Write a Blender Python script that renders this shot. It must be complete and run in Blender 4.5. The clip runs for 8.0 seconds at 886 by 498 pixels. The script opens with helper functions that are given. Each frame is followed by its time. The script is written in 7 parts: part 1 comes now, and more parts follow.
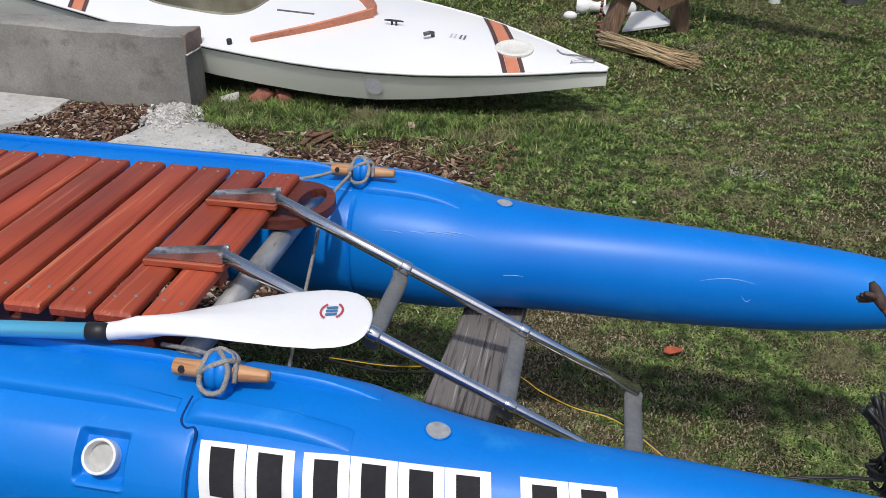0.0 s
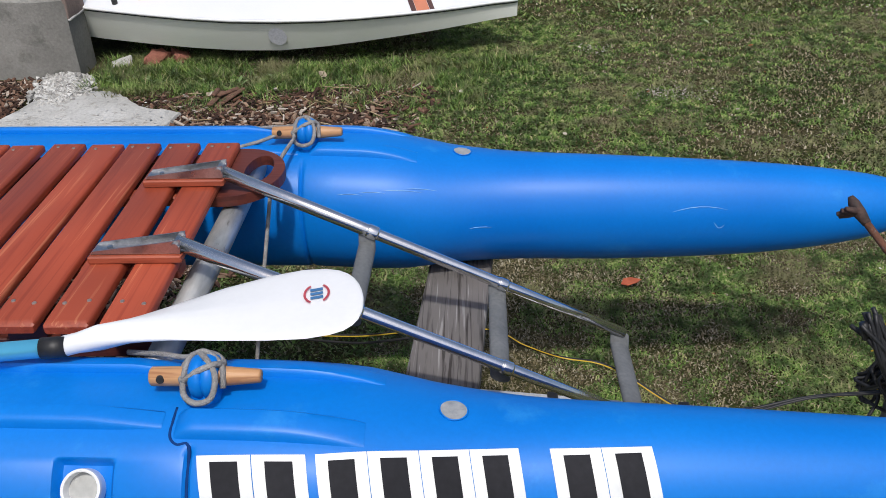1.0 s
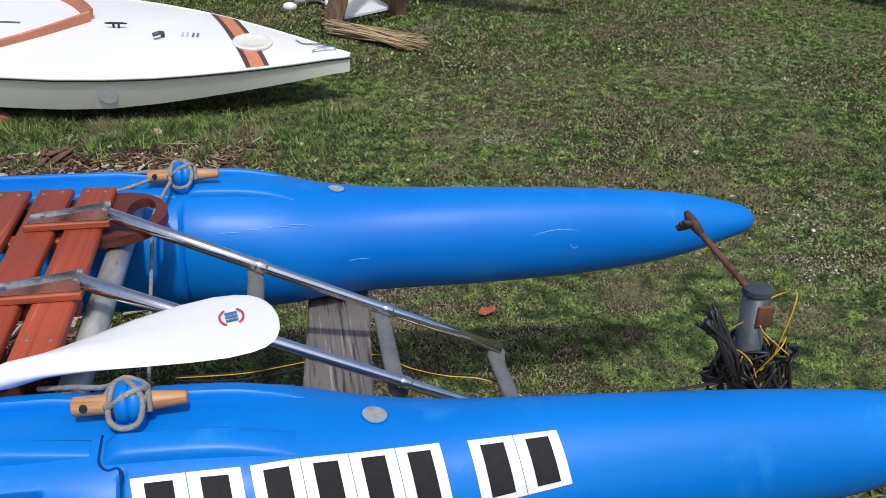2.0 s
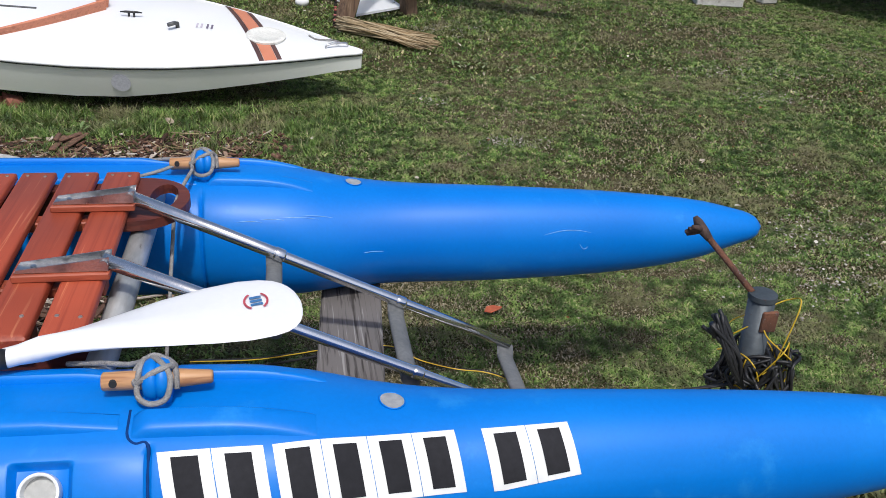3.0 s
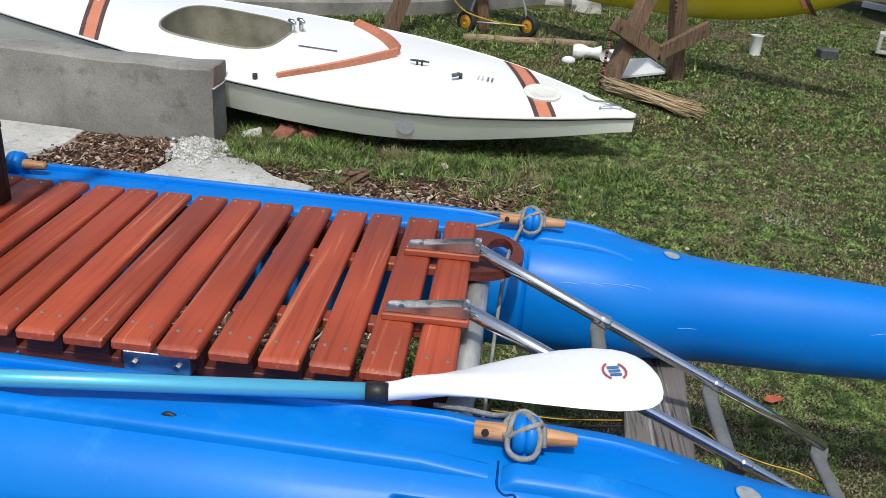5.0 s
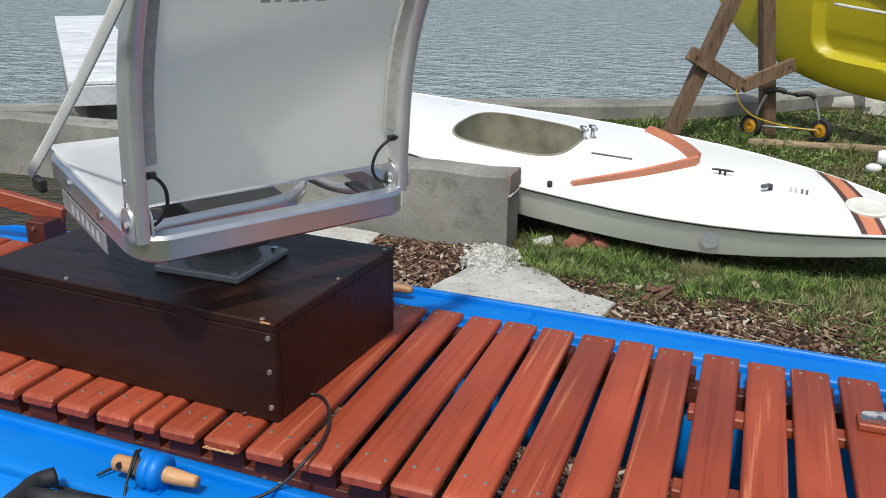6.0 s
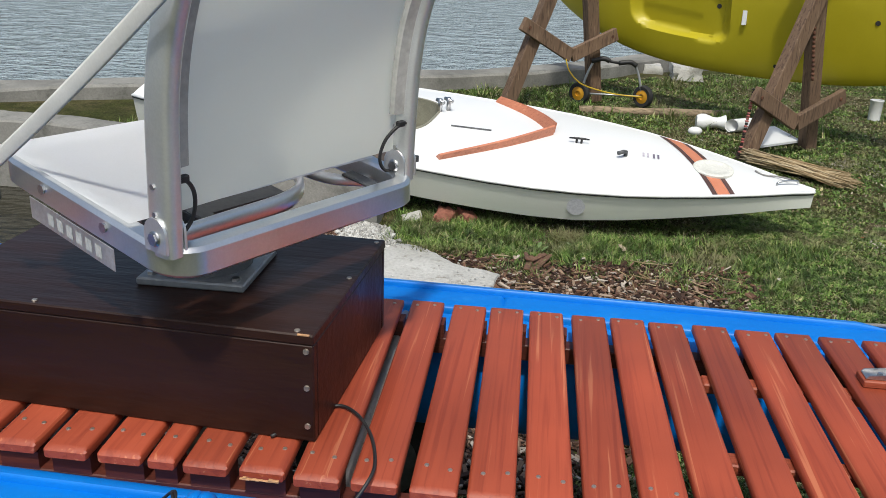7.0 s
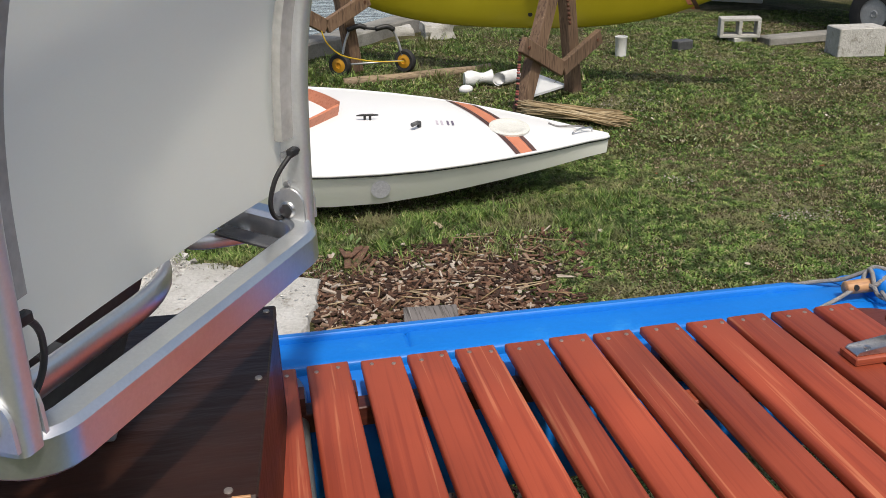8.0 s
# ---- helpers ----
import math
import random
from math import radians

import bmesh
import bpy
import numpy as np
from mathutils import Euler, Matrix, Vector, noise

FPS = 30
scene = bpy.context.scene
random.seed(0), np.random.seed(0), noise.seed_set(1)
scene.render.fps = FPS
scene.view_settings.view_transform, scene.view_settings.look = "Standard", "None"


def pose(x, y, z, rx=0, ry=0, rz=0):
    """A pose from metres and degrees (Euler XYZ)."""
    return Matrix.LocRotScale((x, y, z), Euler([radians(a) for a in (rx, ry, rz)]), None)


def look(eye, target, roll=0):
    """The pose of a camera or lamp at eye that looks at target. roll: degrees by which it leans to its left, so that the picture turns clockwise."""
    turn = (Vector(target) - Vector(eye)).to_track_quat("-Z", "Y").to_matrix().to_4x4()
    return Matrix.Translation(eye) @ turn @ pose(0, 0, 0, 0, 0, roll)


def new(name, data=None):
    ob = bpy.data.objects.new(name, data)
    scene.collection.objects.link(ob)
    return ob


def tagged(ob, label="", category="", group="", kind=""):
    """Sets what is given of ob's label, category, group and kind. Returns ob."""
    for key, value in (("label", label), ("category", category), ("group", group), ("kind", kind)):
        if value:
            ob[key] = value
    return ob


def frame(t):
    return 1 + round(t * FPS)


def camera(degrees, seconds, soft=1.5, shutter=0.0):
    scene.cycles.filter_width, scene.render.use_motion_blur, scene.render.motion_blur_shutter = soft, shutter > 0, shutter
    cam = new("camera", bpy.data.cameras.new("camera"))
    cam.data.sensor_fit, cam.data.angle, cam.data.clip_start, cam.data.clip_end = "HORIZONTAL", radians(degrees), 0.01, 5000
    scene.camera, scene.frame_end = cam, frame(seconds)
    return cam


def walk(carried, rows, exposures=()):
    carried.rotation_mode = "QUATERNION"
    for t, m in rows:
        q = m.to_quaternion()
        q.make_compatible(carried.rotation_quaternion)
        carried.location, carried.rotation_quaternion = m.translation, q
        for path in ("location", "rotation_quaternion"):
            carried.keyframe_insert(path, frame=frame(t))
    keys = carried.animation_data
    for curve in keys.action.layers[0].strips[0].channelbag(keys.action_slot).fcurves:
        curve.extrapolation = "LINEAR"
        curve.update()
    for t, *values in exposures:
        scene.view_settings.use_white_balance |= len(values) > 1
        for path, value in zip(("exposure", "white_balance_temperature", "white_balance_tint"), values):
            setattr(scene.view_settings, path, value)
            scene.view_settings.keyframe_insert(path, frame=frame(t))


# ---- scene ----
cam = camera(53.7, 8.0, soft=0.6)
PATH = [
    (0, (0.682, -1.219, 1.648), (0.373, 0.538, 0.745), 0.6),
    (0.5, (0.615, -1.238, 1.65), (0.543, 0.489, 0.643), 1.7),
    (1, (0.529, -1.107, 1.624), (0.439, 0.609, 0.6), -2.2),
    (1.5, (0.449, -1.146, 1.619), (0.554, 0.612, 0.67), -1.5),
    (1.7, (0.418, -1.186, 1.615), (0.644, 0.572, 0.69), -1.0),
    (2.8, (0.352, -1.259, 1.618), (0.749, 0.486, 0.726), 2.6),
    (3, (0.342, -1.266, 1.623), (0.667, 0.488, 0.717), 3.0),
    (3.5, (0.311, -1.276, 1.63), (0.514, 0.495, 0.724), 2.9),
    (4, (0.268, -1.286, 1.642), (0.386, 0.499, 0.747), 3.3),
    (4.2, (0.245, -1.285, 1.646), (0.328, 0.506, 0.76), 2.9),
    (5.3, (-0.05, -1.234, 1.657), (-0.334, 0.581, 0.865), 2.8),
    (5.5, (-0.141, -1.182, 1.662), (-0.544, 0.625, 0.905), 1.3),
    (6, (-0.378, -1.1, 1.649), (-1.033, 0.675, 1.002), 0.8),
    (6.5, (-0.6, -1.124, 1.648), (-1.157, 0.687, 1.008), 2.5),
    (7, (-0.796, -1.104, 1.646), (-1.003, 0.759, 0.947), 2.1),
    (7.5, (-0.938, -0.851, 1.6), (-0.903, 1.025, 0.91), 1.0),
    (8, (-1.065, -0.675, 1.61), (-0.727, 1.143, 0.85), -2.0),
]
walk(cam, [(t, look(eye, target, roll)) for t, eye, target, roll in PATH], exposures=[(0, -0.05, 6200, 10), (2, 0.0, 6100, 10), (4, 0.1, 6050, 10), (5.6, 0.10, 6300, 4), (7.0, 0.12, 6350, 5), (8, 0.13, 6650, 9)])

# ---- sky and sun ----
world = bpy.data.worlds.new("sky")
scene.world = world
world.use_nodes = True
wn = world.node_tree.nodes
sky = wn.new("ShaderNodeTexSky")
sky.sky_type = 'NISHITA'
sky.sun_disc = False
sky.sun_elevation = radians(58)
sky.sun_rotation = radians(172)
sky.dust_density = 4.0
sky.air_density = 1.0
world.node_tree.links.new(sky.outputs[0], wn["Background"].inputs[0])
wn["Background"].inputs[1].default_value = 0.118
sun_data = bpy.data.lights.new("sun", 'SUN')
sun_data.energy = 2.5
sun_data.angle = radians(3)
sun_data.color = (1.0, 0.95, 0.88)
sun = new("sun", sun_data)
sun.matrix_world = look((0.3, -5.0, 8.6), (0.0, 0.0, 0.0))


# ---- materials ----
def nodes_of(name):
    m = bpy.data.materials.new(name)
    m.use_nodes = True
    nt = m.node_tree
    return m, nt, nt.nodes["Principled BSDF"]


def ramp_of(nt, stops):
    r = nt.nodes.new("ShaderNodeValToRGB")
    while len(r.color_ramp.elements) < len(stops):
        r.color_ramp.elements.new(0.5)
    for e, (p, c) in zip(r.color_ramp.elements, stops):
        e.position, e.color = p, (*c, 1)
    return r


def noise_of(nt, scale, stretch=(1, 1, 1), detail=5.0, rough=0.55, coords="Object"):
    tc = nt.nodes.new("ShaderNodeTexCoord")
    mp = nt.nodes.new("ShaderNodeMapping")
    mp.inputs["Scale"].default_value = stretch
    n = nt.nodes.new("ShaderNodeTexNoise")
    n.inputs["Scale"].default_value = scale
    n.inputs["Detail"].default_value = detail
    n.inputs["Roughness"].default_value = rough
    nt.links.new(tc.outputs[coords], mp.inputs[0])
    nt.links.new(mp.outputs[0], n.inputs["Vector"])
    return n


def mix_of(nt, kind, a, b, fac):
    m = nt.nodes.new("ShaderNodeMix")
    m.data_type, m.blend_type = 'RGBA', kind
    for socket, v in ((m.inputs[6], a), (m.inputs[7], b), (m.inputs[0], fac)):
        if isinstance(v, bpy.types.NodeSocket):
            nt.links.new(v, socket)
        else:
            socket.default_value = v
    return m.outputs[2]


def surface(name, dark, light, scale=6.0, stretch=(1, 1, 1), rough=0.5, spread=0.12, metal=0.0, bump=0.15,
            fine=90.0, fine_stretch=None, vary=0.0, dirt=None, dirt_at=(0.55, 0.75), coat=0.0, spec=0.5, depth=0.004, tone=0.16):
    """A surface with broad stains, fine grain, uneven gloss and relief."""
    m, nt, bs = nodes_of(name)
    broad = noise_of(nt, scale, stretch)
    grain = noise_of(nt, fine, fine_stretch or stretch, 3.0)
    col = ramp_of(nt, [(0.3, dark), (0.7, light)])
    nt.links.new(broad.outputs[0], col.inputs[0])
    speck = ramp_of(nt, [(0.25, (1 - tone,) * 3), (0.75, (1 + tone * 0.7,) * 3)])
    nt.links.new(grain.outputs[0], speck.inputs[0])
    out = mix_of(nt, 'MULTIPLY', col.outputs[0], speck.outputs[0], 1.0)
    if dirt:
        spots = noise_of(nt, scale * 3.1, stretch, 6.0, 0.7)
        where = ramp_of(nt, [(dirt_at[0], (0, 0, 0)), (dirt_at[1], (1, 1, 1))])
        nt.links.new(spots.outputs[0], where.inputs[0])
        out = mix_of(nt, 'MIX', out, (*dirt, 1), where.outputs[0])
    if vary:
        info = nt.nodes.new("ShaderNodeObjectInfo")
        pick = ramp_of(nt, [(0.0, (1 - vary,) * 3), (1.0, (1 + vary,) * 3)])
        nt.links.new(info.outputs["Random"], pick.inputs[0])
        out = mix_of(nt, 'MULTIPLY', out, pick.outputs[0], 1.0)
    nt.links.new(out, bs.inputs["Base Color"])
    gl = nt.nodes.new("ShaderNodeMapRange")
    gl.inputs["To Min"].default_value, gl.inputs["To Max"].default_value = max(rough - spread, 0.03), min(rough + spread, 1)
    nt.links.new(broad.outputs[0], gl.inputs[0])
    nt.links.new(gl.outputs[0], bs.inputs["Roughness"])
    bs.inputs["Metallic"].default_value = metal
    bs.inputs["Coat Weight"].default_value = coat
    bs.inputs["Specular IOR Level"].default_value = spec
    if bump:
        bp = nt.nodes.new("ShaderNodeBump")
        bp.inputs["Strength"].default_value = bump
        bp.inputs["Distance"].default_value = depth
        nt.links.new(grain.outputs[0], bp.inputs["Height"])
        nt.links.new(bp.outputs[0], bs.inputs["Normal"])
    return m


def wood_stain(name, dark, light, streak, axis=(6, 0.5, 6), rough=0.5, vary=0.12):
    """Stained boards: long grain along the board with paler streaks, each board a little different."""
    m, nt, bs = nodes_of(name)
    info = nt.nodes.new("ShaderNodeObjectInfo")
    tc = nt.nodes.new("ShaderNodeTexCoord")
    shift = nt.nodes.new("ShaderNodeVectorMath")
    shift.operation = 'MULTIPLY_ADD'
    shift.inputs[1].default_value = (1, 1, 1)
    comb = nt.nodes.new("ShaderNodeCombineXYZ")
    mul = nt.nodes.new("ShaderNodeMath")
    mul.operation = 'MULTIPLY'
    mul.inputs[1].default_value = 37.0
    nt.links.new(info.outputs["Random"], mul.inputs[0])
    for k in range(3):
        nt.links.new(mul.outputs[0], comb.inputs[k])
    nt.links.new(tc.outputs["Object"], shift.inputs[0])
    nt.links.new(comb.outputs[0], shift.inputs[2])
    mp = nt.nodes.new("ShaderNodeMapping")
    mp.inputs["Scale"].default_value = axis
    nt.links.new(shift.outputs[0], mp.inputs[0])
    grain = nt.nodes.new("ShaderNodeTexNoise")
    grain.inputs["Scale"].default_value, grain.inputs["Detail"].default_value = 13.0, 6.0
    grain.inputs["Distortion"].default_value = 0.6
    nt.links.new(mp.outputs[0], grain.inputs["Vector"])
    broad = nt.nodes.new("ShaderNodeTexNoise")
    broad.inputs["Scale"].default_value, broad.inputs["Detail"].default_value = 3.0, 3.0
    nt.links.new(shift.outputs[0], broad.inputs["Vector"])
    col = ramp_of(nt, [(0.36, dark), (0.48, light), (0.62, light), (0.68, streak)])
    nt.links.new(grain.outputs[0], col.inputs[0])
    tone = ramp_of(nt, [(0.3, (0.78, 0.78, 0.78)), (0.7, (1.15, 1.15, 1.15))])
    nt.links.new(broad.outputs[0], tone.inputs[0])
    out = mix_of(nt, 'MULTIPLY', col.outputs[0], tone.outputs[0], 1.0)
    pick = ramp_of(nt, [(0.0, (1 - vary,) * 3), (1.0, (1 + vary,) * 3)])
    nt.links.new(info.outputs["Random"], pick.inputs[0])
    out = mix_of(nt, 'MULTIPLY', out, pick.outputs[0], 1.0)
    nt.links.new(out, bs.inputs["Base Color"])
    gl = nt.nodes.new("ShaderNodeMapRange")
    gl.inputs["To Min"].default_value, gl.inputs["To Max"].default_value = rough - 0.1, rough + 0.15
    nt.links.new(broad.outputs[0], gl.inputs[0])
    nt.links.new(gl.outputs[0], bs.inputs["Roughness"])
    bp = nt.nodes.new("ShaderNodeBump")
    bp.inputs["Strength"].default_value, bp.inputs["Distance"].default_value = 0.5, 0.002
    nt.links.new(grain.outputs[0], bp.inputs["Height"])
    nt.links.new(bp.outputs[0], bs.inputs["Normal"])
    return m


def islands(name, stops, rough=0.8, spec=0.3, clump=None):
    """Loose pieces in one mesh, each of its own colour; clump: tint of thin patches."""
    m, nt, bs = nodes_of(name)
    geo = nt.nodes.new("ShaderNodeNewGeometry")
    col = ramp_of(nt, stops)
    nt.links.new(geo.outputs["Random Per Island"], col.inputs[0])
    grain = noise_of(nt, 60, detail=3)
    tone = ramp_of(nt, [(0.25, (0.7, 0.7, 0.7)), (0.75, (1.2, 1.2, 1.2))])
    nt.links.new(grain.outputs[0], tone.inputs[0])
    out = mix_of(nt, 'MULTIPLY', col.outputs[0], tone.outputs[0], 1.0)
    if clump:
        tuft = noise_of(nt, 13.0, detail=3.0, rough=0.6)
        dens = ramp_of(nt, [(0.39, (0.36, 0.40, 0.36)), (0.49, (1.0, 1.0, 1.0)), (0.59, (1.9, 1.82, 1.6))])
        nt.links.new(tuft.outputs[0], dens.inputs[0])
        out = mix_of(nt, 'MULTIPLY', out, dens.outputs[0], 1.0)
        worn = noise_of(nt, 2.3, detail=5.0, rough=0.65)
        where = ramp_of(nt, [(0.50, (0, 0, 0)), (0.62, (0.7, 0.7, 0.7))])
        nt.links.new(worn.outputs[0], where.inputs[0])
        out = mix_of(nt, 'MIX', out, (*clump, 1), where.outputs[0])
    nt.links.new(out, bs.inputs["Base Color"])
    bs.inputs["Roughness"].default_value = rough
    bs.inputs["Specular IOR Level"].default_value = spec
    return m


BLUE = surface("blue_polyethylene", (0.003, 0.155, 0.58), (0.005, 0.195, 0.66), 2.5, rough=0.42, spread=0.09, bump=0.08, fine=120, depth=0.001, tone=0.05, spec=0.38, dirt=(0.03, 0.26, 0.68), dirt_at=(0.58, 0.80))
SLAT = wood_stain("red_stained_slat", (0.275, 0.045, 0.019), (0.345, 0.062, 0.026), (0.47, 0.14, 0.065), axis=(7, 0.14, 7), vary=0.11)
FRAME_WOOD = wood_stain("dark_red_frame_wood", (0.07, 0.016, 0.011), (0.105, 0.024, 0.015), (0.14, 0.036, 0.02), axis=(0.6, 6, 6))
LATH = wood_stain("red_lath_wood", (0.22, 0.045, 0.02), (0.30, 0.065, 0.03), (0.36, 0.1, 0.05), axis=(0.6, 6, 6))
BOX_WOOD = surface("dark_brown_stained_plywood", (0.015, 0.0056, 0.0034), (0.032, 0.0115, 0.007), 3.0, (0.5, 2.5, 1), rough=0.40, spread=0.20, bump=0.30, fine=9, fine_stretch=(1, 5, 5), spec=0.33, depth=0.008)
CHROME = surface("polished_steel_tube", (0.70, 0.70, 0.70), (0.80, 0.80, 0.81), 30, rough=0.13, spread=0.06, metal=0.97, bump=0.05, fine=160, tone=0.02)
STEEL = surface("brushed_steel", (0.45, 0.45, 0.46), (0.62, 0.62, 0.62), 12, rough=0.3, metal=1.0, bump=0.1, fine=200)
ALU = surface("weathered_aluminium", (0.42, 0.43, 0.45), (0.6, 0.61, 0.63), 9, rough=0.48, metal=0.75, bump=0.12, fine=140)
SEAT_ALU = surface("satin_seat_aluminium", (0.74, 0.75, 0.755), (0.82, 0.83, 0.83), 9, rough=0.42, spread=0.06, metal=0.84, bump=0.04, fine=260, depth=0.001, tone=0.05)
FRAME_ALU = surface("worn_frame_aluminium", (0.70, 0.71, 0.715), (0.79, 0.80, 0.80), 9, rough=0.32, spread=0.06, metal=0.93, bump=0.04, fine=260, depth=0.001, tone=0.05)
GREY_PLASTIC = surface("grey_rubber_tread", (0.115, 0.122, 0.126), (0.165, 0.172, 0.176), 20, rough=0.75, bump=0.3, fine=120)
WHITE_PLASTIC = surface("white_plastic", (0.76, 0.77, 0.77), (0.82, 0.82, 0.82), 3, rough=0.4, bump=0.05, tone=0.02)
VINYL = surface("white_vinyl_sheet", (0.86, 0.86, 0.81), (0.91, 0.91, 0.86), 1.6, rough=0.5, bump=0.12, fine=320, depth=0.001, tone=0.02)
PAN_VINYL = surface("bright_white_vinyl", (0.86, 0.87, 0.88), (0.90, 0.90, 0.91), 2.0, rough=0.5, bump=0.1, fine=300, depth=0.001, tone=0.02)
WEBBING = surface("white_webbing", (0.6, 0.6, 0.57), (0.72, 0.72, 0.69), 14, rough=0.85, bump=0.15, fine=260, tone=0.05)
GELCOAT = surface("white_gelcoat_deck", (0.76, 0.77, 0.77), (0.81, 0.81, 0.80), 1.4, rough=0.32, bump=0.04, fine=120, tone=0.02)
HULL_CREAM = surface("cream_gelcoat_hull", (0.80, 0.81, 0.73), (0.86, 0.87, 0.80), 2.0, (1, 1, 3), rough=0.4, bump=0.05, dirt=(0.36, 0.34, 0.27), dirt_at=(0.66, 0.9), tone=0.02)
ORANGE = surface("orange_stripe_tape", (0.54, 0.19, 0.10), (0.62, 0.24, 0.14), 7, rough=0.5, bump=0.1, dirt=(0.75, 0.7, 0.65), dirt_at=(0.68, 0.74), tone=0.02)
BROWN = surface("brown_stripe_tape", (0.07, 0.035, 0.03), (0.12, 0.06, 0.05), 7, rough=0.55, bump=0.1, dirt=(0.6, 0.56, 0.52), dirt_at=(0.7, 0.76))
RAIL_ORANGE = wood_stain("orange_varnished_wood", (0.44, 0.15, 0.075), (0.54, 0.20, 0.11), (0.62, 0.28, 0.16), axis=(0.7, 5, 5), rough=0.35)
CONCRETE = surface("weathered_concrete", (0.17, 0.165, 0.15), (0.34, 0.33, 0.30), 2.2, rough=0.9, spread=0.08, bump=0.6, fine=70, dirt=(0.10, 0.10, 0.085), dirt_at=(0.55, 0.78), spec=0.25, depth=0.006)
PALE_CONCRETE = surface("pale_broken_concrete", (0.40, 0.39, 0.36), (0.55, 0.54, 0.51), 5, rough=0.95, bump=1.0, fine=60, dirt=(0.17, 0.15, 0.11), dirt_at=(0.55, 0.75), spec=0.2, depth=0.006)
GREY_WOOD = wood_stain("weathered_grey_plank", (0.045, 0.038, 0.034), (0.165, 0.15, 0.14), (0.30, 0.285, 0.27), axis=(9, 0.35, 9), rough=0.85)
LOG_WOOD = wood_stain("straw_coloured_old_timber", (0.16, 0.12, 0.075), (0.28, 0.21, 0.135), (0.38, 0.31, 0.22), axis=(0.5, 7, 7), rough=0.85)
STAND_WOOD = wood_stain("brown_weathered_timber", (0.085, 0.05, 0.032), (0.16, 0.10, 0.062), (0.25, 0.17, 0.11), axis=(5, 5, 0.6), rough=0.75)
PIN_WOOD = wood_stain("pale_oak_pin", (0.36, 0.17, 0.075), (0.52, 0.28, 0.13), (0.62, 0.4, 0.22), axis=(0.6, 7, 7), rough=0.5)
ROPE_GREY = surface("grey_braided_rope", (0.2, 0.19, 0.18), (0.36, 0.35, 0.34), 60, rough=0.9, bump=0.8, fine=420)
BLACK = surface("black_rubber", (0.012, 0.012, 0.013), (0.025, 0.025, 0.026), 12, rough=0.5, bump=0.15)
BLACK_INK = surface("black_vinyl_mark", (0.012, 0.012, 0.015), (0.026, 0.026, 0.03), 9, rough=0.75, bump=0.05, spec=0.2)
TILE_WHITE = surface("white_vinyl_tile", (0.7, 0.71, 0.7), (0.8, 0.8, 0.79), 30, rough=0.4, bump=0.05, dirt=(0.4, 0.42, 0.45), dirt_at=(0.7, 0.76), tone=0.02)
SHAFT_BLUE = surface("blue_anodised_shaft", (0.12, 0.50, 0.75), (0.15, 0.56, 0.80), 4, rough=0.22, metal=0.4, bump=0.03, spread=0.05, tone=0.02)
YELLOW = surface("yellow_polyethylene", (0.43, 0.36, 0.012), (0.50, 0.42, 0.018), 2, rough=0.42, bump=0.06, tone=0.02)
RUST = surface("rusty_iron", (0.07, 0.03, 0.018), (0.18, 0.075, 0.04), 26, rough=0.85, bump=0.6, fine=160, dirt=(0.2, 0.2, 0.2), dirt_at=(0.6, 0.7))
JACK_STEEL = surface("dull_blue_grey_steel", (0.05, 0.062, 0.07), (0.095, 0.11, 0.12), 14, rough=0.5, metal=0.3, bump=0.15, dirt=(0.11, 0.035, 0.015), dirt_at=(0.62, 0.68))
GALV = surface("galvanised_steel", (0.10, 0.11, 0.115), (0.2, 0.21, 0.215), 14, rough=0.5, metal=0.4, bump=0.15, dirt=(0.12, 0.045, 0.02), dirt_at=(0.66, 0.72))
WIRE_YELLOW = surface("yellow_wire", (0.55, 0.36, 0.02), (0.65, 0.45, 0.03), 12, rough=0.45, bump=0.05)
REED = islands("dry_reed", [(0, (0.22, 0.15, 0.075)), (0.5, (0.36, 0.27, 0.15)), (1, (0.48, 0.39, 0.25))])
CHIPS = islands("wood_chips", [(0, (0.025, 0.015, 0.011)), (0.38, (0.075, 0.040, 0.027)), (0.66, (0.18, 0.095, 0.060)), (0.86, (0.30, 0.21, 0.145)), (1, (0.52, 0.46, 0.39))])
BLADES = islands("grass_blades", [(0, (0.045, 0.095, 0.020)), (0.35, (0.095, 0.170, 0.040)), (0.7, (0.16, 0.235, 0.070)), (0.9, (0.235, 0.26, 0.115)), (1, (0.36, 0.32, 0.20))], rough=0.6, clump=(0.235, 0.195, 0.115))
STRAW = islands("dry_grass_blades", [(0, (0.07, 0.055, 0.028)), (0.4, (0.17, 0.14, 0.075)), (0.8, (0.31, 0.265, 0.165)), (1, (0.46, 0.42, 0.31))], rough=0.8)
GRAVEL = islands("pale_rubble", [(0, (0.26, 0.25, 0.23)), (0.5, (0.45, 0.44, 0.41)), (1, (0.63, 0.62, 0.59))], rough=0.95)
LEAF = islands("dry_leaf", [(0, (0.30, 0.085, 0.03)), (0.3, (0.26, 0.13, 0.06)), (0.6, (0.45, 0.38, 0.28)), (1, (0.66, 0.62, 0.54))])
TYRE = surface("tyre_rubber", (0.016, 0.016, 0.017), (0.03, 0.03, 0.03), 20, rough=0.8, bump=0.3)
YELLOW_HUB = surface("amber_plastic_hub", (0.5, 0.24, 0.015), (0.6, 0.3, 0.02), 8, rough=0.45, tone=0.02)
CASTING = surface("dark_grey_casting", (0.07, 0.072, 0.075), (0.13, 0.132, 0.135), 12, rough=0.55, metal=0.3, bump=0.2)
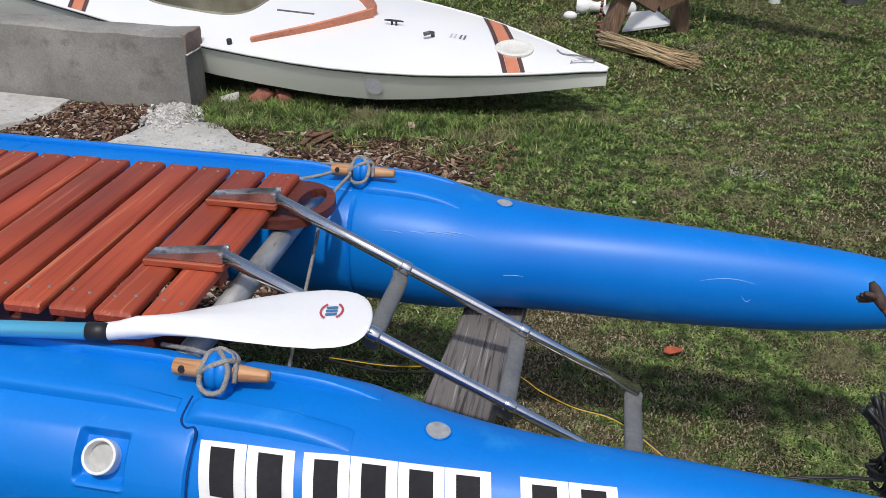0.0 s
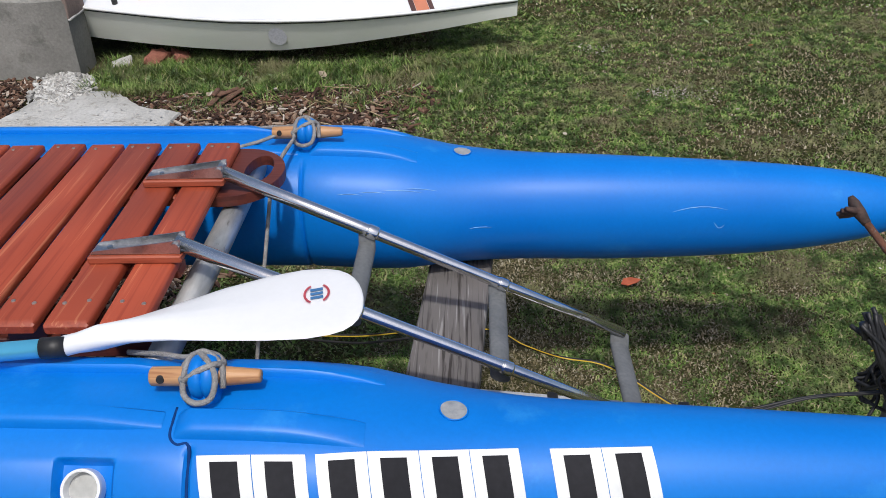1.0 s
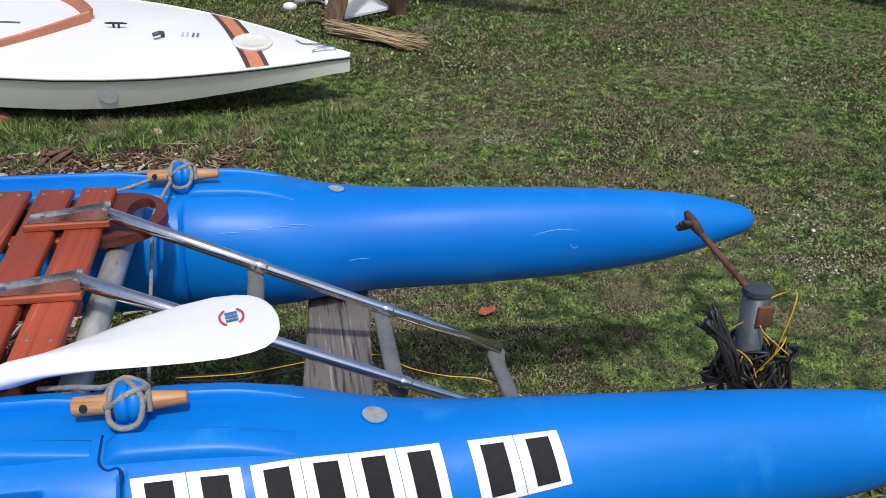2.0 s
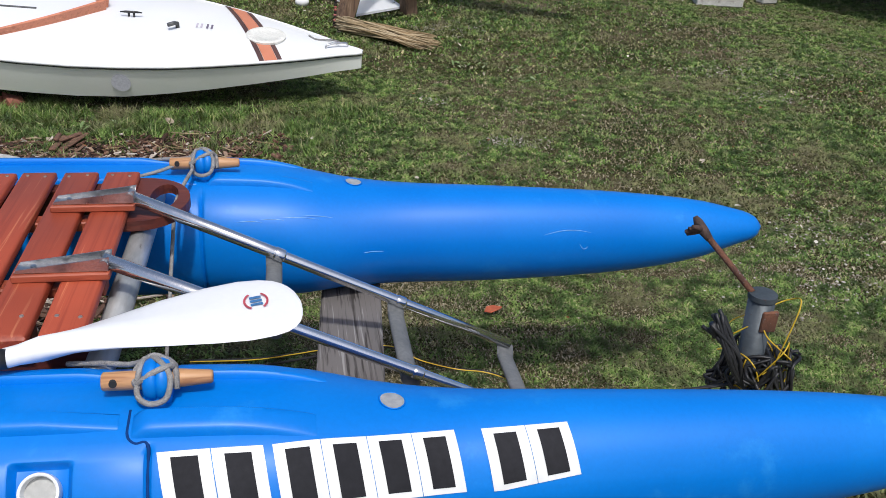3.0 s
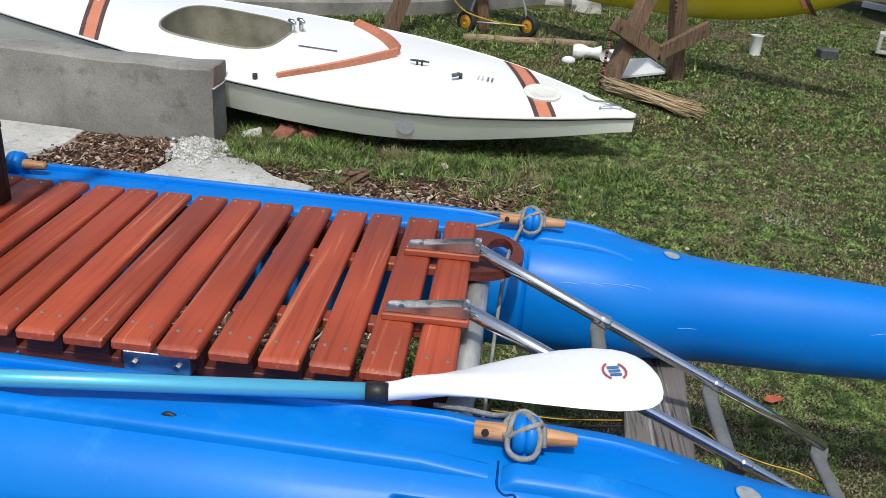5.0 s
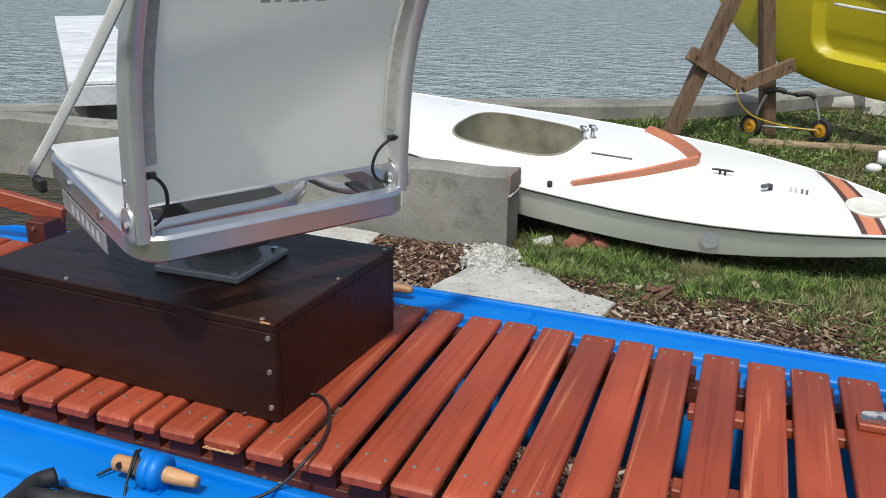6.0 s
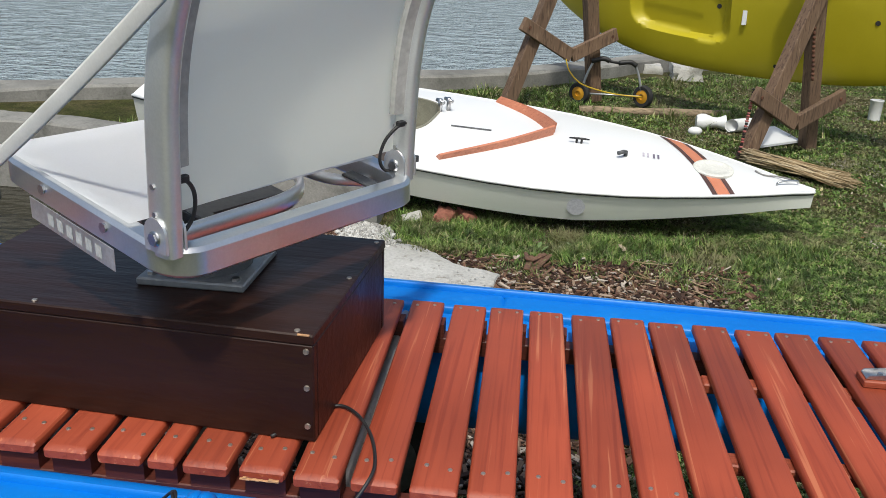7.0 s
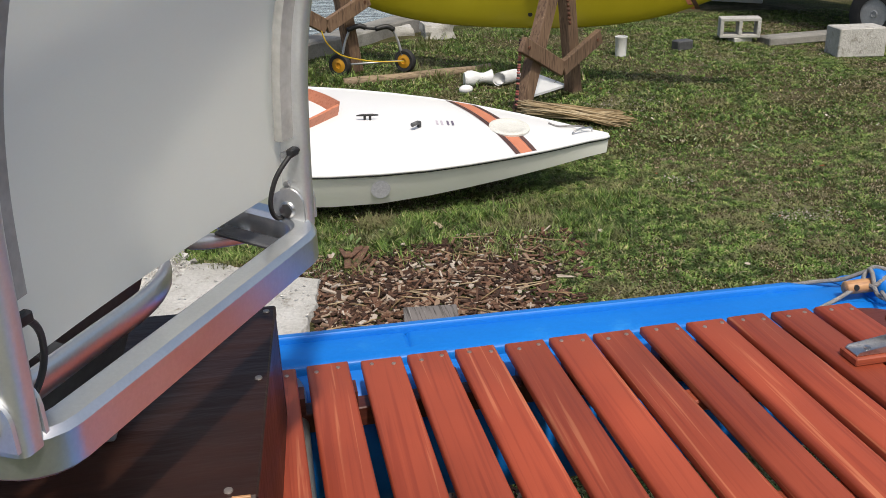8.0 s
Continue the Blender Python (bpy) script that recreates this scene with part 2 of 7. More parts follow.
DOCK_WHITE = wood_stain("white_painted_plank", (0.52, 0.54, 0.57), (0.66, 0.67, 0.70), (0.72, 0.72, 0.74), axis=(3, 3, 3), rough=0.6, vary=0.05)


def let_light_through(m, share, colour):
    """A thin sheet that glows softly with the light falling on its other side."""
    nt = m.node_tree
    tr = nt.nodes.new("ShaderNodeBsdfTranslucent")
    tr.inputs[0].default_value = (*colour, 1)
    mx = nt.nodes.new("ShaderNodeMixShader")
    mx.inputs[0].default_value = share
    nt.links.new(nt.nodes["Principled BSDF"].outputs[0], mx.inputs[1])
    nt.links.new(tr.outputs[0], mx.inputs[2])
    nt.links.new(mx.outputs[0], nt.nodes["Material Output"].inputs[0])


let_light_through(VINYL, 0.62, (1.0, 0.99, 0.93))
let_light_through(BLADES, 0.25, (0.24, 0.30, 0.06))


def ground_material():
    m, nt, bs = nodes_of("lawn_soil")
    big = noise_of(nt, 1.1, detail=6.0, rough=0.65)
    mid = noise_of(nt, 9.0, detail=6.0, rough=0.7)
    fine = noise_of(nt, 70.0, detail=4.0, rough=0.7)
    a = ramp_of(nt, [(0.34, (0.045, 0.065, 0.016)), (0.48, (0.075, 0.08, 0.028)), (0.60, (0.15, 0.13, 0.075)), (0.72, (0.30, 0.27, 0.20))])
    b = ramp_of(nt, [(0.3, (0.5, 0.5, 0.45)), (0.7, (1.35, 1.3, 1.25))])
    c = ramp_of(nt, [(0.3, (0.45, 0.45, 0.45)), (0.72, (1.5, 1.5, 1.45))])
    nt.links.new(big.outputs[0], a.inputs[0])
    nt.links.new(mid.outputs[0], b.inputs[0])
    nt.links.new(fine.outputs[0], c.inputs[0])
    out = mix_of(nt, 'MULTIPLY', mix_of(nt, 'MULTIPLY', a.outputs[0], b.outputs[0], 1.0), c.outputs[0], 1.0)
    nt.links.new(out, bs.inputs["Base Color"])
    bs.inputs["Roughness"].default_value = 0.95
    bs.inputs["Specular IOR Level"].default_value = 0.15
    bp = nt.nodes.new("ShaderNodeBump")
    bp.inputs["Strength"].default_value, bp.inputs["Distance"].default_value = 0.9, 0.03
    nt.links.new(fine.outputs[0], bp.inputs["Height"])
    nt.links.new(bp.outputs[0], bs.inputs["Normal"])
    return m


def water_material(name, deep, scale, stretch, strength, rough=0.06):
    m, nt, bs = nodes_of(name)
    w1 = noise_of(nt, scale, stretch, 4.0, 0.6)
    w2 = noise_of(nt, scale * 4.3, stretch, 3.0, 0.5)
    add = nt.nodes.new("ShaderNodeMath")
    add.operation = 'MULTIPLY_ADD'
    add.inputs[1].default_value = 0.35
    nt.links.new(w2.outputs[0], add.inputs[0])
    nt.links.new(w1.outputs[0], add.inputs[2])
    bp = nt.nodes.new("ShaderNodeBump")
    bp.inputs["Strength"].default_value, bp.inputs["Distance"].default_value = strength, 0.45
    nt.links.new(add.outputs[0], bp.inputs["Height"])
    nt.links.new(bp.outputs[0], bs.inputs["Normal"])
    # base colour grows paler with the wave noise
    col = ramp_of(nt, [(0.35, deep), (0.7, tuple(v * 1.5 for v in deep))])
    nt.links.new(w1.outputs[0], col.inputs[0])
    nt.links.new(col.outputs[0], bs.inputs["Base Color"])
    bs.inputs["Roughness"].default_value = rough
    bs.inputs["IOR"].default_value = 1.33
    return m


LAWN = ground_material()
# bay water: reflected sky is put into the raised base colour
WATER = water_material("bay_water", (0.285, 0.34, 0.365), 2.1, (0.8, 1.3, 1), 1.0, 0.1)
RAMP_WATER = water_material("muddy_shallow_water", (0.022, 0.020, 0.012), 3.0, (0.6, 1.4, 1), 0.18, 0.07)


# ---- shape helpers ----
def part(name, bm, material, parent, label="", smooth=None):
    """One mesh object under a thing or a part, in the thing's own frame."""
    me = bpy.data.meshes.new(name)
    if smooth is not None:
        for f in bm.faces:
            f.smooth = True
        for e in bm.edges:
            if len(e.link_faces) == 2 and e.calc_face_angle(0) > radians(smooth):
                e.smooth = False
    bm.to_mesh(me)
    bm.free()
    me.materials.append(material)
    ob = new(name, me)
    ob.parent = parent
    if label:
        tagged(ob, label)
    return ob


def solo(name, bm, material, label, category, kind="", group="", smooth=None):
    ob = part(name, bm, material, None, "", smooth)
    return tagged(ob, label, category, group, kind)


def again(ob, parent, m=None):
    """Another object on the same mesh."""
    o = new(ob.name.split(".")[0], ob.data)
    o.parent = parent
    if m is not None:
        o.matrix_basis = m
    if "label" in ob:
        o["label"] = ob["label"]
    return o


def thing(name, m, label, category, group=""):
    e = new(name)
    e.empty_display_size = 0.1
    e.matrix_basis = m
    return tagged(e, label, category, group)


def box(bm, lo, hi, bevel=0.0, m=None, seg=1):
    r = bmesh.ops.create_cube(bm, size=1.0)
    vs = r["verts"]
    c = [(a + b) / 2 for a, b in zip(lo, hi)]
    s = [abs(b - a) for a, b in zip(lo, hi)]
    for v in vs:
        v.co = Vector((v.co.x * s[0] + c[0], v.co.y * s[1] + c[1], v.co.z * s[2] + c[2]))
    if bevel:
        es = list({e for v in vs for e in v.link_edges})
        r2 = bmesh.ops.bevel(bm, geom=es, offset=bevel, segments=seg, affect='EDGES', profile=0.6)
        vs = list({v for f in r2["faces"] for v in f.verts} | {v for v in vs if v.is_valid})
    if m is not None:
        bmesh.ops.transform(bm, matrix=m, verts=vs)
    return vs


def sweep(bm, pts, radius, n=8, close=False, caps=True, flat=1.0, up=None):
    """A tube along points; radius a number or one per point; flat: its height against its width."""
    pts = [Vector(p) for p in pts]
    k = len(pts)
    rs = radius if isinstance(radius, (list, tuple)) else [radius] * k
    rings = []
    ref = Vector(up) if up else None
    for i, p in enumerate(pts):
        a = pts[(i - 1) % k] if close or i > 0 else p
        b = pts[(i + 1) % k] if close or i < k - 1 else p
        t = (b - a).normalized()
        if ref is None:
            ref = Vector((0, 0, 1)) if abs(t.z) < 0.9 else Vector((1, 0, 0))
        side = t.cross(ref)
        if side.length < 1e-4:
            side = t.cross(Vector((0.3, 1, 0.2)))
        side.normalize()
        u = side.cross(t).normalized()
        if not up:
            ref = u
        rings.append([bm.verts.new(p + rs[i] * (math.cos(2 * math.pi * j / n) * side + flat * math.sin(2 * math.pi * j / n) * u)) for j in range(n)])
    for i in range(k if close else k - 1):
        r0, r1 = rings[i], rings[(i + 1) % k]
        for j in range(n):
            bm.faces.new((r0[j], r0[(j + 1) % n], r1[(j + 1) % n], r1[j]))
    if caps and not close:
        bm.faces.new(rings[0][::-1])
        bm.faces.new(rings[-1])
    return rings


def rod(bm, a, b, r, n=10, r2=None):
    return sweep(bm, [a, b], [r, r if r2 is None else r2], n)


def loft(bm, rings, caps=True, loop=True):
    """Skin over rows of points."""
    vs = [[bm.verts.new(p) for p in ring] for ring in rings]
    n = len(vs[0])
    for a, b in zip(vs, vs[1:]):
        for j in range(n if loop else n - 1):
            bm.faces.new((a[j], a[(j + 1) % n], b[(j + 1) % n], b[j]))
    if caps and loop:
        bm.faces.new(vs[0][::-1])
        bm.faces.new(vs[-1])
    bmesh.ops.recalc_face_normals(bm, faces=bm.faces[:])
    return vs


def curve_through(pts, per=8):
    """Points on a smooth line through the given ones."""
    p = [Vector(v) for v in pts]
    p = [2 * p[0] - p[1]] + p + [2 * p[-1] - p[-2]]
    out = []
    for i in range(1, len(p) - 2):
        for k in range(per):
            t = k / per
            out.append(0.5 * (2 * p[i] + (p[i + 1] - p[i - 1]) * t + (2 * p[i - 1] - 5 * p[i] + 4 * p[i + 1] - p[i + 2]) * t * t
                              + (3 * p[i] - p[i - 1] - 3 * p[i + 1] + p[i + 2]) * t ** 3))
    out.append(p[-2])
    return out


def beam(bm, a, b, w, h, bevel=0.004, up=(0, 0, 1)):
    """A square-edged timber from a to b; w across, h along up."""
    a, b = Vector(a), Vector(b)
    t = (b - a).normalized()
    s = t.cross(Vector(up)).normalized()
    u = s.cross(t)
    m = Matrix((s, t, u)).transposed().to_4x4()
    m.translation = (a + b) / 2
    return box(bm, (-w / 2, -(b - a).length / 2, -h / 2), (w / 2, (b - a).length / 2, h / 2), bevel, m)


def stuff_mesh(name, verts, faces, material, label, category):
    me = bpy.data.meshes.new(name)
    me.from_pydata(verts, [], faces)
    me.materials.append(material)
    return tagged(new(name, me), label, category, "", "stuff")


# ---- ground, water, walls ----
SEA_U, SEA_V = Vector((0.837, 0.547, 0)), Vector((-0.547, 0.837, 0))
SEA_EDGE = 7.1


def ease(t):
    t = max(0.0, min(1.0, t))
    return t * t * (3 - 2 * t)


def bank(x, y):
    """The lawn rises gently towards the seawall."""
    a = -0.607 * x + 0.795 * y - 2.9
    return ease((y - 3.6) / 0.9) * min(0.26, 0.05 * (a if a > 0.6 else 0.0 if a < -0.6 else (a + 0.6) ** 2 / 2.4))


def ground_height(x, y):
    near = 1.0 if abs(x) < 12 and abs(y) < 16 else 0.0
    return bank(x, y) + near * 0.018 * noise.noise(Vector((x * 0.9, y * 0.9, 0.3)))


def build_ground():
    steps = [-400, -120, -40, -16] + [-9 + 0.25 * i for i in range(73)] + [12, 20, 50, 140, 400]
    across = [-400, -120, -40, -14] + [-6 + 0.25 * i for i in range(int((SEA_EDGE + 6) / 0.25) + 1)] + [SEA_EDGE]
    bm = bmesh.new()
    rows = []
    for v in across:
        row = []
        for u in steps:
            p = SEA_U * u + SEA_V * v
            row.append(bm.verts.new((p.x, p.y, ground_height(p.x, p.y))))
        rows.append(row)
    for a, b in zip(rows, rows[1:]):
        for i in range(len(steps) - 1):
            bm.faces.new((a[i], a[i + 1], b[i + 1], b[i]))
    solo("ground", bm, LAWN, "patchy green and straw coloured lawn on sandy soil", "ground", "structure", smooth=80)
    bm = bmesh.new()
    c = [SEA_U * u + SEA_V * v + Vector((0, 0, -0.5)) for u, v in ((-600, SEA_EDGE), (600, SEA_EDGE), (600, 900), (-600, 900))]
    bm.faces.new([bm.verts.new(p) for p in c])
    solo("water", bm, WATER, "rippled grey-blue bay water behind the seawall", "water", "structure")
    bm = bmesh.new()
    pts = [(-9, 0.2), (-3.4, 0.3), (-3.1, 1.4), (-3.0, 2.4), (-3.3, 3.2), (-3.7, 3.72), (-5.6, 3.82), (-9, 3.8)]
    bm.faces.new([bm.verts.new((x, y, 0.03)) for x, y in pts])
    solo("ramp_water", bm, RAMP_WATER, "dark muddy shallow water lying against the concrete wall", "water", "structure")


def build_seawall():
    def lump(p, s):
        return s * noise.noise(Vector((p.x * 2.3, p.y * 2.3, p.z * 2.3)))
    bm = bmesh.new()
    rings = []
    line = curve_through([(-16.0, -1.0, 0), (-9.0, 3.0, 0), (-6.2, 4.6, 0), (-4.85, 5.28, 0), (-2.5, 6.6, 0), (-1.17, 7.26, 0), (-0.15, 8.2, 0), (0.45, 8.9, 0), (3.2, 11.6, 0), (9.0, 16.5, 0)], 14)
    for q in line:
        ring = []
        for v, z in ((-0.02, -0.9), (-0.02, 0.31), (0.0, 0.33), (0.32, 0.33), (0.34, 0.31), (0.34, -0.9)):
            p = q + SEA_V * v + Vector((0, 0, z))
            ring.append(p + SEA_V * lump(p, 0.012) + Vector((0, 0, lump(p, 0.012))))
        rings.append(ring)
    loft(bm, rings)
    solo("seawall", bm, CONCRETE, "low weathered concrete seawall along the water's edge", "seawall", "structure", smooth=40)


def build_wall():
    """The thick old wall, curving a little towards the water ramp."""
    base = [(-1.69, 3.505), (-2.0, 3.505), (-2.35, 3.53), (-3.0, 3.60), (-3.8, 3.70), (-4.3, 3.74), (-4.85, 3.75), (-5.4, 3.73), (-6.4, 3.68), (-8.0, 3.6)]
    line = curve_through([(x, y, 0) for x, y in base], 7)
    bm = bmesh.new()
    rings = []
    for i, p in enumerate(line):
        q = line[min(i + 1, len(line) - 1)] - line[max(i - 1, 0)]
        q.normalize()
        side = Vector((q.y, -q.x, 0))
        if side.y < 0:
            side = -side
        h = 0.45 + 0.012 * noise.noise(Vector((p.x * 2, 0, 4)))
        row = []
        for d, z in ((0, -0.05), (0, 0.2), (0, h - 0.012), (0.010, h), (0.11, h + 0.006), (0.212, h + 0.006), (0.225, h - 0.01), (0.225, -0.05)):
            r = p + side * d + Vector((0, 0, z))
            w = 0.01 * noise.noise(r * 3.0) + 0.006 * noise.noise(r * 11.0)
            row.append(r + side * w + Vector((0, 0, w * 0.8)))
        rings.append(row)
    loft(bm, rings)
    wall = solo("wall_concrete", bm, CONCRETE, "thick weathered grey concrete wall with chipped edges", "wall", "structure", smooth=30)
    bm = bmesh.new()
    box(bm, (-1.70, 3.507, 0.338), (-1.679, 3.728, 0.457), 0.004)
    bmesh.ops.subdivide_edges(bm, edges=bm.edges[:], cuts=3, use_grid_fill=True)
    for v in bm.verts:
        v.co.x += 0.006 * noise.noise(v.co * 23)
        v.co.z += 0.005 * noise.noise(v.co * 17)
    part("brick", bm, CAP_BRICK, wall, "worn pinkish brick in the wall's end", smooth=30)
    bm = bmesh.new()
    sweep(bm, [(-1.684, 3.508, 0.334), (-1.680, 3.56, 0.336), (-1.682, 3.64, 0.333), (-1.681, 3.727, 0.337)], [0.008, 0.007, 0.006, 0.008], 7)
    part("mortar_joint", bm, PALE_CONCRETE, wall, "pale mortar joint", smooth=60)


CAP_BRICK = surface("worn_pink_brick", (0.17, 0.125, 0.105), (0.27, 0.20, 0.17), 9, rough=0.9, bump=0.6, fine=80, dirt=(0.15, 0.14, 0.12), dirt_at=(0.6, 0.75))


def build_slabs():
    def slab(name, outline, z, label):
        bm = bmesh.new()
        pts = []
        for i, (x, y) in enumerate(outline):
            x2, y2 = outline[(i + 1) % len(outline)]
            for k in range(8):
                t = k / 8
                w = 0.022 * noise.noise(Vector((x + (x2 - x) * t, y + (y2 - y) * t, 1.7)) * 13)
                pts.append((x + (x2 - x) * t + w, y + (y2 - y) * t + w))
        cx, cy = sum(p[0] for p in pts) / len(pts), sum(p[1] for p in pts) / len(pts)
        rings = []
        for sc, dz in ((1.02, -0.05), (1.0, z - 0.008), (0.988, z), (0.8, z + 0.002), (0.6, z + 0.004), (0.4, z + 0.003), (0.2, z + 0.004)):
            rings.append([(cx + (x - cx) * sc, cy + (y - cy) * sc, dz + bank(cx + (x - cx) * sc, cy + (y - cy) * sc) + 0.006 * noise.noise(Vector((x * sc, y * sc, dz)) * 6)) for x, y in pts])
        loft(bm, rings)
        solo(name, bm, PALE_CONCRETE, label, "concrete slab", smooth=50)
    slab("concrete_slab", [(-1.80, 3.10), (-1.63, 3.24), (-1.41, 3.25), (-1.20, 3.01), (-0.95, 2.92), (-0.98, 2.72), (-1.04, 2.46), (-1.14, 2.28), (-1.75, 2.28), (-1.90, 2.6)], 0.03,
         "pale broken concrete slab sunk into the soil beside the boat")
    slab("concrete_slab", [(-3.2, 3.56), (-2.47, 3.50), (-2.46, 3.25), (-2.52, 3.06), (-2.7, 2.85), (-3.0, 2.75), (-3.4, 2.7)], 0.025,
         "flat grey concrete paving slab at the foot of the wall")
    bm = bmesh.new()
    box(bm, (-0.108, -0.30, 0.0), (0.108, 0.30, 0.045), 0.004, pose(-0.58, 2.165, 0.014, 0, 0, -7))
    solo("board", bm, GREY_WOOD, "short weathered grey board lying on the wood chips", "board", smooth=30)



# ---- the catamaran ----
HULL_X = [-3.3, -3.15, -2.9, -2.5, -2.0, 0.10, 0.33, 0.46, 0.60, 0.86, 1.196, 1.423, 1.548, 1.611, 1.636]
HULL_W = [0.02, 0.08, 0.13, 0.16, 0.172, 0.172, 0.172, 0.152, 0.128, 0.113, 0.095, 0.078, 0.056, 0.036, 0.004]
HULL_H = [0.03, 0.08, 0.12, 0.148, 0.157, 0.157, 0.158, 0.141, 0.134, 0.130, 0.114, 0.086, 0.052, 0.031, 0.004]
HULL_Z = [0.66, 0.655, 0.65, 0.642, 0.638, 0.638, 0.626, 0.618, 0.610, 0.600, 0.593, 0.594, 0.599, 0.598, 0.597]
HULL_N = [2, 2, 2.1, 2.2, 2.3, 2.3, 2.2, 2.05, 2, 2, 2, 2, 2, 2, 2]


def smooth_at(x, vals):
    """Smooth value between the hull's stations."""
    i = max(0, min(len(HULL_X) - 2, sum(1 for v in HULL_X if v <= x) - 1))
    x0, x1 = HULL_X[i], HULL_X[i + 1]
    t = (x - x0) / (x1 - x0)

    def slope(k):
        a, b = max(k - 1, 0), min(k + 1, len(HULL_X) - 1)
        return (vals[b] - vals[a]) / (HULL_X[b] - HULL_X[a])
    h = x1 - x0
    return ((2 * t ** 3 - 3 * t * t + 1) * vals[i] + (t ** 3 - 2 * t * t + t) * h * slope(i)
            + (3 * t * t - 2 * t ** 3) * vals[i + 1] + (t ** 3 - t * t) * h * slope(i + 1))


def hull_set(x):
    """How far the floats stand off their line towards the stern."""
    return 0.016 * (math.sqrt(x * x + 0.04) - x)


def hull_point(x, a, y0, lift=0.0):
    """A point of the hull's skin at x; a: angle from the top, positive towards +y, in radians."""
    side = 1 if y0 > 0.3 else -1
    y0 += hull_set(x)
    w, h, zc, n = (smooth_at(x, v) for v in (HULL_W, HULL_H, HULL_Z, HULL_N))
    s, c = math.sin(a), math.cos(a)
    round_by = math.atan2(s, c) * side
    g = 0.006 * math.exp(-((x + 0.86) / 0.0045) ** 2)
    g += 0.007 * math.exp(-((x - 0.118) / 0.0045) ** 2) * ease((abs(round_by) - 0.60) / 0.08)
    # square recess round the drain, with a small lip under it
    across = ease((x + 0.074) / 0.012) * ease((0.018 - x) / 0.012)
    lift -= 0.017 * across * ease((round_by - 0.71) / 0.07) * ease((1.235 - round_by) / 0.07)
    lift += 0.0025 * across * ease((round_by - 1.225) / 0.02) * ease((1.275 - round_by) / 0.02)
    r = 1.0 / (abs(s / (w - g)) ** n + abs(c / (h - g)) ** n) ** (1 / n)
    r += lift
    return Vector((x, y0 + r * s, zc + r * c))


def hull_stations():
    xs = [-3.3, -3.25, -3.15, -3.0, -2.8, -2.6, -2.3, -2.0, -1.6, -1.2]
    for s in (-0.86, 0.118):
        xs += [s - 0.012, s - 0.006, s - 0.003, s, s + 0.003, s + 0.006, s + 0.012]
    xs += [-0.075, -0.072, -0.069, -0.066, -0.063, -0.060, -0.045, -0.028, -0.012, 0.005, 0.008, 0.011, 0.014, 0.0165, 0.019]
    xs += [-0.6, -0.3, 0.2] + [0.25 + 0.05 * i for i in range(25)] + [1.47, 1.50, 1.53, 1.56, 1.58, 1.60, 1.615, 1.626, 1.636]
    return sorted(set(round(x, 4) for x in xs))


def tile_patch(bm, x, w, u0, u1, v0, v1, lift):
    """Part of one registration tile: u along the hull, v from its upper to its lower edge."""
    grid = []
    for i in range(5):
        row = []
        u = u0 + (u1 - u0) * i / 4
        top = -float(np.interp(x + w * u, [0.13, 0.29, 0.578, 0.622, 0.77], [0.69, 0.64, 0.43, 0.42, 0.35]))
        low = -float(np.interp(x + w * u, [0.13, 0.30, 0.60, 0.63, 0.77], [1.2, 1.2, 1.17, 1.2, 1.03]))
        for j in range(9):
            v = v0 + (v1 - v0) * j / 8
            row.append(bm.verts.new(hull_point(x + w * u + 0.014 * v, top + (low - top) * v, NEAR_Y, lift)))
        grid.append(row)
    for r0, r1 in zip(grid, grid[1:]):
        for j in range(8):
            bm.faces.new((r0[j + 1], r1[j + 1], r1[j], r0[j]))


def hull_ridge(bm, x0, x1, off, y0, width, rise, taper=0.1, n=26):
    """A moulded rib along the top of the hull."""
    rings = []
    for i in range(n + 1):
        x = x0 + (x1 - x0) * i / n
        k = min(1.0, (x - x0) / 0.02 + 0.02, (x1 - x) / taper + 0.02)
        k = math.sin(k * math.pi / 2)
        ring = []
        for d in (-1.0, -0.96, -0.90, -0.82, -0.7, -0.35, 0.0, 0.35, 0.7, 0.82, 0.90, 0.96, 1.0):
            o = off + d * width / 2
            w, h, zc, m = (smooth_at(x, v) for v in (HULL_W, HULL_H, HULL_Z, HULL_N))
            z = zc + h * max(1 - (min(abs(o) / w, 0.999)) ** m, 0) ** (1 / m)
            ring.append((x, y0 + hull_set(x) + o, z - 0.004 + (rise * k + 0.004) * (1 - abs(d) ** 9)))
        rings.append(ring)
    loft(bm, rings, caps=False, loop=False)


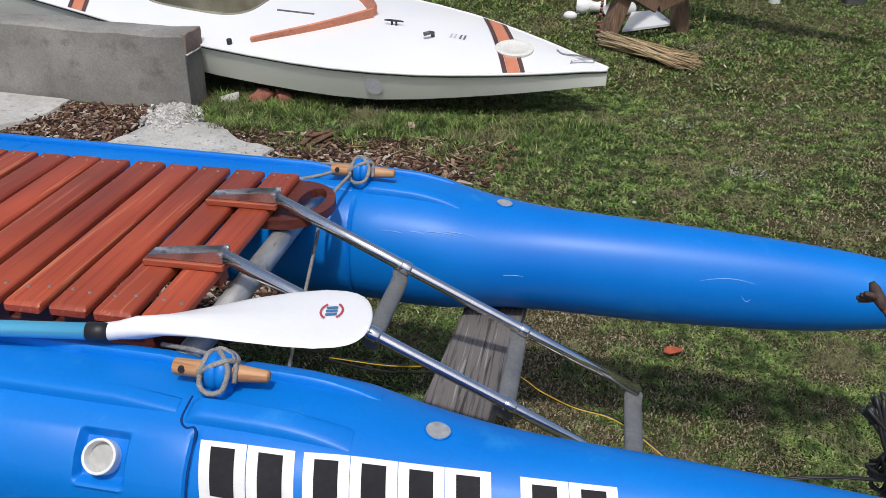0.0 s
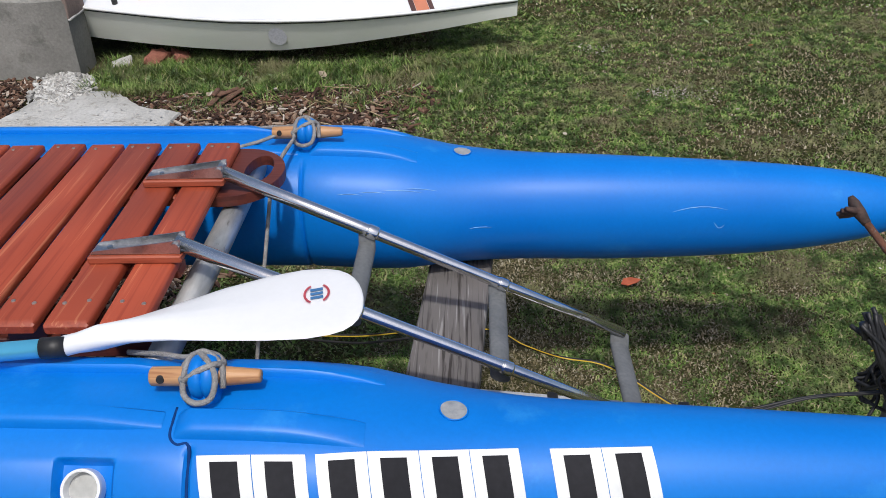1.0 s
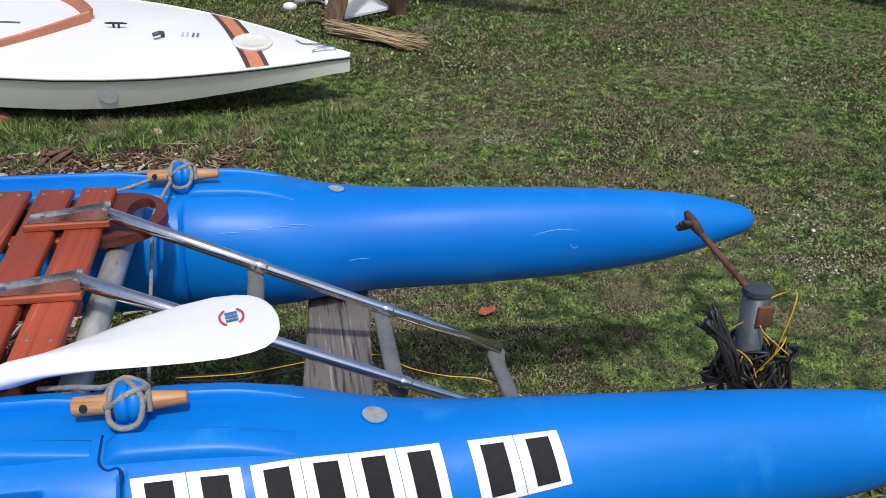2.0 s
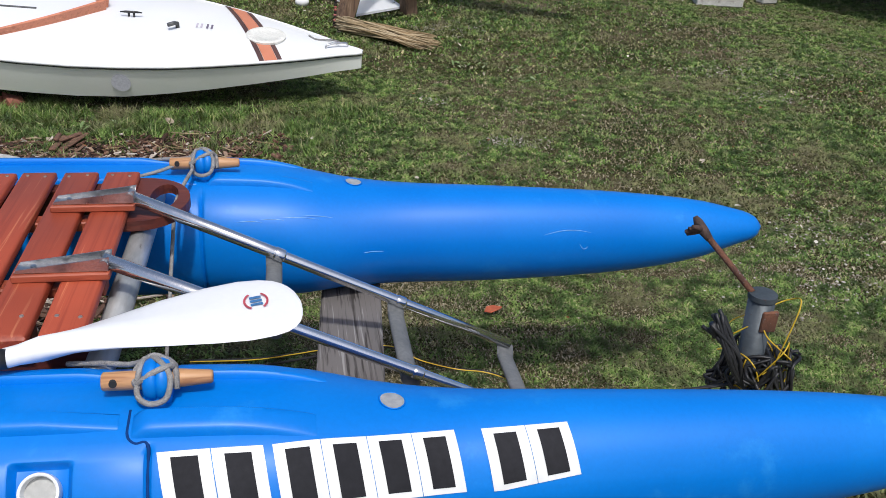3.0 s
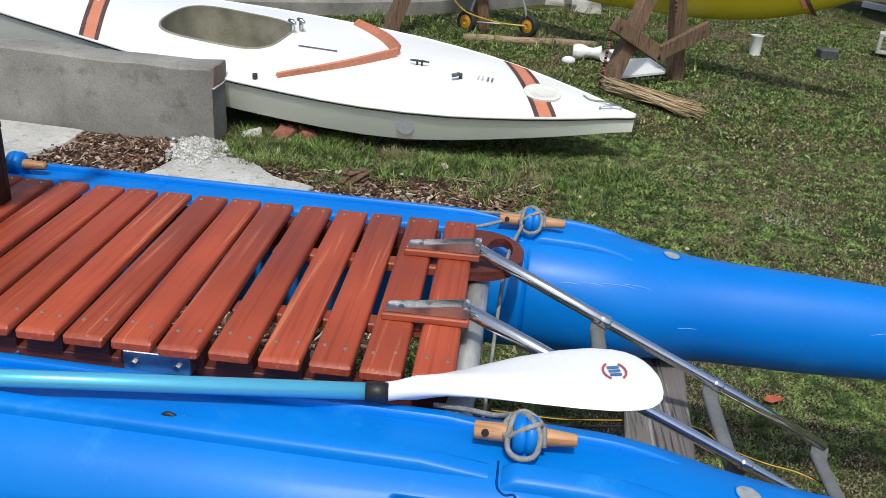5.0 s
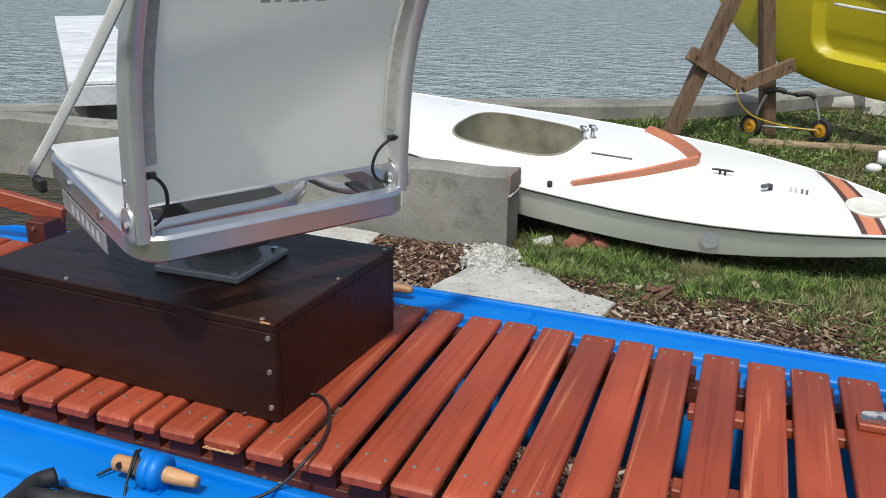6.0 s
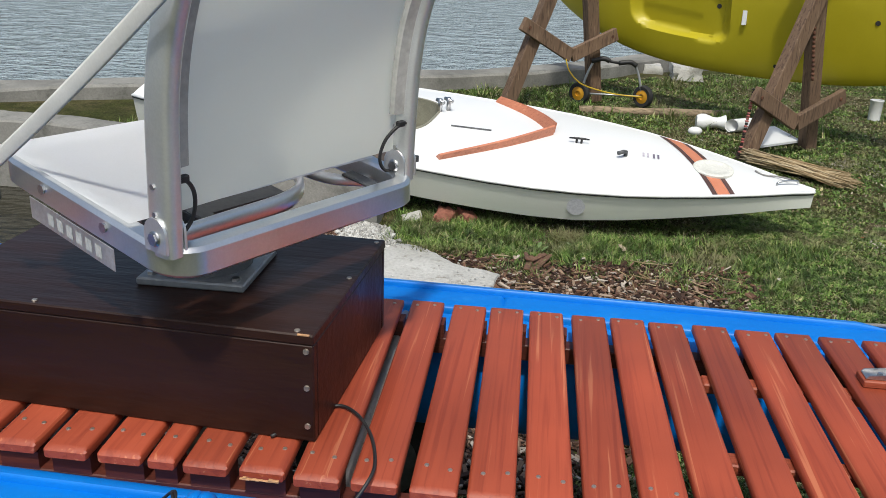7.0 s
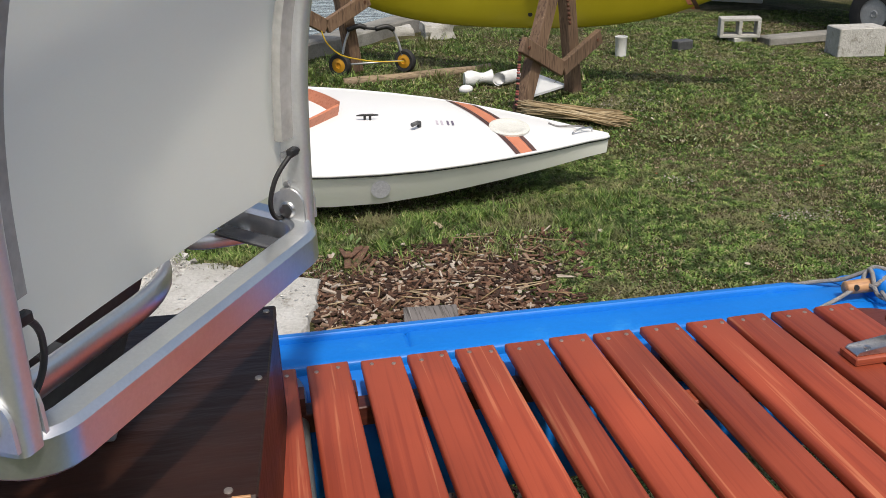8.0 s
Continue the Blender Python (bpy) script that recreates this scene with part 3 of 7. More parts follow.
def build_hull(boat, y0, out):
    """out: -1 where the outer side faces -y, else 1."""
    bm = bmesh.new()
    turns = [2 * math.pi * j / 44 for j in range(44)]
    turns += [out * a for a in (0.60, 0.64, 0.68, 0.71, 0.725, 0.74, 0.76, 0.78, 1.16, 1.18, 1.20, 1.22, 1.235, 1.25, 1.265, 1.275, 1.29)]
    turns = sorted(a % (2 * math.pi) for a in turns)
    rings = [[hull_point(x, a, y0) for a in turns] for x in hull_stations()]
    loft(bm, rings)
    hull = part("hull", bm, BLUE, boat, "blue moulded polyethylene float", smooth=35)
    for off, x0, x1, wd, rise in ((0.058, -2.7, 0.072, 0.034, 0.015), (-0.058, -2.7, 0.105, 0.034, 0.015),
                                  (0.066, 0.092, 0.36, 0.044, 0.014), (-0.055, 0.13, 0.38, 0.040, 0.014)):
        bm = bmesh.new()
        hull_ridge(bm, x0, x1, off * out, y0, wd, rise, 0.14 if x1 > 0.2 else 0.03)
        part("moulded_rib", bm, BLUE, hull, smooth=35)
    # the moulding seam hooks round the pad and runs down the side
    def top_at(x, off):
        w, h, zc, m = (smooth_at(x, v) for v in (HULL_W, HULL_H, HULL_Z, HULL_N))
        return Vector((x, y0 + hull_set(x) + off, zc + h * max(1 - min(abs(off) / w, 0.999) ** m, 0) ** (1 / m)))
    seam = [top_at(0.086, o * out) for o in (0.036, 0.05, 0.064, 0.078)] + [top_at(0.090, 0.088 * out), top_at(0.100, 0.094 * out), top_at(0.112, 0.092 * out), top_at(0.118, 0.10 * out)]
    seam += [hull_point(0.118, a * out, y0, 0.0018) for a in (0.75, 0.9, 1.1, 1.4, 1.8, 2.2)]
    # dark blue bead: the groove's shade put into colour
    bm = bmesh.new()
    sweep(bm, [q - Vector((0, 0, 0.0016)) for q in curve_through(seam, 4)], 0.0027, 6)
    part("seam", bm, SEAM_DARK, hull, "dark moulding seam", 60)
    rnd = random.Random(int(y0 * 100) + 7)
    marks = [(0.20 + 0.05 * k, -1.05 * out + 0.04 * k, 0.05 + 0.05 * rnd.random(), 0.02) for k in range(4)] + [(0.97, -1.18 * out, 0.13, 0.12 * out), (1.07, -1.42 * out, 0.025, -0.15), (0.5, -1.5 * out, 0.05, 0.02)]
    for x, a, ln, bend in marks:
        bm = bmesh.new()
        sweep(bm, [hull_point(x + ln * q / 6, a + bend * math.sin(math.pi * q / 7), y0, 0.0002) for q in range(7)], [0.0002, 0.0007, 0.0009, 0.0009, 0.0008, 0.0006, 0.0002], 5)
        part("scratch", bm, SCRATCH, hull, "pale scratch")
    # grey round inspection disc
    bm = bmesh.new()
    ring0 = [hull_point(0.484 + 0.021 * math.cos(t), 0.155 * math.sin(t), y0, 0.0018) for t in [2 * math.pi * k / 20 for k in range(20)]]
    bm.faces.new([bm.verts.new(p) for p in ring0])
    part("disc", bm, GREY_DISC, hull, "worn grey round disc")
    bm = bmesh.new()
    sweep(bm, ring0, 0.0013, 5, close=True)
    part("disc_rim", bm, BLUE, hull, smooth=60)
    # drain socket with a white tube
    a = 0.98 * out
    p = hull_point(-0.028, a, y0)
    nrm = Vector((0, math.sin(a) * 0.75, math.cos(a))).normalized()
    t1 = nrm.orthogonal().normalized()
    t2 = nrm.cross(t1)

    def disc_ring(r, dz, n=28):
        return [p + nrm * dz + r * (math.cos(2 * math.pi * k / n) * t1 + math.sin(2 * math.pi * k / n) * t2) for k in range(n)]
    bm = bmesh.new()
    prof = [(0.0275, -0.012), (0.0285, 0.010), (0.0290, 0.0155), (0.0283, 0.0200), (0.0262, 0.0210), (0.0242, 0.0200), (0.0234, 0.016), (0.0228, -0.03)]
    loft(bm, [disc_ring(r, dz) for r, dz in prof], caps=False)
    tube = part("drain_tube", bm, WHITE_PLASTIC, hull, "white plastic through-hull tube", smooth=40)
    # grey disc stands in for the shaded hollow of the tube
    bm = bmesh.new()
    bm.faces.new([bm.verts.new(q) for q in disc_ring(0.0236, 0.0035)])
    bmesh.ops.recalc_face_normals(bm, faces=bm.faces[:])
    part("tube_plug", bm, HATCH_GREY, tube, "disc greyed for the shade inside the tube")
    return hull


def cleat_parts(parent, x, y, z, knob_r=0.021, bare=False):
    """A wooden pin through a moulded blue boss."""
    bm = bmesh.new()
    prof = [(-0.082, 0.0125), (-0.080, 0.0145), (-0.02, 0.0150), (0.03, 0.0145), (0.078, 0.0105), (0.081, 0.009)]
    sweep(bm, [(x + d, y, z) for d, r in prof], [r for d, r in prof], 12)
    pin = part("pin", bm, PIN_WOOD, parent, "pale oak belaying pin", smooth=50)
    bm = bmesh.new()
    prof = [(-0.021, 0.012), (-0.021, 0.024), (-0.017, 0.0305), (-0.008, 0.0335), (-0.002, 0.0325), (0.0, 0.030), (0.002, 0.0325), (0.008, 0.0335), (0.017, 0.0305), (0.021, 0.024), (0.021, 0.012)]
    sweep(bm, [(x + d, y, z) for d, r in prof], [r for d, r in prof], 22)
    box(bm, (x - 0.02, y - 0.026, z - 0.045), (x + 0.02, y + 0.026, z - 0.012), 0.006)
    part("boss", bm, BLUE, parent, smooth=60)
    # no bore is cut: a black disc paints the hole's dark inside
    bm = bmesh.new()
    bmesh.ops.create_cone(bm, segments=14, radius1=0.007, radius2=0.0055, depth=0.004, cap_ends=True,
                          matrix=pose(x - 0.064, y - 0.0135, z + 0.004, 80, 0, 0))
    part("pin_hole", bm, BLACK, pin)


def build_slat_mesh(width, length, skew):
    bm = bmesh.new()
    half, th = width / 2, 0.021
    prof = [(-half, 0.003), (-half, th - 0.007), (-half + 0.002, th - 0.003), (-half + 0.006, th), (half - 0.006, th), (half - 0.002, th - 0.003),
            (half, th - 0.007), (half, 0.003), (half - 0.003, 0), (-half + 0.003, 0)]
    rings = []
    for y, sx, dz in ((0.0, 0.95, 0.008), (0.004, 1.0, 0.004), (0.012, 1.0, 0.0), (length - 0.012, 1.0, 0.0), (length - 0.004, 1.0, 0.004), (length, 0.95, 0.008)):
        rings.append([(px * sx + skew * y / length, y, min(pz, th - dz)) for px, pz in prof])
    loft(bm, rings)
    return bm


SLAT_RIGHT = [0.0, -0.090, -0.178, -0.267, -0.357, -0.447, -0.533, -0.620, -0.708, -0.796, -0.884, -0.976, -1.066, -1.154, -1.245]
DECK_TOP, DECK_LEN = 0.843, 0.70
NEAR_Y, FAR_Y = -0.1185, 0.80

TUBE_ALU = surface("streaked_aluminium_tube", (0.30, 0.31, 0.31), (0.58, 0.58, 0.57), 22, (1, 0.25, 1), rough=0.4, metal=0.45, bump=0.1, dirt=(0.16, 0.15, 0.13), dirt_at=(0.6, 0.72))
PALE_ALU = surface("pale_oxidised_aluminium", (0.5, 0.51, 0.52), (0.74, 0.74, 0.73), 16, (1, 0.5, 1), rough=0.45, metal=0.35, bump=0.1)
# on the tube's disc this grey is inner shade; the sling sleeve is grey
HATCH_GREY = surface("pale_grey_plug", (0.36, 0.36, 0.34), (0.46, 0.46, 0.44), 30, rough=0.6, bump=0.1)
SCRATCH = surface("pale_scratch", (0.16, 0.40, 0.72), (0.30, 0.52, 0.78), 60, rough=0.7, bump=0.0)
GREY_DISC = surface("worn_grey_disc", (0.26, 0.28, 0.30), (0.38, 0.38, 0.38), 60, rough=0.7, bump=0.4)
# darkened hull blue for the shade in the seam's groove
SEAM_DARK = surface("dirt_in_moulding_seam", (0.004, 0.03, 0.13), (0.006, 0.045, 0.19), 8, rough=0.8, bump=0.1, spec=0.15)


def build_catamaran():
    boat = thing("catamaran", pose(0, 0, 0), "blue two-hulled catamaran with a red-stained slatted deck on a trailer", "catamaran")
    near = build_hull(boat, NEAR_Y, -1)
    build_hull(boat, FAR_Y, 1)
    # registration tiles: white squares with dark bars
    tiles = [(0.130, 0.0745), (0.206, 0.0745), (0.294, 0.070), (0.365, 0.070), (0.436, 0.070), (0.507, 0.070), (0.622, 0.073), (0.696, 0.073)]
    for x, w in tiles:
        bm = bmesh.new()
        tile_patch(bm, x, w, 0.0, 1.0, 0.0, 1.0, 0.0016)
        tile = part("number_tile", bm, TILE_WHITE, near, "worn white vinyl square with a dark bar", 60)
        bm = bmesh.new()
        tile_patch(bm, x, w, 0.24, 0.76, 0.10, 0.90, 0.0026)
        part("bar", bm, BLACK_INK, tile, "", 60)
    # pins on both hulls
    for y in (NEAR_Y, FAR_Y):
        for x, dy in ((0.125, -0.026 if y > 0 else 0.0), (-1.253, 0.03)):
            cleat = new("cleat")
            cleat.parent = boat
            cleat_parts(cleat, x, y + dy, 0.823)
    # lashings
    for y in (NEAR_Y, FAR_Y - 0.026):
        lash = [(-0.03, y + 0.095, 0.795), (0.03, y + 0.075, 0.806), (0.075, y + 0.055, 0.815), (0.105, y + 0.03, 0.838), (0.125, y + 0.004, 0.857), (0.146, y - 0.022, 0.842), (0.14, y - 0.04, 0.815),
                (0.115, y - 0.042, 0.808), (0.097, y - 0.028, 0.818), (0.102, y + 0.0, 0.850), (0.112, y + 0.022, 0.848), (0.135, y + 0.026, 0.842), (0.150, y + 0.012, 0.836), (0.142, y - 0.012, 0.853),
                (0.118, y - 0.020, 0.846), (0.094, y - 0.017, 0.828), (0.093, y + 0.012, 0.836), (0.120, y + 0.020, 0.853), (0.150, y + 0.0, 0.842), (0.154, y - 0.022, 0.818)]
        bm = bmesh.new()
        sweep(bm, curve_through(lash, 6), 0.0047, 7)
        part("lashing", bm, ROPE_GREY, boat, "grey braided lashing round the pin", smooth=60)
    bm = bmesh.new()
    sweep(bm, curve_through([(-0.05, 0.735, 0.80), (0.02, 0.755, 0.812), (0.075, 0.77, 0.83)], 6), 0.0045, 7)
    sweep(bm, curve_through([(0.10, 0.735, 0.825), (0.082, 0.66, 0.81), (0.07, 0.60, 0.79), (0.065, 0.57, 0.74), (0.06, 0.50, 0.66), (0.055, 0.40, 0.56), (0.05, 0.33, 0.47)], 8), 0.0045, 7)
    part("lashing", bm, ROPE_GREY, boat, "slack grey line running down through the bracket", smooth=60)
    # strap eye on the near float
    bm = bmesh.new()
    sweep(bm, curve_through([(-0.468, -0.151, 0.797), (-0.455, -0.151, 0.803), (-0.443, -0.151, 0.809), (-0.430, -0.151, 0.803), (-0.417, -0.151, 0.797)], 5), 0.0045, 7)
    eye = part("strap_eye", bm, BLACK, near, "black strap eye with two bolts", smooth=60)
    for x in (-0.466, -0.419):
        bm = bmesh.new()
        bmesh.ops.create_cone(bm, segments=12, radius1=0.0075, radius2=0.005, depth=0.005, cap_ends=True, matrix=pose(x, -0.151, 0.803))
        part("bolt", bm, STEEL, eye)
    # frame under the slats
    for y in (0.045, 0.648):
        bm = bmesh.new()
        box(bm, (-2.75, y - 0.02, 0.748), (0.0, y + 0.02, 0.786), 0.002)
        for sx, sw in [(v, 0.0735) for v in SLAT_RIGHT] + [(-1.332, 0.045)] + [(-1.388 - 0.0898 * k, 0.0735) for k in range(15)]:
            box(bm, (sx - sw + 0.004, y - 0.02, 0.785), (sx - 0.004, y + 0.02, 0.8185))
        part("stringer", bm, FRAME_WOOD, boat, "dark red deck stringer", smooth=30)
    for y in (0.2, 0.475):
        bm = bmesh.new()
        box(bm, (-0.45, y - 0.02, 0.8), (-0.005, y + 0.02, 0.8215), 0.003)
        part("lath", bm, LATH, boat)
    for x in (0.012, -1.085, -1.387, -2.3):
        bm = bmesh.new()
        rod(bm, (x, -0.05 if x > 0 else 0.005, 0.768 if x > 0 else 0.756), (x, 0.76, 0.768), 0.025 if x > 0 else 0.018, 20)
        part("cross_tube", bm, TUBE_ALU, boat, "weathered aluminium cross tube", smooth=60)
    for x in (-1.335, -1.12, -0.3, -0.8):
        bm = bmesh.new()
        bmesh.ops.create_cone(bm, segments=8, radius1=0.0055, radius2=0.005, depth=0.006, cap_ends=True, matrix=pose(x, 0.023, 0.772, 90, 0, 0))
        part("bolt", bm, STEEL, boat)
    bm = bmesh.new()
    box(bm, (-0.585, -0.004, 0.782), (-0.464, 0.024, 0.8215), 0.0015)
    plate = part("joint_plate", bm, STEEL, boat, "small steel joint plate")
    for x in (-0.566, -0.487):
        bm = bmesh.new()
        bmesh.ops.create_cone(bm, segments=6, radius1=0.007, radius2=0.0065, depth=0.008, cap_ends=True, matrix=pose(x, -0.006, 0.798, 90, 0, 0))
        part("bolt", bm, STEEL, plate)
    # curved wooden knee with a finger hole, at the far float
    bm = bmesh.new()
    outer = [(0.0 + 0.108 * math.sin(t), 0.57 + 0.125 * math.cos(t) * 0.95) for t in [math.pi * k / 20 for k in range(21)]]
    inner = [(0.052 + 0.030 * math.sin(t), 0.583 + 0.066 * math.cos(t)) for t in [2 * math.pi * k / 20 for k in range(20)]]
    for z0, z1 in ((0.80, 0.822),):
        full = outer + [(-0.06, 0.45), (-0.06, 0.69)]
        top = [bm.verts.new((x, y, z1)) for x, y in full]
        low = [bm.verts.new((x, y, z0)) for x, y in full]
        ht = [bm.verts.new((x, y, z1)) for x, y in inner]
        hl = [bm.verts.new((x, y, z0)) for x, y in inner]
        for ring, hole in ((top, ht), (low, hl)):
            es = [bm.edges.new((ring[i], ring[(i + 1) % len(ring)])) for i in range(len(ring))]
            es += [bm.edges.new((hole[i], hole[(i + 1) % len(hole)])) for i in range(len(hole))]
            bmesh.ops.triangle_fill(bm, edges=es, use_beauty=True)
        for a, b in ((top, low), (ht, hl)):
            for i in range(len(a)):
                bm.faces.new((a[i], a[(i + 1) % len(a)], b[(i + 1) % len(b)], b[i]))
    bmesh.ops.recalc_face_normals(bm, faces=bm.faces[:])
    part("knee", bm, FRAME_WOOD, boat, "rounded dark wooden knee with a hand hole")
    build_ladder(boat)
    # slats
    width = 0.0735
    wide = part("slat", build_slat_mesh(width, DECK_LEN, -0.012), SLAT, boat, "", 30)
    wide.matrix_basis = pose(-width / 2, -0.013, DECK_TOP - 0.021)
    slim = None
    screw = None
    made = [(wide, width)]
    places = [x for x in SLAT_RIGHT[1:]] + [-1.332] + [-1.388 - 0.0898 * k for k in range(15)]
    for i, x in enumerate(places):
        jog = 0.0025 * math.sin(i * 2.7) - 0.013 - 0.016 * x
        if abs(x + 1.332) < 1e-6:
            slim = part("slat", build_slat_mesh(0.045, DECK_LEN, -0.012), SLAT, boat, "", 30)
            slim.matrix_basis = pose(x - 0.0225, jog, DECK_TOP - 0.021)
            made.append((slim, 0.045))
        else:
            made.append((again(wide, boat, pose(x - width / 2, jog, DECK_TOP - 0.021, 0, 0, 0.25 * math.sin(i * 1.9))), width))
    for i, (s, w) in enumerate(made):
        for y in (0.058, 0.668):
            for d in ((-0.018, 0.02) if w > 0.05 else (0.0,)):
                if screw is None:
                    bm = bmesh.new()
                    bmesh.ops.create_cone(bm, segments=9, radius1=0.0042, radius2=0.0036, depth=0.0024, cap_ends=True)
                    screw = part("screw", bm, SCREW, s)
                    o = screw
                else:
                    o = again(screw, s)
                o.matrix_basis = pose(d - 0.012 * y / DECK_LEN + 0.003 * math.sin(i * 5 + y * 9), y + 0.006 * math.sin(i * 3.1 + d * 200), 0.0215)
    # chipped end of one slat, and a black cord round the aft pin
    bm = bmesh.new()
    rnd = random.Random(9)
    for k in range(12):
        cx = -1.224 + 0.0052 * k
        box(bm, (cx, -0.0007, DECK_TOP - 0.0185 + 0.0015 * rnd.random()), (cx + 0.006, 0.004, DECK_TOP - 0.0165 + 0.004 * rnd.random() ** 2), 0.0005)
    part("worn_edge", bm, PIN_WOOD, boat, "pale chipped slat end")
    bm = bmesh.new()
    cy = NEAR_Y + 0.03
    cord = [(-1.36, cy - 0.02, 0.803), (-1.33, cy + 0.03, 0.812), (-1.30, cy + 0.022, 0.842), (-1.285, cy - 0.006, 0.848), (-1.283, cy - 0.024, 0.828), (-1.292, cy - 0.012, 0.812), (-1.300, cy + 0.012, 0.818), (-1.298, cy + 0.012, 0.846), (-1.286, cy - 0.014, 0.846), (-1.278, cy - 0.05, 0.805), (-1.25, cy - 0.075, 0.785)]
    sweep(bm, curve_through(cord, 6), 0.0024, 6)
    part("cord", bm, BLACK, boat, "thin black cord round the pin", smooth=60)
    # rail on the far side of the afterdeck
    bm = bmesh.new()
    beam(bm, (-2.30, 0.85, 0.885), (-2.95, 0.69, 1.04), 0.03, 0.05)
    part("tiller_bar", bm, LATH, boat, "red-stained wooden bar", smooth=30)
    bm = bmesh.new()
    box(bm, (-2.372, 0.765, 0.80), (-2.302, 0.855, 0.885), 0.004)
    block = part("chock", bm, FRAME_WOOD, boat, "dark red wooden chock", smooth=30)
    bm = bmesh.new()
    bmesh.ops.create_cone(bm, segments=8, radius1=0.007, radius2=0.006, depth=0.006, cap_ends=True, matrix=pose(-2.337, 0.762, 0.865, 90, 0, 0))
    part("bolt", bm, STEEL, block)
    return boat


SCREW = surface("dull_screw", (0.42, 0.36, 0.3), (0.58, 0.5, 0.44), 40, rough=0.4, metal=0.8, bump=0.0)


def build_ladder(boat):
    ladder = new("boarding_ladder")
    ladder.parent = boat
    tagged(ladder, "folding chrome boarding ladder with grey treads")
    slope = -0.489
    ends = {}
    for y, z0 in ((0.480, 0.866), (0.186, 0.872)):
        bm = bmesh.new()

        def at(x, y=y, z0=z0):
            return (x, y, z0 + slope * x)
        tele = [(0.0, 0.0138), (0.287, 0.0138), (0.288, 0.0138), (0.289, 0.0152), (0.291, 0.0158), (0.307, 0.0158), (0.309, 0.0152), (0.310, 0.0122), (0.3115, 0.0122),
                (0.5605, 0.0122), (0.562, 0.0122), (0.563, 0.0138), (0.565, 0.0142), (0.579, 0.0142), (0.581, 0.0138), (0.582, 0.0116), (0.5835, 0.0116), (0.842, 0.0116)]
        sweep(bm, [at(x) for x, r in tele], [r for x, r in tele], 16)
        part("rail", bm, CHROME, ladder, smooth=50)
        ends[y] = at
        # hinge channel on a wooden pad
        bm = bmesh.new()
        box(bm, (-0.150, y - 0.016, 0.858), (0.008, y + 0.016, 0.861), 0.0008)
        for s in (-1, 1):
            quad = [(-0.150, 0.8595), (0.008, 0.8595), (0.012, 0.886), (-0.02, 0.881), (-0.145, 0.865)]
            rings = [[(px, y + s * 0.0155 + e, pz) for px, pz in quad] for e in (-0.001, 0.001)]
            loft(bm, rings)
        hinge = part("hinge", bm, STEEL, ladder, "steel hinge channel", smooth=30)
        bm = bmesh.new()
        rod(bm, (0.002, y - 0.022, 0.874), (0.002, y + 0.022, 0.874), 0.0075, 10)
        part("bolt", bm, STEEL, hinge)
        for x in (-0.12, -0.07):
            bm = bmesh.new()
            bmesh.ops.create_cone(bm, segments=8, radius1=0.006, radius2=0.005, depth=0.006, cap_ends=True, matrix=pose(x, y, 0.863))
            part("bolt", bm, STEEL, hinge)
        bm = bmesh.new()
        box(bm, (-0.155, y - 0.024, 0.8435), (0.010, y + 0.024, 0.8575), 0.002)
        part("pad", bm, LATH, ladder, smooth=30)
    for x, w in ((0.287, 0.019), (0.56, 0.021), (0.832, 0.023)):
        a, b = ends[0.480](x), ends[0.186](x)
        bm = bmesh.new()
        rings = []
        ax = Vector((1, 0, slope)).normalized()
        nz = Vector((-slope, 0, 1)).normalized()
        drop = 0.028
        for k in range(27):
            t = k / 26
            p = Vector(a).lerp(Vector(b), t) + Vector((0, 0, -0.008 - (drop if 0.02 < t < 0.98 else 0.0)))
            rib = 0.0012 if k % 2 else 0.0
            rings.append([p + ax * (w * math.cos(q)) + nz * ((0.011 + rib) * math.sin(q)) for q in [2 * math.pi * j / 14 for j in range(14)]])
        loft(bm, rings)
        part("tread", bm, GREY_PLASTIC, ladder, "grey ribbed plastic tread", smooth=50)


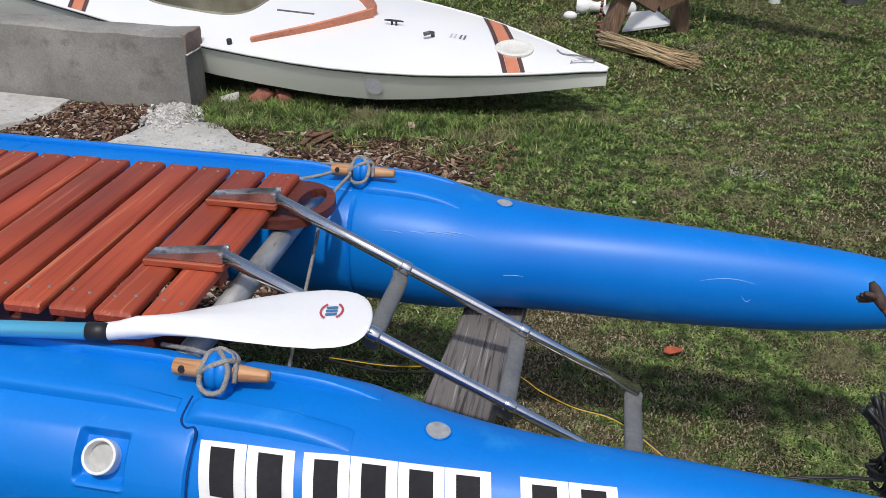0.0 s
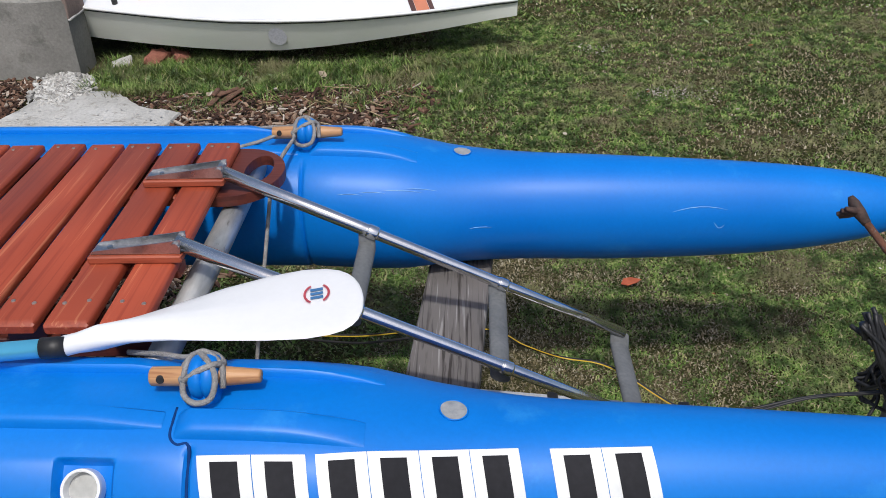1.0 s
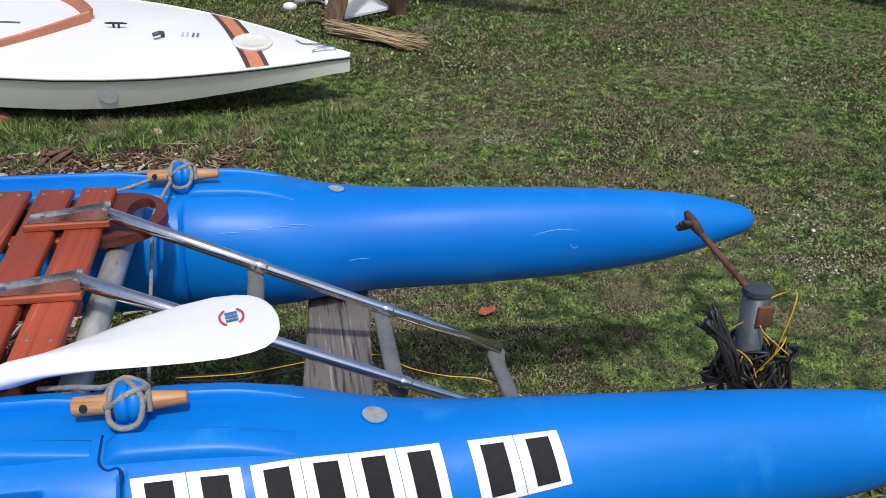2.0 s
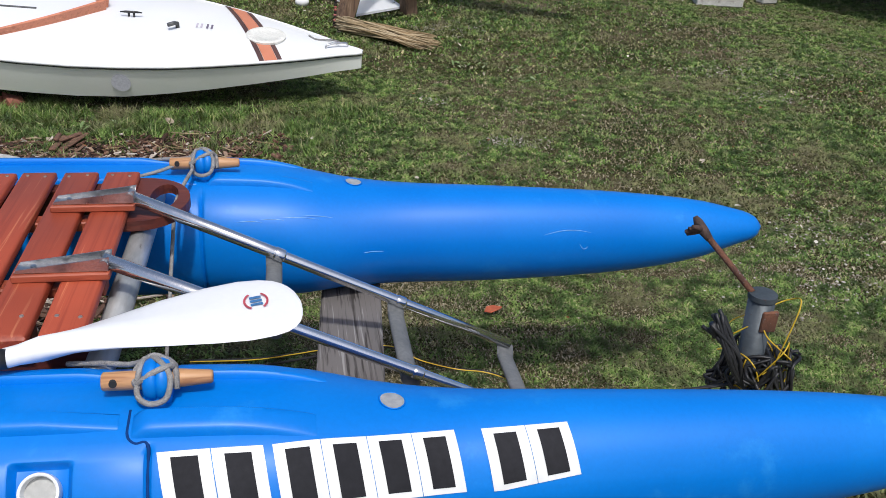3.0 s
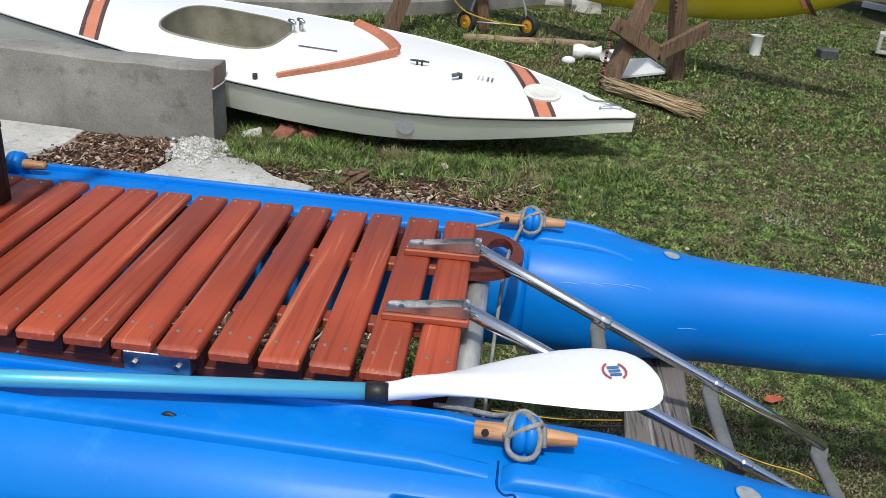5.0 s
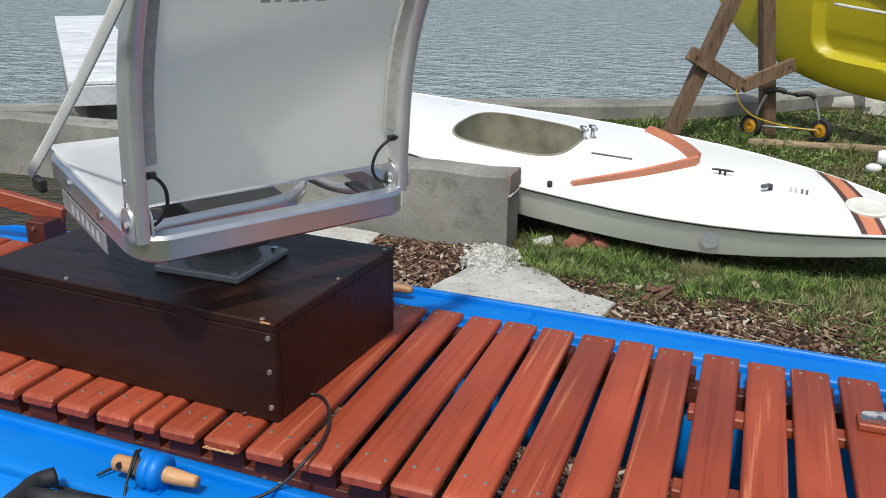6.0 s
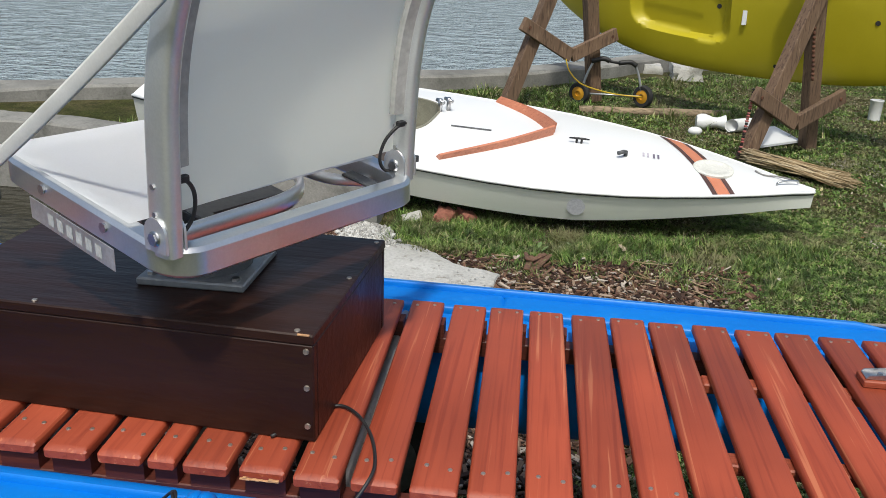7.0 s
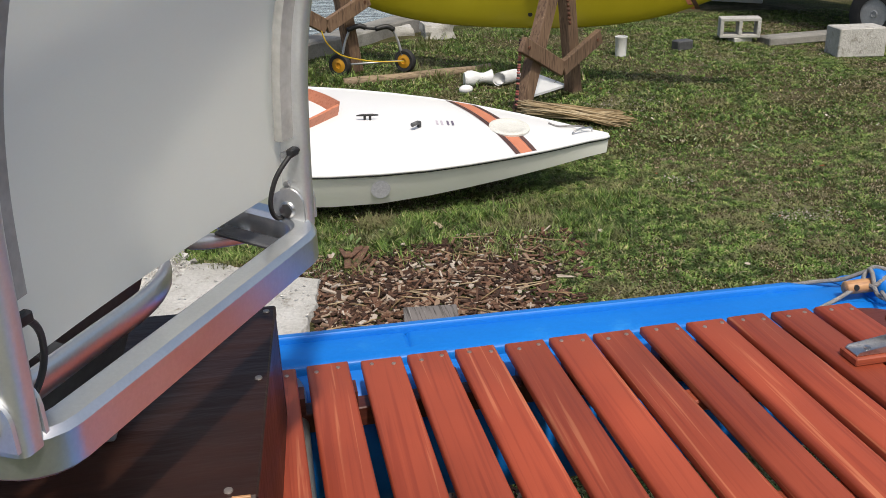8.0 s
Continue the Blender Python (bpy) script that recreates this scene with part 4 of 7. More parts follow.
def build_paddle():
    pad = thing("paddle", pose(0, 0, 0), "canoe paddle with a white blade, blue metal shaft and black grip", "paddle")
    col, end = Vector((-0.112, -0.060, 0.834)), Vector((-1.345, -0.212, 0.826))
    way = (col - end).normalized()
    bm = bmesh.new()
    rod(bm, end, col - way * 0.02, 0.0148, 20)
    part("shaft", bm, SHAFT_BLUE, pad, "bright blue anodised shaft", smooth=60)
    bm = bmesh.new()
    rod(bm, col - way * 0.03, col + way * 0.008, 0.0165, 18)
    part("collar", bm, BLACK, pad, "black rubber collar", smooth=60)
    bm = bmesh.new()
    tip = Vector((0.343, 0.020, 0.866))
    ax = (tip - col).normalized()
    sd = Vector((-ax.y, ax.x, 0)).normalized()
    nz = ax.cross(sd)
    length = (tip - col).length
    prof = [(0.0, 0.016, 0.016), (0.05, 0.0165, 0.016), (0.12, 0.019, 0.015), (0.22, 0.028, 0.013), (0.36, 0.048, 0.010), (0.52, 0.072, 0.008), (0.68, 0.090, 0.0065),
            (0.80, 0.097, 0.0055), (0.88, 0.093, 0.005), (0.925, 0.085, 0.0047), (0.955, 0.073, 0.0044), (0.975, 0.059, 0.0041), (0.99, 0.040, 0.0036), (0.997, 0.022, 0.003), (1.0, 0.006, 0.002)]
    rings = []
    for t, w, th in prof:
        c = col + ax * (length * t) + sd * (0.046 * t * (1 - t) * 4 * 0.5)
        ring = []
        for j in range(24):
            q = 2 * math.pi * j / 24
            spine = th * 0.55 * math.exp(-(math.cos(q) * w / 0.016) ** 2) * (1 - t) if t > 0.1 else 0
            ring.append(c + sd * (w * math.cos(q)) + nz * (th * math.sin(q) + spine * math.sin(q) - 0.010 * t * (1 - t)))
        rings.append(ring)
    loft(bm, rings)
    blade = part("blade", bm, WHITE_PLASTIC, pad, "white moulded blade with a round mark", smooth=60)
    # round mark: two arcs and short bars
    c = col + ax * (length * 0.845) + sd * 0.022 + nz * 0.0068
    for a0, a1, mt in ((0.6, 2.6, MARK_RED), (3.7, 5.8, MARK_RED)):
        bm = bmesh.new()
        pts = [a0 + (a1 - a0) * k / 10 for k in range(11)]
        for r0, r1 in zip(pts, pts[1:]):
            vs = [bm.verts.new(c + sd * (rr * 0.027 * math.cos(g)) + ax * (rr * 0.02 * math.sin(g))) for rr, g in ((0.86, r0), (1.05, r0), (1.05, r1), (0.86, r1))]
            bm.faces.new(vs)
        part("round_mark", bm, mt, blade)
    bm = bmesh.new()
    for d in (-0.011, 0.0, 0.011):
        vs = [bm.verts.new(c + sd * (d + e) + ax * g) for e, g in ((-0.0035, -0.010), (0.0035, -0.010), (0.0035, 0.010), (-0.0035, 0.010))]
        bm.faces.new(vs)
    part("mark_bar", bm, MARK_BLUE, blade)
    bm = bmesh.new()
    q = end - way * 0.02
    sweep(bm, [end + way * 0.09, end + way * 0.03, end - way * 0.02, end - way * 0.05], [0.0165, 0.0165, 0.014, 0.013], 14)
    cross = Vector((way.y, -way.x, 0)).normalized()
    top = end - way * 0.06
    sweep(bm, curve_through([top - cross * 0.055 + way * 0.018, top - cross * 0.03, top, top + cross * 0.03, top + cross * 0.055 + way * 0.018], 5), 0.0165, 10)
    part("grip", bm, BLACK, pad, "black T-shaped grip", smooth=60)


MARK_RED = surface("red_print", (0.42, 0.05, 0.07), (0.5, 0.08, 0.1), 30, rough=0.4, bump=0.0)
MARK_BLUE = surface("blue_print", (0.05, 0.16, 0.35), (0.07, 0.2, 0.42), 30, rough=0.4, bump=0.0)


# ---- box and seat on the deck ----
def build_box():
    b = thing("seat_box", pose(-1.4637, 0.353, DECK_TOP, 0, 0, -3.5), "dark brown stained plywood box standing on the slatted deck", "box")
    x0, x1, y0, y1, h = -0.353, 0.352, -0.24, 0.215, 0.194
    t = 0.018
    for name, lo, hi in (("front_panel", (x0, y0, 0.001), (x1, y0 + t, h - t)), ("back_panel", (x0, y1 - t, 0.001), (x1, y1, h - t)),
                         ("side_panel", (x0 + 0.0, y0 + t, 0.001), (x0 + t, y1 - t, h - t)), ("side_panel", (x1 - t, y0 + t, 0.001), (x1, y1 - t, h - t)),
                         ("top_panel", (x0 - 0.001, y0 - 0.001, h - t), (x1 + 0.001, y1 + 0.001, h))):
        bm = bmesh.new()
        box(bm, lo, hi, 0.0025)
        part(name, bm, BOX_WOOD, b, smooth=30)
    bm = bmesh.new()
    box(bm, (x1 - 0.026, y0 - 0.0018, h - 0.0025), (x1 - 0.006, y0 + 0.002, h + 0.0010), 0.0008)
    part("worn_edge", bm, PIN_WOOD, b, "pale chipped corner")
    first = None
    spots = [(x1 - 0.012, y0 - 0.001, z, 90) for z in (0.03, 0.1, 0.165)] + [(x0 + 0.03, y0 + 0.012, h, 0), (x0 + 0.22, y0 + 0.012, h, 0), (x1 - 0.03, y0 + 0.012, h, 0), (x1 - 0.012, 0.0, h, 0),
             (x1 - 0.012, y1 - 0.02, h, 0)] + [(x0 + 0.012, y0 - 0.001, z, 90) for z in (0.04, 0.15)]
    for x, y, z, rx in spots:
        if first is None:
            bm = bmesh.new()
            bmesh.ops.create_cone(bm, segments=10, radius1=0.0058, radius2=0.0045, depth=0.004, cap_ends=True)
            first = part("screw", bm, SCREW, b)
            first.matrix_basis = pose(x, y, z, rx)
        else:
            again(first, b, pose(x, y, z, rx))


SEAT_F = Vector((-0.866, 0.50, 0.0))
SEAT_R = Vector((0.50, 0.866, 0.0))


def build_seat():
    """A swivel seat seen from behind: its own x to its right, y ahead, z up."""
    m = Matrix((SEAT_R, SEAT_F, Vector((0, 0, 1)))).transposed().to_4x4()
    m.translation = Vector((-1.162, 0.212, 1.0425))
    s = thing("swivel_seat", m, "aluminium framed swivel boat seat with white vinyl back and pan", "seat")
    w, d, rise = 0.262, 0.43, 0.068
    zb = 0.140

    def fr(x, y, z=0.0):
        return (x, y, zb + rise * y / d + z)
    # base frame, a rounded rectangle of deep tube
    loop = []
    r = 0.045
    for cx, cy, a0 in ((w - r, r, -90), (w - r, d - r, 0), (-w + r, d - r, 90), (-w + r, r, 180)):
        for k in range(7):
            a = radians(a0 + 15 * k)
            loop.append((cx + r * math.cos(a), cy + r * math.sin(a)))
    bm = bmesh.new()
    rings = []
    hw, hh = 0.017, 0.023
    for i, (x, y) in enumerate(loop):
        x2, y2 = loop[(i + 1) % len(loop)]
        x1, y1 = loop[i - 1]
        t = Vector((x2 - x1, y2 - y1)).normalized()
        nx, ny = t.y, -t.x
        ring = []
        c = 0.006
        for ex, ez in ((hw, -hh + c), (hw, hh - c), (hw - 0.4 * c, hh - 0.4 * c), (hw - c, hh), (-hw + c, hh), (-hw + 0.4 * c, hh - 0.4 * c), (-hw, hh - c), (-hw, -hh + c), (-hw + c, -hh), (hw - c, -hh)):
            ring.append(bm.verts.new(fr(x + nx * ex, y + ny * ex, ez)))
        rings.append(ring)
    for i in range(len(rings)):
        a, b = rings[i], rings[(i + 1) % len(rings)]
        for q in range(10):
            bm.faces.new((a[q], a[(q + 1) % 10], b[(q + 1) % 10], b[q]))
    bmesh.ops.recalc_face_normals(bm, faces=bm.faces[:])
    base = part("seat_frame", bm, FRAME_ALU, s, "satin aluminium seat frame", smooth=24)
    # inner structure under the pan
    bm = bmesh.new()
    sweep(bm, curve_through([(-w + 0.018, 0.085, zb + 0.002), (-0.1, 0.088, zb + 0.004), (0.03, 0.095, zb + 0.005), (0.10, 0.125, zb + 0.010), (0.145, 0.19, zb + 0.022), (0.16, 0.27, zb + 0.036)], 7), 0.008, 10, flat=2.2, up=(0, 0, 1))
    part("inner_rail", bm, FRAME_ALU, base, "curved inner rail", smooth=50)
    bm = bmesh.new()
    sweep(bm, curve_through([(w - 0.02, 0.10, zb - 0.002), (0.19, 0.14, zb + 0.006), (0.165, 0.2, zb + 0.02), (0.16, 0.27, zb + 0.034)], 6), 0.007, 8, flat=1.6, up=(0, 0, 1))
    part("corner_brace", bm, SEAT_ALU, base, smooth=50)
    for a, b in ((fr(-w + 0.02, 0.25, -0.012), fr(w - 0.02, 0.25, -0.012)), (fr(-0.11, 0.10, -0.012), fr(-0.11, 0.25, -0.012)), (fr(w - 0.045, 0.03, -0.004), fr(w - 0.045, 0.12, -0.004))):
        bm = bmesh.new()
        beam(bm, a, b, 0.03, 0.006, 0.002)
        part("cross_bar", bm, CASTING, base, "dark grey cross bar", smooth=30)
    bm = bmesh.new()
    n = 12
    g = [[bm.verts.new(fr(-w - 0.006 + (2 * w + 0.012) * i / n, 0.095 + (d - 0.08) * j / n, 0.0265 - 0.014 * math.sin(math.pi * i / n) * math.sin(math.pi * j / n))) for i in range(n + 1)] for j in range(n + 1)]
    for r0, r1 in zip(g, g[1:]):
        for i in range(n):
            bm.faces.new((r0[i], r0[i + 1], r1[i + 1], r1[i]))
    bmesh.ops.solidify(bm, geom=bm.faces[:], thickness=0.004)
    part("seat_pan", bm, PAN_VINYL, s, "bright white vinyl seat pan", smooth=40)
    # back uprights: upright, then leaning back above the bend
    ups = {}
    lines = {-1: [(-0.262, 0.018, 0.152), (-0.262, 0.012, 0.26), (-0.260, 0.007, 0.36), (-0.257, -0.006, 0.44), (-0.253, -0.032, 0.52), (-0.25, -0.065, 0.60), (-0.25, -0.09, 0.67)],
             1: [(0.267, 0.032, 0.152), (0.271, 0.030, 0.26), (0.276, 0.026, 0.36), (0.284, 0.017, 0.44), (0.290, -0.008, 0.52), (0.292, -0.042, 0.60), (0.292, -0.068, 0.67)]}
    for sx in (-1, 1):
        pts = curve_through(lines[sx], 6)
        ups[sx] = pts
        bm = bmesh.new()
        rings = []
        for p in pts:
            ring = []
            for q in range(14):
                a = 2 * math.pi * q / 14
                ca, sa = math.cos(a), math.sin(a)
                ring.append((p.x + 0.014 * math.copysign(abs(ca) ** 0.4, ca), p.y + 0.025 * math.copysign(abs(sa) ** 0.5, sa), p.z))
            rings.append(ring)
        loft(bm, rings)
        up = part("back_upright", bm, SEAT_ALU, s, "flattened aluminium back upright", smooth=50)
        bm = bmesh.new()
        rings = []
        for p in pts[7:]:
            ix = p.x - sx * 0.012
            rings.append([(ix, p.y - 0.012, p.z), (ix - sx * 0.024, p.y - 0.008, p.z), (ix - sx * 0.026, p.y - 0.002, p.z), (ix - sx * 0.024, p.y + 0.004, p.z), (ix, p.y + 0.004, p.z)])
        loft(bm, rings)
        part("sling_sleeve", bm, HATCH_GREY, up, "pale grey sleeve gripping the sling", smooth=40)
        x, y = pts[0].x, pts[0].y
        # rounded lugs on both faces with the pivot bolt through them
        for dx in (-1, 1):
            rings = []
            for e in (0.0138, 0.0178):
                rings.append([(x + dx * e, y + yy, zz) for yy, zz in [(-0.024, 0.160)] + [(-0.024 * math.cos(q * math.pi / 10), 0.186 + 0.024 * math.sin(q * math.pi / 10)) for q in range(11)] + [(0.024, 0.160)]])
            bm = bmesh.new()
            loft(bm, rings)
            part("pivot_plate", bm, SEAT_ALU, up, smooth=40)
        for z, rr, half in ((0.180, 0.0095, 0.0235), (0.214, 0.0045, 0.0165), (0.254, 0.0045, 0.0165)):
            bm = bmesh.new()
            rod(bm, (x - half, y, z), (x + half, y, z), rr, 6)
            part("bolt", bm, STEEL, up)
        bm = bmesh.new()
        rod(bm, (x - 0.0195, y, 0.180), (x + 0.0195, y, 0.180), 0.0115, 16)
        part("washer", bm, STEEL, up, smooth=50)
        bm = bmesh.new()
        loop = [(x - sx * 0.010, y - 0.020, 0.262), (x - sx * 0.030, y - 0.016, 0.256), (x - sx * 0.048, y - 0.006, 0.235), (x - sx * 0.054, y + 0.002, 0.208), (x - sx * 0.048, y + 0.006, 0.187), (x - sx * 0.032, y + 0.008, 0.172), (x - sx * 0.010, y + 0.010, 0.168)]
        sweep(bm, curve_through(loop, 6), 0.0032, 8)
        tie = part("strap_loop", bm, BLACK, s, "thin black cord loop", smooth=60)
        bm = bmesh.new()
        box(bm, (x - sx * 0.022 - 0.009, y - 0.023, 0.256), (x - sx * 0.022 + 0.009, y - 0.013, 0.267), 0.002)
        part("clasp", bm, BLACK, tie)
    # sling back between the uprights, hemmed at its lower edge
    bm = bmesh.new()
    ny = len(ups[1])
    rows = []
    for j in range(3, ny):
        l, r = ups[-1][j], ups[1][j]
        row = []
        for i in range(19):
            t = i / 18
            p = l.lerp(r, t)
            edge = 0.008 - 0.016 * t
            low = -0.006 * math.sin(math.pi * t) if j == 3 else 0.0
            row.append(bm.verts.new((p.x + edge, p.y + 0.008 + 0.022 * math.sin(math.pi * t) ** 0.8, p.z + low)))
        rows.append(row)
    for r0, r1 in zip(rows, rows[1:]):
        for i in range(18):
            bm.faces.new((r0[i], r0[i + 1], r1[i + 1], r1[i]))
    bmesh.ops.solidify(bm, geom=bm.faces[:], thickness=0.004)
    back = part("backrest", bm, VINYL, s, "off-white vinyl sling back", smooth=50)
    # worn print near the top of the back, as plain bars
    bm = bmesh.new()
    jt = 24
    for k, wd in enumerate((0.018, 0.012, 0.020, 0.012, 0.020)):
        t0 = 0.415 + 0.050 * k
        quad = []
        for tt, jj in ((t0, jt), (t0 + wd * 1.9, jt), (t0 + wd * 1.9, jt + 2), (t0, jt + 2)):
            p = ups[-1][jj].lerp(ups[1][jj], tt)
            quad.append(bm.verts.new((p.x, p.y + 0.0045 + 0.022 * math.sin(math.pi * tt) ** 0.8, p.z)))
        bm.faces.new(quad)
    part("print_bar", bm, GREY_PRINT, back, "faded grey print bars")
    # webbing strap from the front corner up to the back
    bm = bmesh.new()
    a, b = Vector((-0.300, 0.478, 0.176)), Vector((-0.290, -0.20, 0.615))
    pts = [a.lerp(b, k / 10) + Vector((0, 0, -0.010 * math.sin(math.pi * k / 10))) for k in range(11)]
    sweep(bm, pts, 0.0122, 8, flat=0.12, up=(1, 0, 0.2))
    part("strap", bm, WEBBING, s, "white webbing side strap", smooth=40)
    bm = bmesh.new()
    box(bm, (-0.300, 0.425, 0.148), (-0.283, 0.470, 0.176), 0.004)
    part("strap_buckle", bm, BLACK, s, "black strap fitting")
    # label along the side rail with plain bars
    bm = bmesh.new()
    rings = [[fr(-w - 0.0185 - e, y, z) for y, z in ((0.12, -0.055), (0.34, -0.055), (0.34, -0.02), (0.12, -0.02))] for e in (0.0, 0.0015)]
    loft(bm, rings)
    lab = part("side_label", bm, ALU, s, "thin metal label with dark lettering bars")
    bm = bmesh.new()
    for k in range(6):
        y = 0.15 + 0.025 * k
        vs = [bm.verts.new(fr(-w - 0.0205, y + e, z)) for e, z in ((0, -0.048), (0.016, -0.048), (0.016, -0.028), (0, -0.028))]
        bm.faces.new(vs)
    part("label_bar", bm, GREY_PRINT, lab)
    for y in (0.14, 0.3):
        bm = bmesh.new()
        x, yy, z = fr(-w - 0.018, y, 0.006)
        bmesh.ops.create_cone(bm, segments=8, radius1=0.0085, radius2=0.006, depth=0.008, cap_ends=True, matrix=pose(x, yy, z, 0, 90, 0))
        part("bolt", bm, STEEL, base)
    # swivel below, its plate square to the box
    c = (-0.013, 0.2465)
    turn = pose(c[0], c[1], 0, 0, 0, 30)
    bm = bmesh.new()
    box(bm, (-0.097, -0.097, -0.0053), (0.097, 0.097, 0.009), 0.003, turn)
    plate = part("mount_plate", bm, GREY_PLATE, s, "pale grey swivel mounting plate")
    bm = bmesh.new()
    bmesh.ops.create_cone(bm, segments=28, radius1=0.078, radius2=0.066, depth=0.03, cap_ends=True, matrix=pose(c[0], c[1], 0.024))
    part("swivel", bm, CASTING, s, smooth=40)
    bm = bmesh.new()
    lowz = [zb + rise * yy / d - 0.024 for yy in (0.15, 0.34)]
    rings = [[(c[0] - 0.07, c[1] - 0.07, 0.039), (c[0] + 0.07, c[1] - 0.07, 0.039), (c[0] + 0.07, c[1] + 0.07, 0.039), (c[0] - 0.07, c[1] + 0.07, 0.039)],
             [(c[0] - 0.10, 0.15, lowz[0]), (c[0] + 0.10, 0.15, lowz[0]), (c[0] + 0.10, 0.34, lowz[1]), (c[0] - 0.10, 0.34, lowz[1])]]
    loft(bm, rings)
    part("swivel_bracket", bm, CASTING, s)
    for sx in (-1, 1):
        for sy in (-1, 1):
            bm = bmesh.new()
            bmesh.ops.create_cone(bm, segments=6, radius1=0.0085, radius2=0.008, depth=0.006, cap_ends=True, matrix=turn @ pose(sx * 0.076, sy * 0.076, 0.012))
            part("bolt", bm, STEEL, plate)


GREY_PRINT = surface("faded_grey_print", (0.40, 0.41, 0.41), (0.52, 0.53, 0.53), 40, rough=0.6, bump=0.0)
GREY_PLATE = surface("pale_grey_plate", (0.20, 0.215, 0.23), (0.30, 0.315, 0.33), 12, rough=0.4, metal=0.3, bump=0.1)


def build_cable():
    bm = bmesh.new()
    pts = [(-1.20, 0.09, 0.849), (-1.16, 0.15, 0.849), (-1.12, 0.203, 0.849), (-1.081, 0.185, 0.850), (-1.044, 0.129, 0.849), (-1.021, 0.058, 0.850), (-1.018, 0.0, 0.851), (-1.05, -0.041, 0.815), (-1.10, -0.085, 0.803), (-1.245, -0.15, 0.803), (-1.42, -0.16, 0.803)]
    sweep(bm, curve_through(pts, 8), 0.003, 7)
    solo("power_cable", bm, BLACK, "thin black cable trailing from the box over the deck", "cable", smooth=60)


# ---- trailer under the catamaran ----
def build_trailer():
    t = thing("boat_trailer", pose(0.48, 0.33, 0), "low galvanised boat trailer with a plank bunk and a jack post", "trailer")

    def loc(x, y, z):
        return (x - 0.48, y - 0.33, z)
    bm = bmesh.new()
    box(bm, (-0.077, -0.57, 0.441), (0.077, 0.57, 0.478), 0.004, pose(-0.033, 0.02, 0, 0, 0, -4))
    part("bunk_plank", bm, GREY_WOOD, t, "weathered grey plank across the trailer", smooth=30)
    bm = bmesh.new()
    box(bm, loc(-1.9, -0.22, 0.441), loc(-1.75, 0.92, 0.482), 0.004)
    part("bunk_plank", bm, GREY_WOOD, t, smooth=30)
    for x in (0.47, -1.83):
        for y in (-0.12, 0.78):
            bm = bmesh.new()
            box(bm, loc(x - 0.05, y - 0.06, 0.30), loc(x + 0.05, y + 0.06, 0.441), 0.004)
            part("post", bm, GALV, t, smooth=30)
        bm = bmesh.new()
        beam(bm, loc(x, -0.2, 0.265), loc(x, 0.88, 0.265), 0.07, 0.07)
        part("cross_member", bm, GALV, t, smooth=30)
    bm = bmesh.new()
    beam(bm, loc(-2.4, 0.36, 0.268), loc(0.36, 0.40, 0.268), 0.08, 0.07)
    part("tongue", bm, GALV, t, smooth=30)
    bm = bmesh.new()
    beam(bm, loc(0.36, 0.452, 0.272), loc(1.46, 0.314, 0.262), 0.08, 0.07)
    tongue = part("tongue", bm, PALE_ALU, t, "pale galvanised tongue", smooth=30)
    for x in (0.685, 0.975, 1.115):
        bm = bmesh.new()
        y = 0.452 - 0.1255 * (x - 0.36)
        box(bm, loc(x - 0.012, y - 0.043, 0.23), loc(x + 0.012, y + 0.043, 0.311), 0.003)
        part("tape_band", bm, BLACK, tongue, "black tape band", smooth=30)
    for y in (-0.35, 1.0):
        wheel = new("wheel")
        wheel.parent = t
        bm = bmesh.new()
        prof = [(0.13, -0.06), (0.2, -0.065), (0.225, -0.05), (0.23, 0.0), (0.225, 0.05), (0.2, 0.065), (0.13, 0.06)]
        rings = [[loc(-1.2 + r * math.cos(a), y + dy, 0.23 + r * math.sin(a)) for a in [2 * math.pi * k / 28 for k in range(28)]] for r, dy in prof]
        loft(bm, rings, caps=False)
        part("tyre", bm, TYRE, wheel, smooth=40)
        bm = bmesh.new()
        rings = [[loc(-1.2 + r * math.cos(a), y + dy, 0.23 + r * math.sin(a)) for a in [2 * math.pi * k / 28 for k in range(28)]] for r, dy in ((0.13, -0.05), (0.1, -0.03), (0.1, 0.03), (0.13, 0.05))]
        loft(bm, rings)
        part("rim", bm, GALV, wheel, smooth=40)
    bm = bmesh.new()
    beam(bm, loc(-1.2, -0.3, 0.23), loc(-1.2, 0.95, 0.23), 0.05, 0.05)
    part("axle", bm, GALV, t, smooth=30)
    # jack post
    bm = bmesh.new()
    sweep(bm, [loc(1.42, 0.350, 0.02), loc(1.407, 0.357, 0.632)], 0.031, 20)
    jack = part("jack_post", bm, JACK_STEEL, t, "grey jack tube with rust patches", smooth=60)
    bm = bmesh.new()
    bmesh.ops.create_cone(bm, segments=20, radius1=0.034, radius2=0.033, depth=0.012, cap_ends=True, matrix=pose(*loc(1.407, 0.357, 0.636)))
    part("cap", bm, JACK_STEEL, jack, smooth=40)
    bm = bmesh.new()
    box(bm, loc(1.398, 0.321, 0.555), loc(1.438, 0.331, 0.61), 0.003)
    part("bracket", bm, RUST, jack, "rusty bracket")
    bm = bmesh.new()
    bmesh.ops.create_cone(bm, segments=16, radius1=0.11, radius2=0.10, depth=0.02, cap_ends=True, matrix=pose(*loc(1.42, 0.35, 0.012)))
    part("foot", bm, GALV, jack, smooth=40)
    bm = bmesh.new()
    rod(bm, loc(1.385, 0.368, 0.640), loc(1.312, 0.506, 0.728), 0.0078, 10)
    arm = part("crank_arm", bm, RUST, jack, "rusty crank arm", smooth=60)
    bm = bmesh.new()
